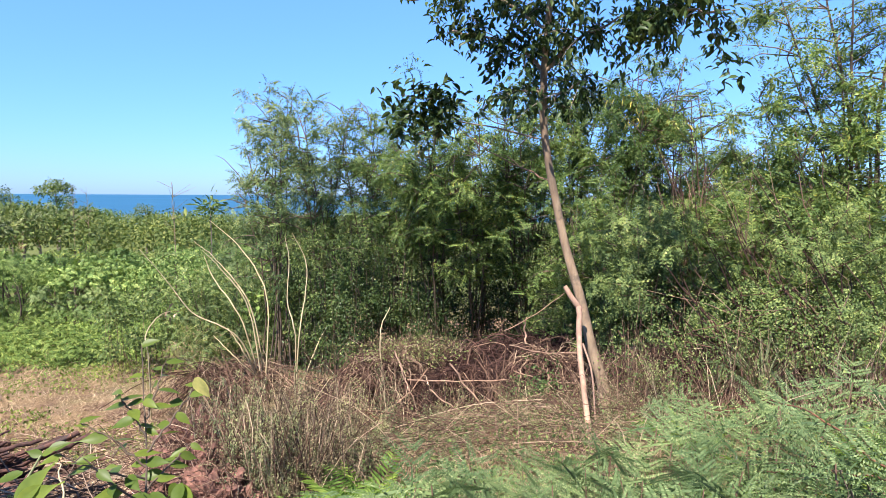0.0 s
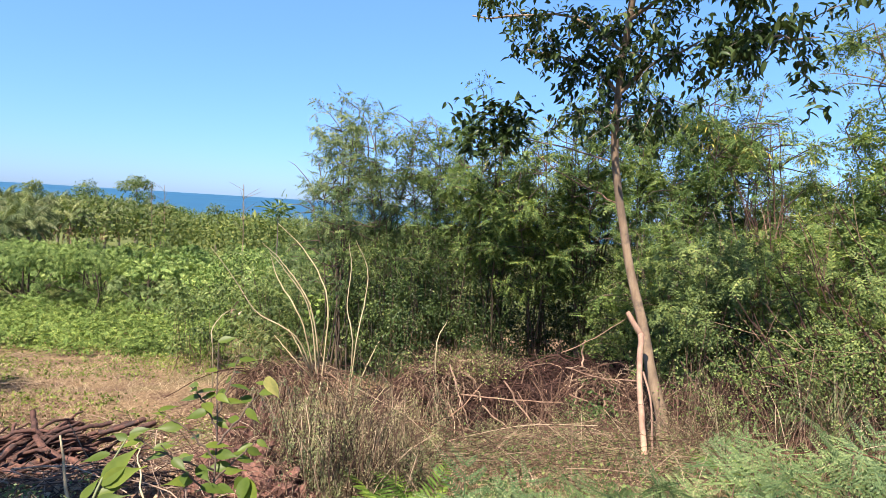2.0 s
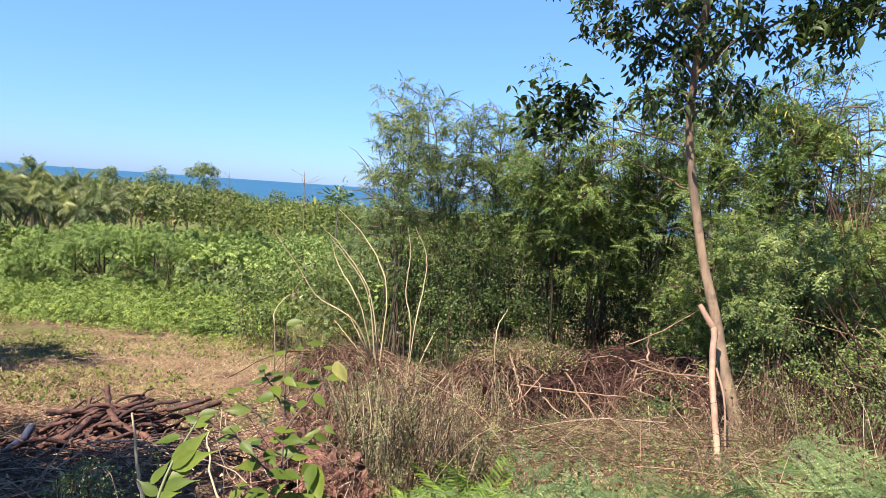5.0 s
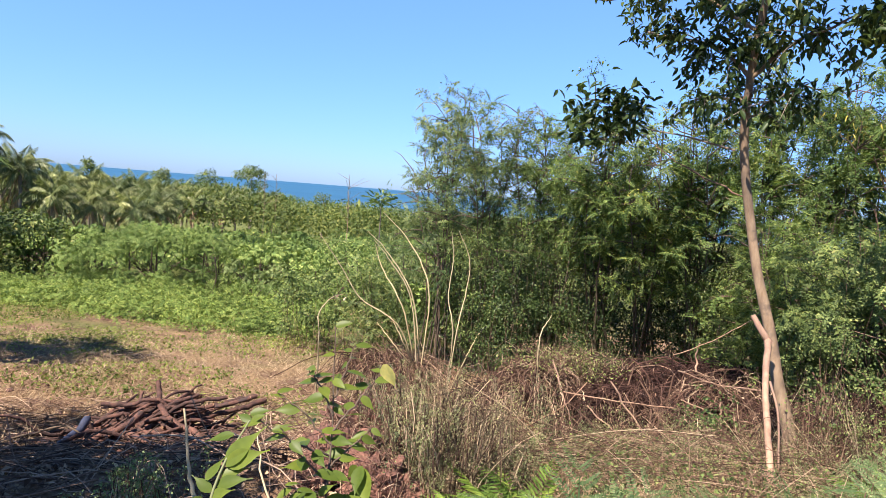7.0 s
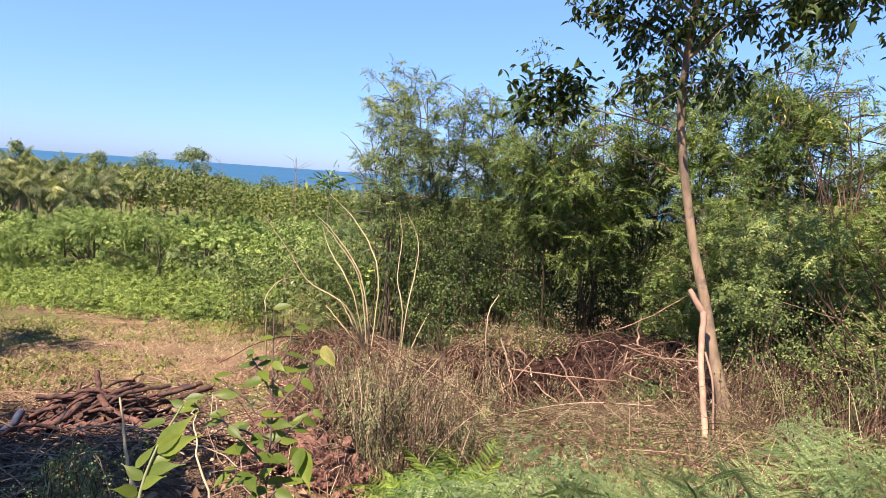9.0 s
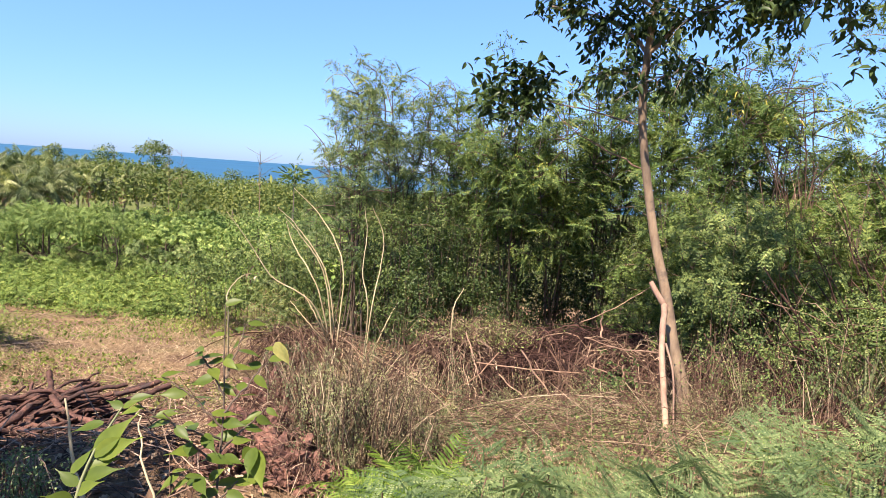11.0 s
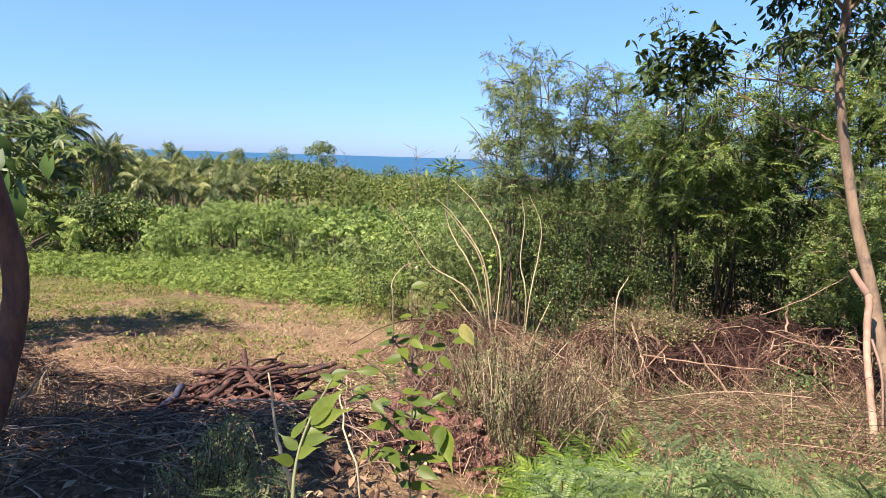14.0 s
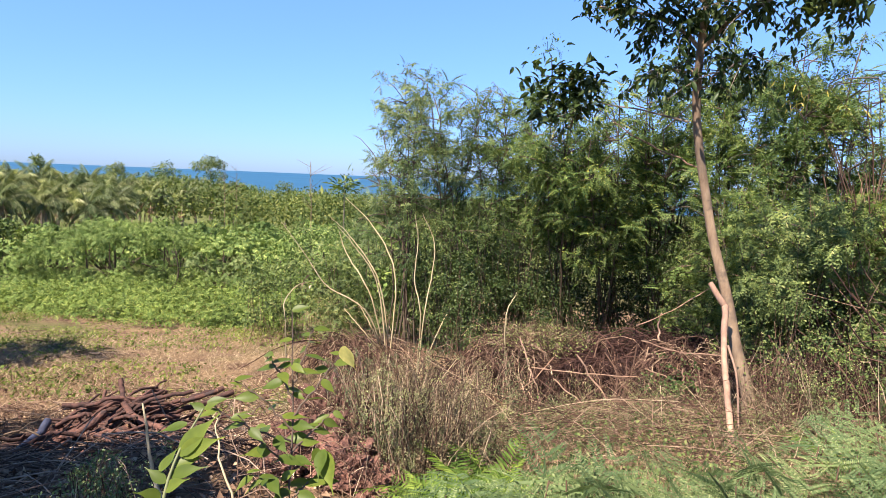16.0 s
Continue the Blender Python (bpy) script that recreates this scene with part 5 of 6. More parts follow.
# ---- heap of dry brush ----
def brush_heap(az0, az1, d0, d1, height, count, label, mat=BRUSH):
    c = at_bearing((az0 + az1) / 2, (d0 + d1) / 2)
    h = thing("brush_heap", c, label, "brush heap")
    blocks = []
    for k in range(count):
        a = R.uniform(az0, az1)
        u = (a - az0) / (az1 - az0)
        top = height * (0.6 + 0.4 * math.sin(math.pi * min(1, 0.12 + u * 0.9))) * (0.9 + 0.1 * math.sin(a * 2.3))
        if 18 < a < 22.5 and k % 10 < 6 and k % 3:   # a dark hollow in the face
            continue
        if k % 10 < 6:   # long stalks that arch from the ridge down to the front
            ridge = at_bearing(a, R.uniform((d0 + d1) / 2, d1)) + [0, 0, top * R.uniform(0.7, 1.05)]
            foot = at_bearing(a + R.normal() * 3.0, R.uniform(d0 - 0.15, d0 + 0.35)) + [0, 0, R.uniform(0.0, 0.4) * top]
            line = bend([ridge, ridge * 0.45 + foot * 0.55 + [R.normal() * 0.1, 0, R.uniform(0.0, 0.28)], foot], 8, 0.014)
        else:            # the loose tangle on top
            q = at_bearing(a, R.uniform(d0 + 0.25, d1)) + [0, 0, top * R.uniform(0.55, 1.05)]
            w = unit(R.normal(size=3) * [1, 0.6, 0.35]) * R.uniform(0.25, 0.7)
            sag = np.array([0, 0, -R.uniform(0.05, 0.4)])
            line = bend([q - w + sag, q, q + w + sag], 7, 0.014)
        line[:, 2] = np.maximum(line[:, 2], ground_z(line[:, 0], line[:, 1]) + 0.01)
        blocks += tube(line - c, R.uniform(0.003, 0.008), 3)
    part("stalk", blocks, mat, h, kind="stuff")
    n = count * 4
    a, d = R.uniform(az0, az1, n), R.uniform((d0 + d1) / 2 - 0.2, d1, n)
    x, y = d * np.sin(np.radians(a)), d * np.cos(np.radians(a))
    pl = np.column_stack([x, y, ground_z(x, y) + R.random(n) ** 0.4 * height * 0.9]) - c
    # dark leaf bits fill the heap's inside in place of its shade
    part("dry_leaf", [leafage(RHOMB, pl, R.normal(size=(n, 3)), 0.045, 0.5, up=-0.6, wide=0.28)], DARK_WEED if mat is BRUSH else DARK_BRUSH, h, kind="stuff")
    for k in range(14):
        a = R.uniform(az0, az1)
        g = at_bearing(a, R.uniform(d0, (d0 + d1) / 2))
        w = unit(R.normal(size=3) * [0.5, 0.3, 0.4] + [0, 0, 0.7]) * R.uniform(0.4, 0.9)
        part("stem", tube(bend([g - c, g - c + w * 0.5 + [0.04, 0, 0], g - c + w], 7), [0.013, 0.007], 6), BRUSH, h)
    return h


R = np.random.default_rng(33)
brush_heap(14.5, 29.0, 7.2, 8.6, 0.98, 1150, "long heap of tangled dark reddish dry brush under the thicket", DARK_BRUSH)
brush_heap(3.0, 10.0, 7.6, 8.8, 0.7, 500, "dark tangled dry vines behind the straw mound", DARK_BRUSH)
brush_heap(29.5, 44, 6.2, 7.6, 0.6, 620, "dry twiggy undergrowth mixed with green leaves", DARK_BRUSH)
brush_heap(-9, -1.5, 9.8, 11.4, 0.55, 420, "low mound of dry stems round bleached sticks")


# dark vine colour paints the shade of the hollow
brush_heap(13.5, 22.5, 6.7, 7.4, 0.62, 520, "tangle of dead vines coloured dark for the shade in the heap's hollow", DARK_BRUSH)


def vine_mound(az, dist, wide, deep, tall, count, label, drop=0.85, swirl=0.5, thick=(0.0025, 0.006)):
    """Dry vines thrown over one another: long stalks that lie over a dome and hang down its sides."""
    c = at_bearing(az, dist)
    h = thing("brush_heap", c, label, "brush heap")
    face = math.radians(az)
    blocks = []
    for k in range(count):
        a0, r0 = R.uniform(0, 2 * math.pi), R.uniform(0.0, 0.75) ** 0.8
        r1 = min(1.2, r0 + R.uniform(0.25, drop))
        u = np.linspace(0, 1, 9)
        a = a0 + R.normal() * swirl * u
        r = r0 + (r1 - r0) * u
        dome = tall * np.clip(1 - r**2.4, 0, 1) ** 0.55
        lift = R.uniform(-0.2, 0.05) + R.uniform(0, 0.2) * np.sin(math.pi * u) * (R.random() < 0.5)
        q = np.stack([wide * r * np.cos(a), deep * r * np.sin(a), dome + lift], -1) + R.normal(size=(9, 3)) * 0.024
        q[:, :2] = q[:, :2] @ np.array([[math.cos(face), -math.sin(face)], [math.sin(face), math.cos(face)]])
        floor = ground_z(q[:, 0] + c[0], q[:, 1] + c[1]) - c[2]
        q[:, 2] = np.maximum(q[:, 2] + floor * np.clip(r, 0, 1), floor + 0.01)
        blocks += tube(q, R.uniform(*thick), 3)
    for _ in range(count // 7):   # loose ends that stand off
        a0, r0 = R.uniform(0, 2 * math.pi), R.uniform(0.2, 1.0)
        o = np.array([wide * r0 * math.cos(a0), deep * r0 * math.sin(a0), tall * (1 - r0**2.4) ** 0.55 - 0.12])
        w = unit(R.normal(size=3) * [1, 0.6, 0.5] + [0, 0, 0.35]) * R.uniform(0.25, 0.6)
        blocks += tube(bend([o, o + w * 0.6 + [0, 0, 0.05], o + w - [0, 0, R.uniform(0.0, 0.3)]], 8, 0.008), R.uniform(0.002, 0.005), 3)
    part("stalk", blocks, BRUSH, h, kind="stuff")
    n = count * 7
    d = unit(R.normal(size=(n, 3))) * [wide, deep, tall] * (R.uniform(0.3, 0.86, n) ** 0.5)[:, None]
    d[:, 2] = abs(d[:, 2])
    # dark bits under the stalks stand in for shade inside the mound
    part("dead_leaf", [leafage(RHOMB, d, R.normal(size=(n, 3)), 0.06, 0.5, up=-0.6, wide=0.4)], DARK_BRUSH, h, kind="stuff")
    return h


def stalk_fan(az, dist, count, tall, spread_, label, mat=BRUSH, thick=0.005):
    """Stiff dry stems that fan out from one foot."""
    g = at_bearing(az, dist)
    t = thing("dry_stalks", g, label, "dead plant", "fans of dry stalks")
    for _ in range(count):
        tip = np.array([R.normal() * spread_, R.normal() * spread_ * 0.4, tall * R.uniform(0.55, 1.1)])
        foot = R.normal(size=3) * [0.10, 0.06, 0]
        part("stem", tube(bend([foot - [0, 0, 0.06], foot + tip * [0.4, 0.4, 0.5] + R.normal(size=3) * 0.04, tip + R.normal(size=3) * [0.08, 0.08, 0]], 8, 0.006), [thick * R.uniform(0.8, 1.5), thick * 0.5], 4), mat, t)


vine_mound(8.7, 7.5, 0.76, 0.75, 0.92, 620, "rounded heap of pale tangled dry vines")
vine_mound(24.3, 7.2, 0.74, 0.6, 0.70, 170, "loose heap of pinkish dry sticks against the slender tree", 0.6, 0.9)
vine_mound(4.6, 6.6, 0.5, 0.45, 0.5, 150, "low tangle of dry vines beside the straw mound")
vine_mound(33.5, 6.7, 0.8, 0.5, 0.42, 300, "low tangle of dry twigs behind the slender tree", 0.6, 0.9)
for a0, d0, n0, h0, w0 in ((19.0, 6.55, 15, 0.85, 0.24), (16.8, 6.6, 9, 0.8, 0.2), (21.6, 6.6, 8, 0.6, 0.22), (26.0, 6.5, 9, 0.5, 0.16), (13.5, 6.4, 10, 0.5, 0.22), (31.5, 6.3, 10, 0.7, 0.2), (36.0, 6.4, 9, 0.8, 0.22), (40.5, 6.4, 8, 0.7, 0.2)):
    stalk_fan(a0, d0, n0, h0, w0, "reddish dry stems fanning out of the brush")
for (a, d, z), (a2, d2, z2), th in (((11.0, 6.6, 0.62), (20.5, 6.5, 0.42), 0.007), ((13.2, 6.5, 0.5), (17.4, 6.2, 0.1), 0.009), ((15.0, 6.5, 0.75), (19.8, 6.3, 0.04), 0.010), ((9.8, 6.7, 0.95), (12.0, 6.3, 0.3), 0.008), ((27.0, 6.9, 0.62), (20.5, 6.8, 0.78), 0.008),
                                    ((21.0, 6.6, 0.5), (27.0, 6.5, 0.28), 0.007), ((20.0, 6.9, 0.95), (26.2, 7.2, 1.45), 0.005), ((24.8, 6.5, 0.02), (24.2, 6.55, 0.5), 0.011), ((7.0, 6.6, 0.2), (13.0, 6.5, 0.75), 0.008), ((22.0, 7.4, 0.8), (22.0, 7.4, 1.12), 0.012)):
    p, q = at_bearing(a, d) + [0, 0, z], at_bearing(a2, d2) + [0, 0, z2]
    c = (p + q) / 2
    f = thing("dry_stick", c, "long bare dry stick lying on the brush", "stick", "sticks on the brush")
    part("stem", solid(bend([p - c, R.normal(size=3) * 0.04, q - c], 10, 0.006), [th, th * 0.7], 6, 0.05), PROP_BARK, f, smooth=True)

cap = at_bearing(11.2, 7.55)
hay = thing("straw_mound", cap + [0, 0, 0.97], "pale straw and green weeds capping the brush heap", "straw")
pl = np.column_stack([R.normal(size=260) * 0.36, R.normal(size=260) * 0.2, R.uniform(-0.14, 0.03, 260)])
part("straw", [tufts(pl, 5, 0.2, 1.6, 0.022, 0.05)], BRUSH, hay, kind="stuff")
part("weed", [leafage(RHOMB, np.repeat(pl, 7, 0) + R.normal(size=(1820, 3)) * 0.06, R.normal(size=(1820, 3)), 0.026, 0.4, up=0.4, wide=0.55)], BUSH_C, hay, kind="stuff")

for a0, hi in ((-7.0, -5.0), (-4.6, -3.6), (-2.2, -2.6), (0.2, -2.0)):
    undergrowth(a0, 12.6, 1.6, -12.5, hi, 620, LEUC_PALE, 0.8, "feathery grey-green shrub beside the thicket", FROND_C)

# leafy creepers over the heaps and the foot of the thicket
def creeper(az0, az1, el0, el1, d0, d1, n, size, mat, label, leaf=None):
    c = at_bearing((az0 + az1) / 2, (d0 + d1) / 2)
    t = thing("creeper", c, label, "creeper")
    m = max(6, n // 90)
    hub = np.array([aloft(R.uniform(az0, az1), R.uniform(el0, el1), R.uniform(d0, d1)) for _ in range(m)]) - c
    vines = []
    for q in hub:
        g = q * [1, 1, 0] + [0, 0, float(ground_z(q[0] + c[0], q[1] + c[1])) - c[2]]
        vines += tube(bend([g + R.normal(size=3) * [0.1, 0.1, 0], (g + q) / 2 + R.normal(size=3) * 0.08, q], 6), [0.004, 0.002], 3)
    part("vine", vines, BRUSH, t, kind="stuff")
    pl, out = cloud(hub, R.uniform(0.10, 0.34, m), n, 0.75, 0.5)
    part("leaves", [leafage(leaf or (OVATE if size > 0.07 else RHOMB), pl, out + R.normal(size=(n, 3)) * 0.4 + [-0.15, -0.3, 0.2], size, 0.4, up=0.0, wide=None if leaf else 0.75, face=0.8)], mat, t)


creeper(28, 51, -12, -2, 6.2, 7.4, 3600, 0.85, VINE_LEAF, "small-leaved green creeper over dry undergrowth", SPRIG)
creeper(30, 51, -16, -8, 5.5, 6.4, 9000, 0.020, VINE_LEAF, "low green creeper tangled with dry stems")
creeper(22.0, 24.5, -17.5, -14.5, 6.3, 6.6, 420, 0.03, VINE_LEAF, "leafy green creeper hanging over the brush heap")
creeper(28, 33, -10, -4, 8.0, 8.8, 1400, 0.035, VINE_LEAF, "small-leaved creeper at the foot of the thicket")
# both CROWN creepers darken the thicket's foot by leaf colour, standing in for shade
creeper(2, 12, -13, -9, 9.0, 10.2, 1100, 0.034, CROWN, "creeper at the foot of the thicket, coloured dark for its shade")
creeper(-8, 1.5, -13.5, -6, 12.4, 13.6, 5000, 0.042, VINE_LEAF, "leafy green creeper behind bleached sticks")
creeper(1, 6, -16, -12, 9.0, 10.0, 700, 0.036, CROWN, "leafy creeper beside the brush heap")
creeper(-15, -6, -12.8, -8.2, 13.0, 15.5, 6500, 0.058, VINE_LEAF, "leafy green creeper mound at the field's edge")

p = on_ground(420, (27, 52), (5.2, 7.2))
tall = part("tall_dry_grass", [tufts(p, 5, 0.8, 0.6, 0.007, 0.10), tufts(p[::2], 6, 0.35, 1.2, 0.012, 0.12)], BRUSH)
tagged(tall, "tall dry grass stalks among green undergrowth", "grass", kind="stuff")
p = np.concatenate([on_ground(750, (13, 53), (2.1, 3.6)), on_ground(450, (26, 53), (3.5, 5.6)), on_ground(420, (7, 27), (3.4, 5.8))])
k = np.repeat(np.arange(len(p)), 8)
pl = p[k] + R.normal(size=(len(k), 3)) * [0.12, 0.12, 0] + np.c_[np.zeros((len(k), 2)), R.uniform(0.01, 0.22, len(k))]
cover = part("ground_cover", [leafage(RHOMB, pl, R.normal(size=(len(k), 3)), 0.028, 0.4, up=0.3, wide=0.6), tufts(p, 3, 0.2, 1.0, 0.02, 0.1)], VINE_LEAF)
tagged(cover, "low green weeds under the feathery seedlings", "weeds", kind="stuff")

# thin bare stems standing up through the undergrowth
for a, e, d in ((33, -2, 7.6), (35, 1, 8.0), (37.5, -3, 7.4), (34, 3.5, 8.4), (40.5, -1, 7.6), (42, -4, 7.2), (31, -5, 7.4), (45.5, -2, 7.6), (38.5, -5, 6.6), (41, -7, 6.4), (43.5, -6, 6.5), (46, -7, 6.3), (48, -5, 6.6), (36, -8, 6.2), (33.5, -9, 6.2), (39.5, -1, 7.0), (44.5, 1, 7.2)):
    g = at_bearing(a + R.uniform(2, 5), d)
    q = aloft(a, e, d) - g
    s = thing("bare_shrub", g, "leafless reddish brown twiggy shrub", "shrub")
    bl_ = []
    for _ in range(5):
        w = q + R.normal(size=3) * [0.25, 0.25, 0.2]
        bl_ += tube(bend([(0, 0, -0.05), w * [0.3, 0.3, 0.5], w], 8, 0.015), [0.012, 0.004], 5)
        bl_ += tube(bend([w * [0.4, 0.4, 0.55], w * [0.6, 0.5, 0.7] + R.normal(size=3) * 0.15, w + R.normal(size=3) * 0.3], 6, 0.01), [0.006, 0.002], 4)
    part("stem", bl_, BRUSH, s, kind="stuff")

# ---- bleached bare stems ----
def bare_plant(base, lines, label, thick=0.013):
    base = np.asarray(base, float)
    t = thing("bare_plant", base, label, "dead plant")
    for ln in lines:
        pts = [np.zeros(3) + R.normal(size=3) * [0.05, 0.05, 0]] + [aloft(*q) - base for q in ln]
        part("stem", tube(bend(pts, 20, 0.004), [thick, thick * 0.8, thick * 0.35], 7, 0.05), BLEACHED, t, smooth=True)
    return t


D = 10.5
bleached = bare_plant(at_bearing(-2.2, D) + [0, 0, 0.15], [
    [(-1.9, -10, D), (-2.9, -6.6, D), (-4.6, -4.2, D), (-6.7, -2.2, D)],
    [(-3.3, -10.2, D), (-5.0, -7.2, D), (-6.6, -5.2, D), (-8.0, -4.0, D)],
    [(-3.6, -10.0, D), (-5.6, -6.8, D), (-7.3, -4.8, D)],
    [(-4.2, -11.0, D), (-6.4, -7.4, D), (-7.2, -5.2, D)],
    [(-4.6, -12.4, D), (-8.2, -10.2, D), (-10.0, -7.6, D), (-12.2, -4.6, D)],
    [(-4.6, -14.4, D), (-6.6, -12.2, D)],
    [(-4.0, -13.9, D), (-5.4, -11.6, D)],
], "bare bleached plant with long curving leafless stems")
bare_plant(at_bearing(0.4, 9.8), [
    [(0.5, -12.8, 9.8), (-0.2, -9.5, 9.8), (0.0, -6.0, 9.8), (-0.3, -3.6, 9.8)],
    [(0.8, -12.8, 9.8), (1.4, -9, 9.8), (1.5, -6.0, 9.8), (0.3, -3.4, 9.8)],
    [(2.2, -14.0, 9.8), (3.2, -12.0, 9.8)],
], "thin pale leafless stems crossing each other", 0.012)
bare_plant(at_bearing(-11.6, 9.6), [[(-11.8, -13.5, 9.6), (-11.9, -11.6, 9.6), (-10.8, -10.2, 9.6), (-9.9, -9.9, 9.6)]], "single thin pale bent stem", 0.011)
dry = part("dried_leaf", [leafage(OVATE, aloft(-9.7, -9.2, 10.5) - at_bearing(-2.2, D) - [0, 0, 0.15] + R.normal(size=(9, 3)) * [0.05, 0.04, 0.10], R.normal(size=(9, 3)) * [0.4, 0.4, 0.2], 0.12, 0.3, droop=0.8, wide=0.6)], TWIGS, bleached, "withered grey-brown leaves hanging on a stem", kind="stuff")
bare_plant(at_bearing(8.6, 7.4), [[(8.4, -13, 7.4), (9.3, -10.2, 7.4)]], "short pale cut stem in the brush", 0.009)
stalk_fan(13.6, 7.5, 7, 1.1, 0.12, "short reddish dry stems sticking out of the brush")


# ---- strap-leaved clumps ----
def strap_clump(place, n, tall, mat, label):
    t = thing("strap_clump", place, label, "plant")
    rows = 7
    for k in range(n):
        a, out = R.uniform(0, 2 * math.pi), R.uniform(0.1, 0.9)
        h = tall * R.uniform(0.6, 1.1)
        u = np.linspace(0, 1, rows)
        c = np.stack([math.cos(a) * out * h * (0.25 * u + 0.75 * u * u), math.sin(a) * out * h * (0.25 * u + 0.75 * u * u), h * (u - 0.45 * out * u**3)], -1)
        side = np.array([-math.sin(a), math.cos(a), 0]) * 0.009
        w = (1 - u**2.5)[:, None] + 0.05
        v = np.concatenate([c - side * w, c + [0, 0, -0.006], c + side * w])
        f = np.array([(i + j * rows, i + 1 + j * rows, i + 1 + (j + 1) * rows, i + (j + 1) * rows) for j in range(2) for i in range(rows - 1)])
        part("blade", [(v, f)], mat, t)


strap_clump(at_bearing(-7.4, 11.2), 26, 0.75, STRAP, "clump of green strap-like leaves by the brush")
strap_clump(at_bearing(42.3, 5.9), 46, 0.8, STRAP, "clump of pale grey-green strap-like leaves in undergrowth")
strap_clump(at_bearing(38.6, 6.0), 16, 0.6, STRAP, "smaller clump of pale strap-like leaves")


# ---- withered dark weeds ----
def seed_weed(place, tall, stems, mat, label, dense=280, fine=0.0115, arch=0.0, girth=0.16):
    t = thing("withered_weed", place, label, "weed", "withered weeds on the bank")
    st, pl = [], []
    for _ in range(stems):
        tip = np.array([R.normal() * girth, R.normal() * girth, tall * R.uniform(0.6, 1.05)])
        far = tip + [R.normal() * arch, R.normal() * arch, -(0.55 if girth > 0.1 else 0.85) * tall * (arch > 0)]
        ln = bend([R.normal(size=3) * [0.05, 0.05, 0] - [0, 0, 0.03], tip * [0.4, 0.4, 0.55], tip] + ([far] if arch else []), 8, 0.01)
        st += tube(ln, [0.004, 0.0015], 3)
        u = R.integers(1, 8, dense)
        pl.append(ln[u] + (ln[np.minimum(u + 1, 7)] - ln[u]) * R.random((dense, 1)) + R.normal(size=(dense, 3)) * (0.012 if arch else 0.035))
    part("stalk", st, BRUSH, t, kind="stuff")
    pl = np.concatenate(pl)
    part("seed_head", [leafage(RHOMB, pl, R.normal(size=pl.shape), fine, 0.5, up=-0.5, wide=0.6)], mat, t, kind="stuff")


for a, d, h, n, mat in ((-1.2, 5.2, 0.85, 9, DARK_WEED), (0.6, 5.0, 0.9, 10, DARK_WEED), (2.2, 5.3, 0.75, 8, DARK_WEED), (3.8, 5.1, 0.6, 7, SEED_GREEN), (6.2, 5.4, 0.75, 8, SEED_GREEN), (9.3, 5.2, 0.7, 6, SEED_GREEN),
                        (8.0, 5.6, 0.65, 6, DARK_WEED), (1.2, 4.4, 0.55, 8, SEED_GREEN), (4.8, 4.7, 0.5, 7, DARK_WEED), (12.0, 5.5, 0.5, 6, SEED_GREEN),
                        (16, 5.6, 0.45, 6, SEED_GREEN), (21, 5.6, 0.45, 6, SEED_GREEN), (31.5, 5.6, 0.55, 7, DARK_WEED), (34.5, 5.4, 0.6, 7, SEED_GREEN), (-15.5, 6.5, 0.4, 6, SEED_GREEN), (-12, 6.8, 0.45, 6, SEED_GREEN)):
    seed_weed(at_bearing(a, d), h, n, mat, "withered dark weed with dense seed heads" if mat is DARK_WEED else "grey-green weed with small seed-like leaves")
for k in range(22):
    dark = k % 5 in (0, 2, 3)
    a = R.uniform(-4.2, 4.0) if k < 16 else R.uniform(4, 9)
    seed_weed(at_bearing(a, R.uniform(3.5, 4.6)), R.uniform(0.5, 0.82) if k < 16 else R.uniform(0.3, 0.5), 9, DARK_WEED if dark else SEED_GREEN, "tall withered weed hung with dark seed heads" if dark else "tall grey-green weed with small seed-like leaves", 300, 0.0105, 0.05)
for a, d in ((-28.6, 2.75), (-26.2, 2.8)):
    seed_weed(at_bearing(a, d), 0.42, 18, LEUC_DULL, "drooping grey-green weed with seed spikes", 160, 0.012, 0.10, 0.09)

for _ in range(110):
    seed_weed(at_bearing(R.uniform(-3, 33), R.uniform(4.3, 6.6)), R.uniform(0.14, 0.32), 5, SEED_GREEN if _ % 3 else DARK_WEED, "small withered weed among straw", 150, 0.011)

# reddish clods of broken earth with dry roots
def earth_clod(az, dist, size, roots, label):
    cl = at_bearing(az, dist)
    t = thing("earth_clod", cl, label, "clod", "clods of uprooted earth")
    bm = bmesh.new()
    bmesh.ops.create_icosphere(bm, subdivisions=5, radius=1.0)
    seed = Vector((az, dist, 3.0))
    for v in bm.verts:
        n3 = noise.fractal(v.co * 2.6 + seed, 0.6, 2.2, 5)
        v.co = Vector((v.co.x * 1.15, v.co.y * 0.9, v.co.z * 1.05)) * (1 + 0.45 * n3) * size + Vector((0, 0, 0.6 * size))
    me = bpy.data.meshes.new("clod")
    bm.to_mesh(me)
    bm.free()
    me.materials.append(RED_CLOD)
    part("clod", me, RED_CLOD, t)
    blocks = []
    for _ in range(roots):
        q = unit(R.normal(size=3) + [0, -0.5, 0.5]) * size * 1.15 + [0, 0, 0.6 * size]
        w = R.normal(size=3) * 0.36 * size
        blocks += tube(bend([q - w, q * 1.05, q + w - [0, 0, 0.05]], 5), 0.0025, 3)
    part("root", blocks, BRUSH, t, kind="stuff")


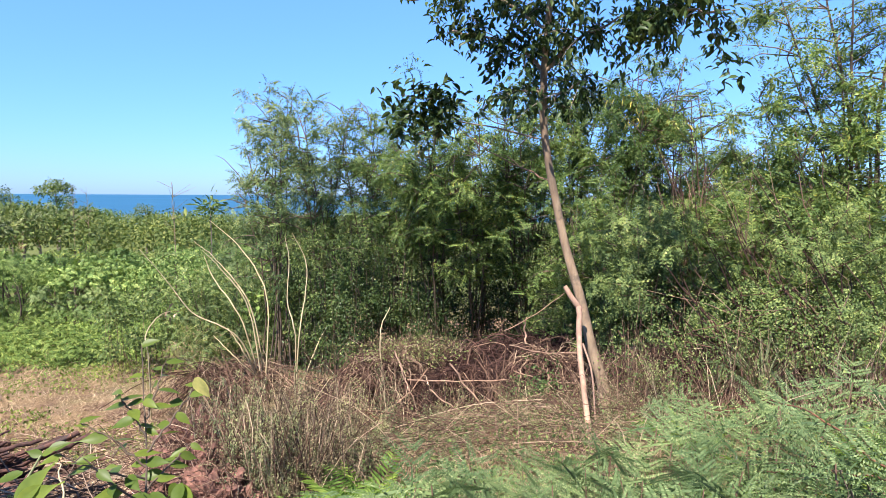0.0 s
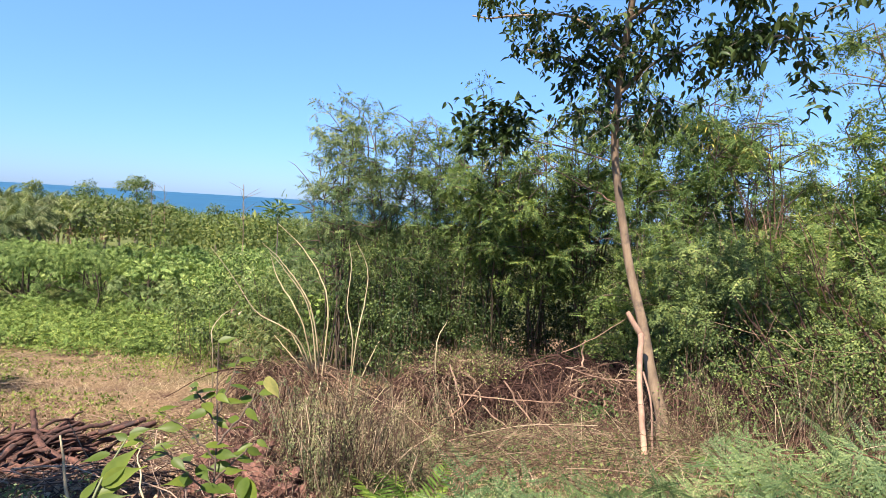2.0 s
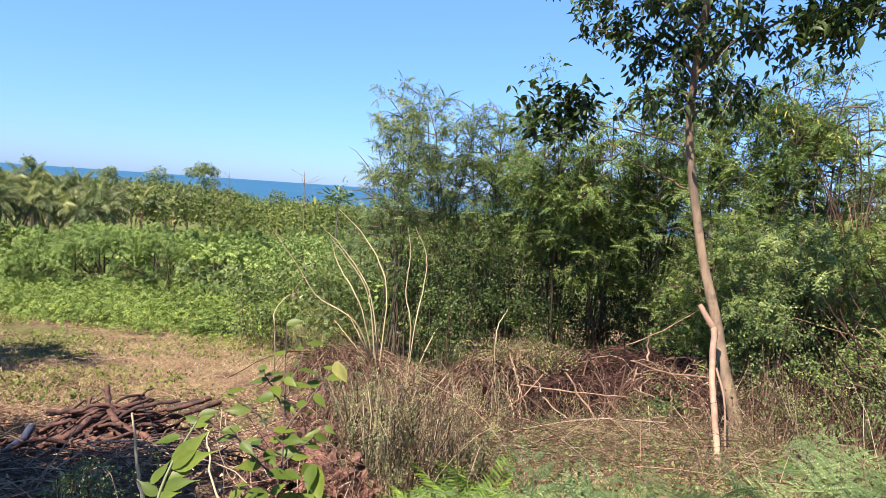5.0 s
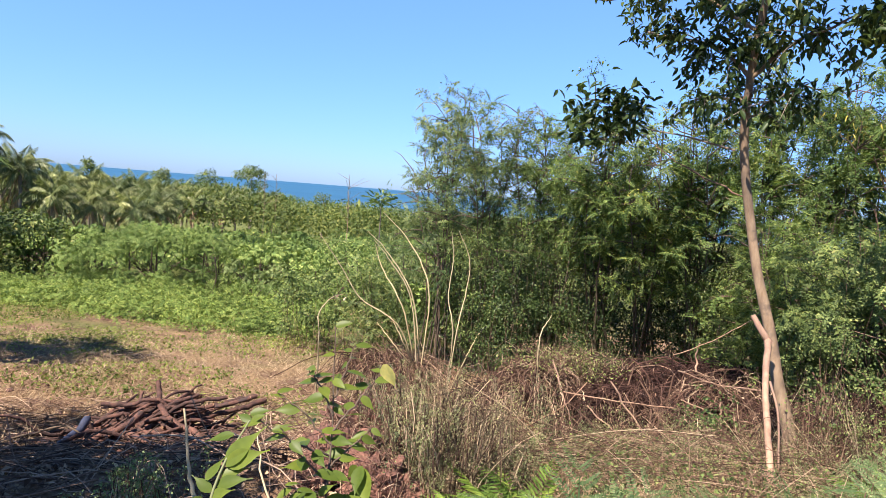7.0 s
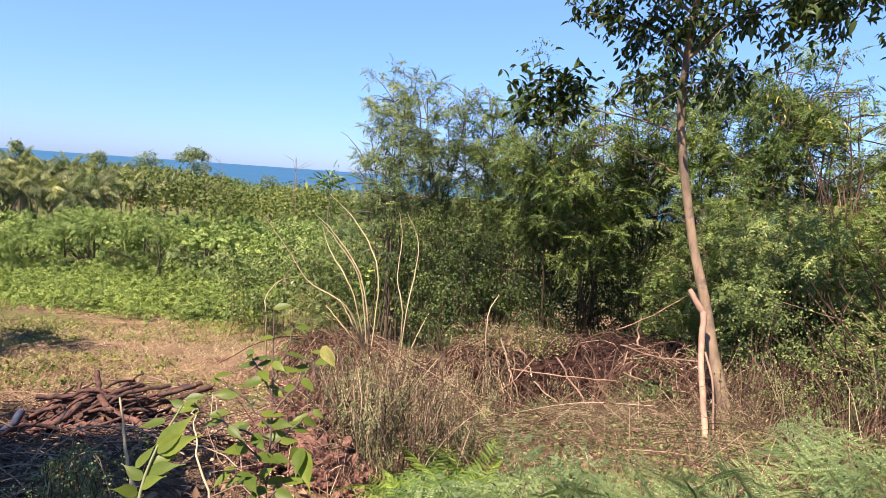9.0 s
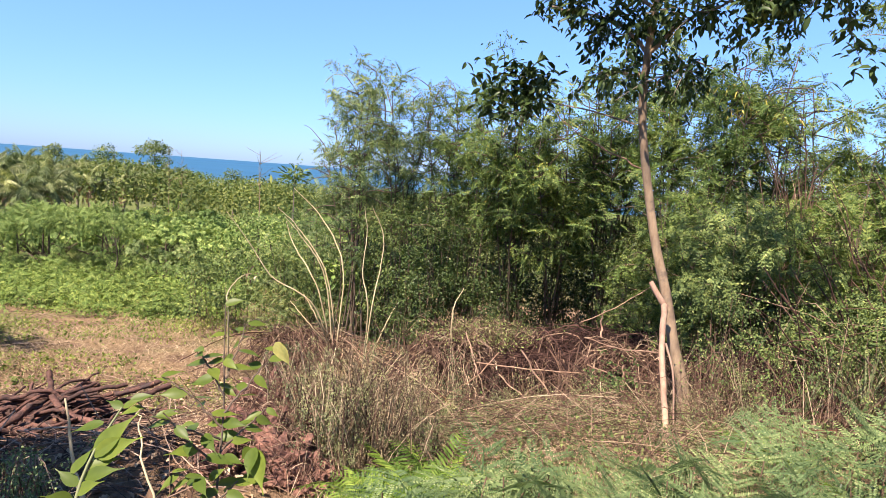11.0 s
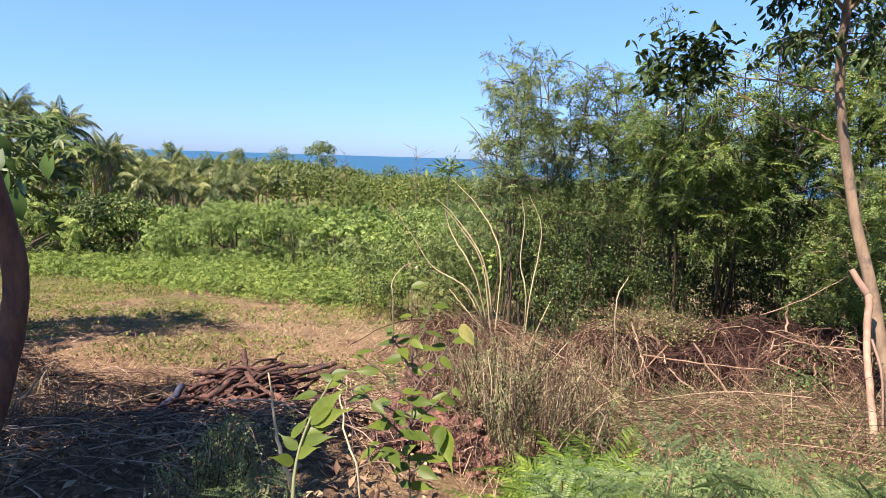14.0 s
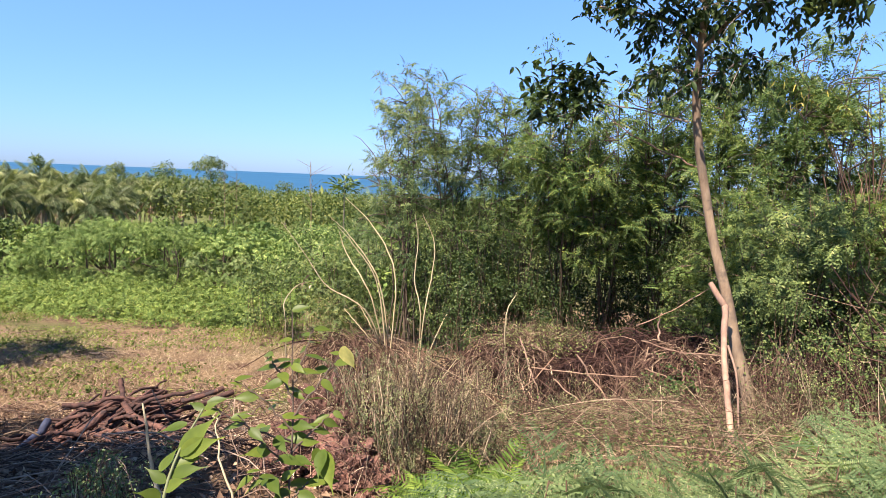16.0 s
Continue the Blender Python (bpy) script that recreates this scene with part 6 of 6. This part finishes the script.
for a0, d0, s0, n0 in ((-7.2, 4.6, 0.27, 300), (-4.6, 4.2, 0.18, 160), (-8.8, 3.9, 0.20, 150), (-6.0, 3.6, 0.17, 130), (-10.6, 4.4, 0.13, 60), (-3.6, 3.5, 0.12, 60), (-11.8, 3.6, 0.10, 40)):
    earth_clod(a0, d0, s0, n0, "reddish clod of uprooted earth and dry roots")

# ---- pile of cut branches ----
R = np.random.default_rng(44)


def cut_log(p, q, th, label, mat=LOG_BARK, crook=0.05):
    """One crooked cut branch between two places, with knots and sawn ends."""
    c = (p + q) / 2
    lg = thing("log", c, label, "log", "cut branches of the pile")
    w = R.normal(size=3) * crook
    line = bend([p - c, (p - c) * 0.35 + w, (q - c) * 0.4 - w * 0.7, q - c], 13, 0.006)
    part("bark", tube(line, th * np.array([0.85, 1.0, 0.92, 1.08, 1.0]), 9, 0.07), mat, lg, smooth=True)
    ring = unit(line[-1] - line[0])
    for e, s, t_ in ((line[0], 0.85, -1), (line[-1], 1.0, 1)):
        part("cut_end", solid(np.stack([e - ring * 0.004, e + ring * t_ * 0.003]), th * s * 0.96, 9), LOG_END, lg)
    if R.random() < 0.4:
        o = line[int(R.integers(4, 9))]
        part("side_stub", solid(np.stack([o, o + unit(ring + R.normal(size=3) * 0.7) * R.uniform(0.06, 0.14)]), [th * 0.6, th * 0.45], 7, 0.05), mat, lg, smooth=True)


for k in range(230):
    layer = k / 230
    # the pile is a long low bank: its ridge runs from the far side down towards the path
    u = R.normal() * 0.42
    a = -26.4 + 7.6 * np.clip(u, -1.2, 1.25)
    d = 6.5 - 0.35 * u * (u < 0) + R.normal() * 0.36
    top = 0.56 * math.exp(-((a + 25.0) / 5.2) ** 2 - ((d - 6.75) / 0.62) ** 2)
    c = at_bearing(a, d) + [0, 0, 0.04 + top * layer]
    long = R.uniform(0.5, 1.25)
    yaw = math.radians(R.choice([38, 12, 75, -25], p=[0.46, 0.26, 0.14, 0.14]) + R.normal() * 24)
    slope = 0.12 * R.normal() + 0.16 * layer
    w = np.array([math.cos(yaw), math.sin(yaw), slope]) * long / 2
    p, q = c - w, c + w
    for e in (p, q):
        e[2] = max(e[2], float(ground_z(e[0], e[1])) + 0.03)
    cut_log(p, q, R.uniform(0.008, 0.021), "crooked reddish brown cut branch in the pile")
for (a, e, d), (a2, e2, d2), th, mat in (((-25.2, -17.4, 7.1), (-24.6, -20.8, 6.8), 0.026, LOG_BARK), ((-25.0, -19.3, 6.8), (-20.4, -23.2, 6.3), 0.031, LOG_BARK), ((-29.4, -18.9, 7.1), (-23.2, -19.6, 7.0), 0.026, LOG_BARK),
                                         ((-35.2, -24.0, 6.3), (-30.4, -20.0, 6.9), 0.034, BLUE_BLACK_BARK), ((-33.0, -22.2, 6.5), (-27.8, -21.2, 6.7), 0.032, LOG_BARK), ((-30.5, -22.6, 6.5), (-26.4, -19.8, 6.7), 0.03, LOG_BARK),
                                         ((-22.5, -20.0, 7.0), (-17.0, -18.8, 7.1), 0.024, LOG_BARK), ((-21.6, -20.6, 6.9), (-16.2, -19.2, 7.1), 0.026, LOG_BARK), ((-29.0, -22.8, 6.4), (-24.0, -21.0, 6.7), 0.032, LOG_BARK), ((-28.4, -23.4, 6.3), (-23.6, -22.0, 6.6), 0.030, LOG_BARK),
                                         ((-37.5, -25.6, 6.0), (-33.4, -22.4, 6.5), 0.034, LOG_BARK)):
    cut_log(aloft(a, e, d), aloft(a2, e2, d2), th, "thick crooked cut branch on top of the pile" if mat is LOG_BARK else "thick blue-black branch on the pile", mat, 0.035)

# ---- fallen branches and twigs in the shade ----
blocks = []
for q in np.concatenate([on_ground(2300, (-56, -12), (3.0, 9.5)), on_ground(260, (-45, -25), (11, 17))]):
    w = unit(R.normal(size=3) * [1, 0.6, 0.16]) * R.uniform(0.1, 0.45)
    lift = [0, 0, R.uniform(0.0, 0.14)]
    blocks += tube(bend([q - w * [1, 1, 0.3] + lift, q + R.normal(size=3) * 0.03 + [0, 0, 0.05] + lift, q + w + lift], 5), R.uniform(0.0015, 0.0045), 4)
tw = part("fallen_twigs", blocks, TWIGS)
tagged(tw, "dry fallen twigs scattered over shaded ground", "twigs", kind="stuff")
for (a, d), (a2, d2), th, bow in (((-36, 5.6), (-21, 5.4), 0.012, 0.10), ((-40, 4.4), (-27, 4.9), 0.016, 0.06), ((-37, 6.6), (-28, 5.9), 0.010, 0.28), ((-33, 4.3), (-18, 4.9), 0.011, 0.08), ((-52, 4.6), (-45, 4.4), 0.03, 0.05), ((-38, 7.9), (-31.5, 6.9), 0.02, 0.10), ((-22, 4.5), (-15, 5.4), 0.012, 0.15), ((-20.5, 6.1), (-12, 5.9), 0.02, 0.08)):
    p, q = at_bearing(a, d), at_bearing(a2, d2)
    c = (p + q) / 2
    f = thing("fallen_branch", c, "long dry fallen branch lying on shaded ground", "branch", "fallen branches")
    part("stem", tube(bend([p - c + [0, 0, 0.04], (q - p) * 0.05 + [0, 0, bow], q - c + [0, 0, 0.03]], 14, 0.012), [th, th * 0.6], 7, 0.06), TWIG_BARK, f, smooth=True)
    fk = bend([(q - p) * 0.05 + [0, 0, bow], (q - p) * 0.2 + [0, 0, bow + 0.15], (q - p) * 0.3 + [0, 0.1, bow + 0.22]], 6, 0.01)
    part("fork", tube(fk, [th * 0.5, th * 0.25], 5), TWIG_BARK, f)
for a, d, h, n in ((-44, 5.4, 0.5, 14), (-47, 6.0, 0.5, 12), (-39.5, 5.6, 0.35, 12), (-49.5, 5.0, 0.6, 14), (-35.5, 6.6, 0.3, 10), (-41.5, 6.8, 0.35, 10)):
    t = thing("dry_tuft", at_bearing(a, d), "tuft of dry yellowish grass in shade", "grass tuft", "dry grass tufts")
    part("blade", [tufts(np.zeros((3, 3)), n * 3, h, 0.5, 0.03, 0.08)], STRAW, t, kind="stuff")
bare_plant(at_bearing(-21.4, 2.9), [[(-21.6, -28, 2.9), (-22.6, -24.5, 2.85), (-23.2, -19.6, 2.8)]], "pale dead stick standing before the log pile", 0.011)
bare_plant(at_bearing(-15.0, 1.75), [[(-15.3, -30, 1.8), (-17.0, -23, 1.85), (-17.2, -20.8, 1.9)]], "thin pale dead stick standing in the weeds", 0.0035)

# ---- feathery seedlings on the near bank ----
def arched(length, pairs, leaflet, width, bow=1.0):
    """A fern-like leaf: an arching rib with narrow leaflets that shorten towards the tip."""
    t = np.linspace(0.1, 1, pairs)
    c = np.stack([0 * t, length * t * (1 - 0.12 * bow * t), length * bow * (0.35 * t - 0.62 * t * t)], -1)
    pl, ways, size = [], [], []
    for s in (-1, 1):
        pl.append(c)
        ways.append(np.stack([s * np.ones(pairs), 0.35 + 0.3 * t, -0.25 - 0.45 * t], -1) + R.normal(size=(pairs, 3)) * 0.08)
        size.append(leaflet * np.clip(1.15 - 0.85 * t**2, 0.15, 1) * np.clip(0.55 + 2.2 * t, 0, 1))
    pl = np.concatenate(pl)
    blades = spread((OVATE[0] * [1, 1, 0.5], OVATE[1]), pl, frames(np.concatenate(ways), np.tile([0, 0, 1.0], (len(pl), 1))), np.concatenate(size), np.full(len(pl), width / leaflet))
    (rv, rf), = tube(c[::3], [0.003, 0.0012], 3)
    return [blades, (rv, rf)]


seed_fronds = [make_mesh("frond", arched(0.42, 17, 0.085, 0.016), FERN_GREEN), make_mesh("frond", [bipinnate(0.26, 4, 0.17, 15, 0.3)], LEUC_DULL),
               make_mesh("frond", [bipinnate(0.22, 4, 0.14, 13, 0.4)], LEUC_DULL), make_mesh("frond", arched(0.34, 14, 0.07, 0.014, 1.3), FERN_GREEN)]


def seedling(which, n, tall, label):
    t = thing("feathery_seedling" if which[0] in (1, 2) else "fern_plant", (0, 0, 0), label, "plant", "feathery seedlings" if which[0] in (1, 2) else "bright ferns")
    tip = np.array([R.normal() * 0.05, R.normal() * 0.05, tall])
    ln = bend([(0, 0, -0.1), tip * [0.5, 0.5, 0.5], tip], 8)
    part("stem", tube(ln, [0.007, 0.003], 5), BRUSH, t)
    for k in range(n):
        o = ln[3 + int(4.9 * k / n)] if which[0] in (1, 2) else ln[1 + int(3.9 * k / n)]
        fr = part("frond", seed_fronds[which[k % len(which)]], None, t)
        fr.matrix_local = Matrix.Translation(o) @ pose(0, 0, 0, 0, 0, k * 137.5 + R.uniform(-20, 20)) @ pose(0, 0, 0, R.uniform(-5, 66) if which[0] in (1, 2) else R.uniform(12, 62), R.uniform(-40, 40))
        fr.scale = (R.uniform(0.75, 1.2),) * 3
    return t


seedlings = [seedling((0, 3), 13, 0.16, "bright green fern-like plant on the near bank"), seedling((1, 2), 6, 0.40, "grey-green feathery-leaved seedling covering the near bank"),
             seedling((3, 0, 3), 11, 0.12, "low bright green fern-like plant"), seedling((2, 1), 7, 0.46, "tall grey-green feathery-leaved seedling")]
spots = []
for a0, a1, d0, d1, n in ((1.5, 9, 2.5, 3.1, 18), (4.5, 9.5, 3.0, 3.7, 12), (4, 14, 2.0, 2.4, 12), (9, 18, 2.2, 2.7, 15), (16, 28, 2.1, 2.8, 20), (26, 36, 2.3, 3.4, 24), (33, 44.5, 2.5, 3.8, 26), (44, 52, 3.0, 4.0, 9), (34, 52, 3.8, 4.8, 14), (17, 30, 2.8, 3.3, 8), (-27.0, -22.5, 2.35, 2.7, 4)):
    spots += [(R.uniform(a0, a1), R.uniform(d0, d1)) for _ in range(n)]
used = set()
for a, d in spots:
    k = int(R.choice([0, 2])) if (0 < a < 9.5 and d > 2.45) or (a > 0 and R.random() < 0.16) else int(R.choice([1, 3, 3, 1]))
    m = pose(*at_bearing(a, d), R.uniform(-10, 10), R.uniform(-10, 10), R.uniform(0, 360))
    if k in used:
        o = copy_thing(seedlings[k], m)
    else:
        used.add(k)
        o = seedlings[k]
        o.matrix_basis = m
    sc = float(np.interp(a, [0, 20, 28, 34, 52], [1.0, 0.95, 0.8, 0.85, 1.1])) * (0.55 if a < 0 else 1.0 if d < 2.9 or a > 29 or a < 9.5 else 0.62) * R.uniform(0.8, 1.15) * (1.2 if k in (0, 2) and a < 9.5 else 1.0)
    o.scale = (sc, sc, sc)

for (a, d, z), (a2, d2, z2), bow in (((52, 3.6, 0.35), (39, 4.3, 0.35), 0.2), ((53, 3.3, 0.45), (43, 3.5, 0.25), 0.05), ((17, 5.0, 0.1), (8, 5.4, 0.2), 0.1), ((9.5, 4.9, 0.25), (6.6, 5.0, 0.45), 0.03)):
    p, q = at_bearing(a, d) + [0, 0, z], at_bearing(a2, d2) + [0, 0, z2]
    c = (p + q) / 2
    f = thing("fallen_branch", c, "reddish brown dead branch lying over low plants", "branch", "fallen branches")
    part("stem", tube(bend([p - c, [0, 0, bow], q - c], 14, 0.01), [0.006, 0.003], 6, 0.06), BROWN_BARK, f, smooth=True)

# added low shrubs; their dark leaves stand in for shade on bare ground
for a0, d0 in ((48.5, 2.9), (51.0, 3.2), (49.5, 3.6)):
    undergrowth(a0, d0, 1.2, -27, -20, 2200, CROWN, 0.018, "low added shrub coloured dark for the shade beside the path")

# ---- broad-leaved saplings close to the path ----
R = np.random.default_rng(55)
SAPF = fine_leaf(0.21, 0.2, 6)
sap_meshes = [make_mesh("leaf", [(SAPF[0] * s, SAPF[1])], SAP_LEAF, True) for s in (0.05, 0.066, 0.085)]
yellow_mesh = make_mesh("leaf", [(fine_leaf(0.34, 0.2, 6)[0] * 0.088, SAPF[1])], YELLOW_LEAF, True)


def sapling(base, lines, per, label, big=1):
    """lines: bearings, elevations and distances of each twig; leaves stand along them."""
    base = np.asarray(base, float)
    s = thing("sapling", base, label, "sapling")
    for i, ln in enumerate(lines):
        p = bend(([np.zeros(3) - [0, 0, 0.03]] if i == 0 else []) + [beside(*q) - base for q in ln], 16, 0.002)
        part("stem" if i == 0 else "twig", tube(p, [0.006 if i == 0 else 0.0035, 0.0015], 6), TWIG_BARK, s, smooth=True)
        n = per if i == 0 else per // 2 - 2
        for k in range(n):
            o = p[int(15 * (0.25 + 0.75 * k / max(1, n - 1)))]
            way = np.array([[(-1) ** k * 1.0 + R.normal() * 0.4, R.normal() * 0.7, R.uniform(-0.35, 0.45)]])
            turn = frames(way, np.array([[-0.35 + R.normal() * 0.35, -0.5 + R.normal() * 0.3, 0.85]]))[0]
            leaf = part("leaf", sap_meshes[min(2, int(R.integers(0, 2)) + (big if k < n * 0.7 else 0))], None, s)
            leaf.matrix_local = Matrix.Translation(o) @ Matrix(turn.tolist()).to_4x4()
    return s


b = beside(-7.6, -39, 2.4)
b[2] = float(ground_z(b[0], b[1]))
sap = sapling(b, [
    [(-7.6, -42.5, 2.37), (-7.6, -33, 2.05), (-7.8, -28, 1.9), (-8.0, -20, 1.95), (-8.4, -12.6, 1.97)],
    [(-7.9, -22, 1.92), (-5.2, -18.6, 1.96), (-3.2, -15.8, 2.0)],
    [(-7.9, -23, 1.92), (-10.5, -20.5, 1.9), (-13.2, -18.6, 1.9)],
    [(-7.8, -25, 1.9), (-5.8, -23, 1.95), (-4.2, -21.5, 2.0)],
    [(-7.8, -26, 1.9), (-10.5, -24, 1.8), (-12.5, -21.5, 1.75)],
    [(-7.7, -29, 1.88), (-6.3, -27.5, 1.92), (-5.2, -27.5, 1.95)],
    [(-7.9, -20.5, 1.94), (-9.3, -18.0, 1.95), (-10.6, -16.4, 1.97)],
    [(-7.9, -19, 1.95), (-7.0, -16.5, 1.97), (-6.4, -14.2, 2.0)],
    [(-7.8, -27, 1.9), (-9.8, -27, 1.86), (-11.6, -26.5, 1.84)],
    [(-7.9, -24, 1.92), (-11.5, -22.8, 1.86), (-15.5, -20.4, 1.84)],
], 19, "bright green broad-leaved sapling beside the path")
yl = part("leaf", yellow_mesh, None, sap, "bright yellow ageing leaf")
yl.matrix_local = Matrix.Translation(aloft(-6.1, -15.7, 1.9) - b) @ Matrix(frames(np.array([[0.35, 0.0, -1.0]]), np.array([[-0.75, -0.8, 0.35]]))[0].tolist()).to_4x4()
b2 = aloft(-24.5, -46, 1.9)
b2[2] = float(ground_z(b2[0], b2[1]))
low = thing("sapling", b2, "low sapling with long pointed green leaves", "sapling")
def toward(az, el, dist):
    """A place by bearing, elevation and distance from a step beside the path's middle."""
    return aloft(az, el, dist) + np.array([0.03, 0.074, -0.015])


part("stem", tube(bend([np.zeros(3) - [0, 0, 0.03], toward(-24.4, -34, 1.5) - b2, toward(-23.8, -28.0, 1.45) - b2, toward(-22.4, -24.2, 1.45) - b2, toward(-20.2, -20.8, 1.48) - b2], 14), [0.005, 0.002], 6), STRAP, low, smooth=True)
LONG_LEAF = fine_leaf(0.17, 0.14, 7)
# bearings, elevations and distances of each leaf's foot and tip
for foot, tip, wide in (((-22.3, -24.3, 1.45), (-19.3, -21.2, 1.40), 1.25), ((-22.2, -24.2, 1.45), (-18.9, -23.3, 1.38), 1.2), ((-23.5, -26.3, 1.45), (-25.2, -24.8, 1.46), 1.3), ((-23.9, -27.3, 1.45), (-26.0, -26.6, 1.42), 1.4), ((-23.6, -26.8, 1.45), (-21.8, -26.2, 1.40), 1.3),
                        ((-23.0, -25.8, 1.45), (-20.2, -25.4, 1.40), 1.1), ((-23.9, -25.4, 1.45), (-22.4, -23.4, 1.47), 1.2), ((-22.6, -25.1, 1.45), (-20.3, -24.6, 1.43), 1.3), ((-21.6, -21.9, 1.47), (-24.2, -22.1, 1.50), 1.0), ((-20.1, -20.8, 1.48), (-21.5, -20.1, 1.50), 1.3), ((-20.1, -20.8, 1.48), (-18.7, -20.2, 1.46), 1.2)):
    p, q = toward(*foot), toward(*tip)
    long = float(np.linalg.norm(q - p))
    turn = frames(np.array([q - p]), np.array([[-0.35, -0.75, 0.8]]) + R.normal(size=(1, 3)) * 0.25)[0]
    leaf = part("leaf", [(LONG_LEAF[0] * [long * wide, long, long], LONG_LEAF[1])], SAP_LEAF, low, smooth=True)
    leaf.matrix_local = Matrix.Translation(p - b2) @ Matrix(turn.tolist()).to_4x4()
# drooping yellowish leaves at the foot of the taller sapling
for foot, tip in (((-9.1, -24.8, 1.9), (-9.8, -27.3, 1.85)), ((-8.8, -25.2, 1.9), (-8.4, -28.5, 1.85)), ((-9.2, -25.0, 1.9), (-7.7, -26.2, 1.9)), ((-9.4, -24.8, 1.9), (-10.5, -25.9, 1.95))):
    p, q = toward(*foot), toward(*tip)
    long = float(np.linalg.norm(q - p))
    turn = frames(np.array([q - p]), np.array([[-0.45, -0.9, 0.3]]) + R.normal(size=(1, 3)) * 0.2)[0]
    leaf = part("leaf", [(LONG_LEAF[0] * [long * 1.3, long, long], LONG_LEAF[1])], SAP_LEAF, sap, smooth=True)
    leaf.matrix_local = Matrix.Translation(p - b) @ Matrix(turn.tolist()).to_4x4()
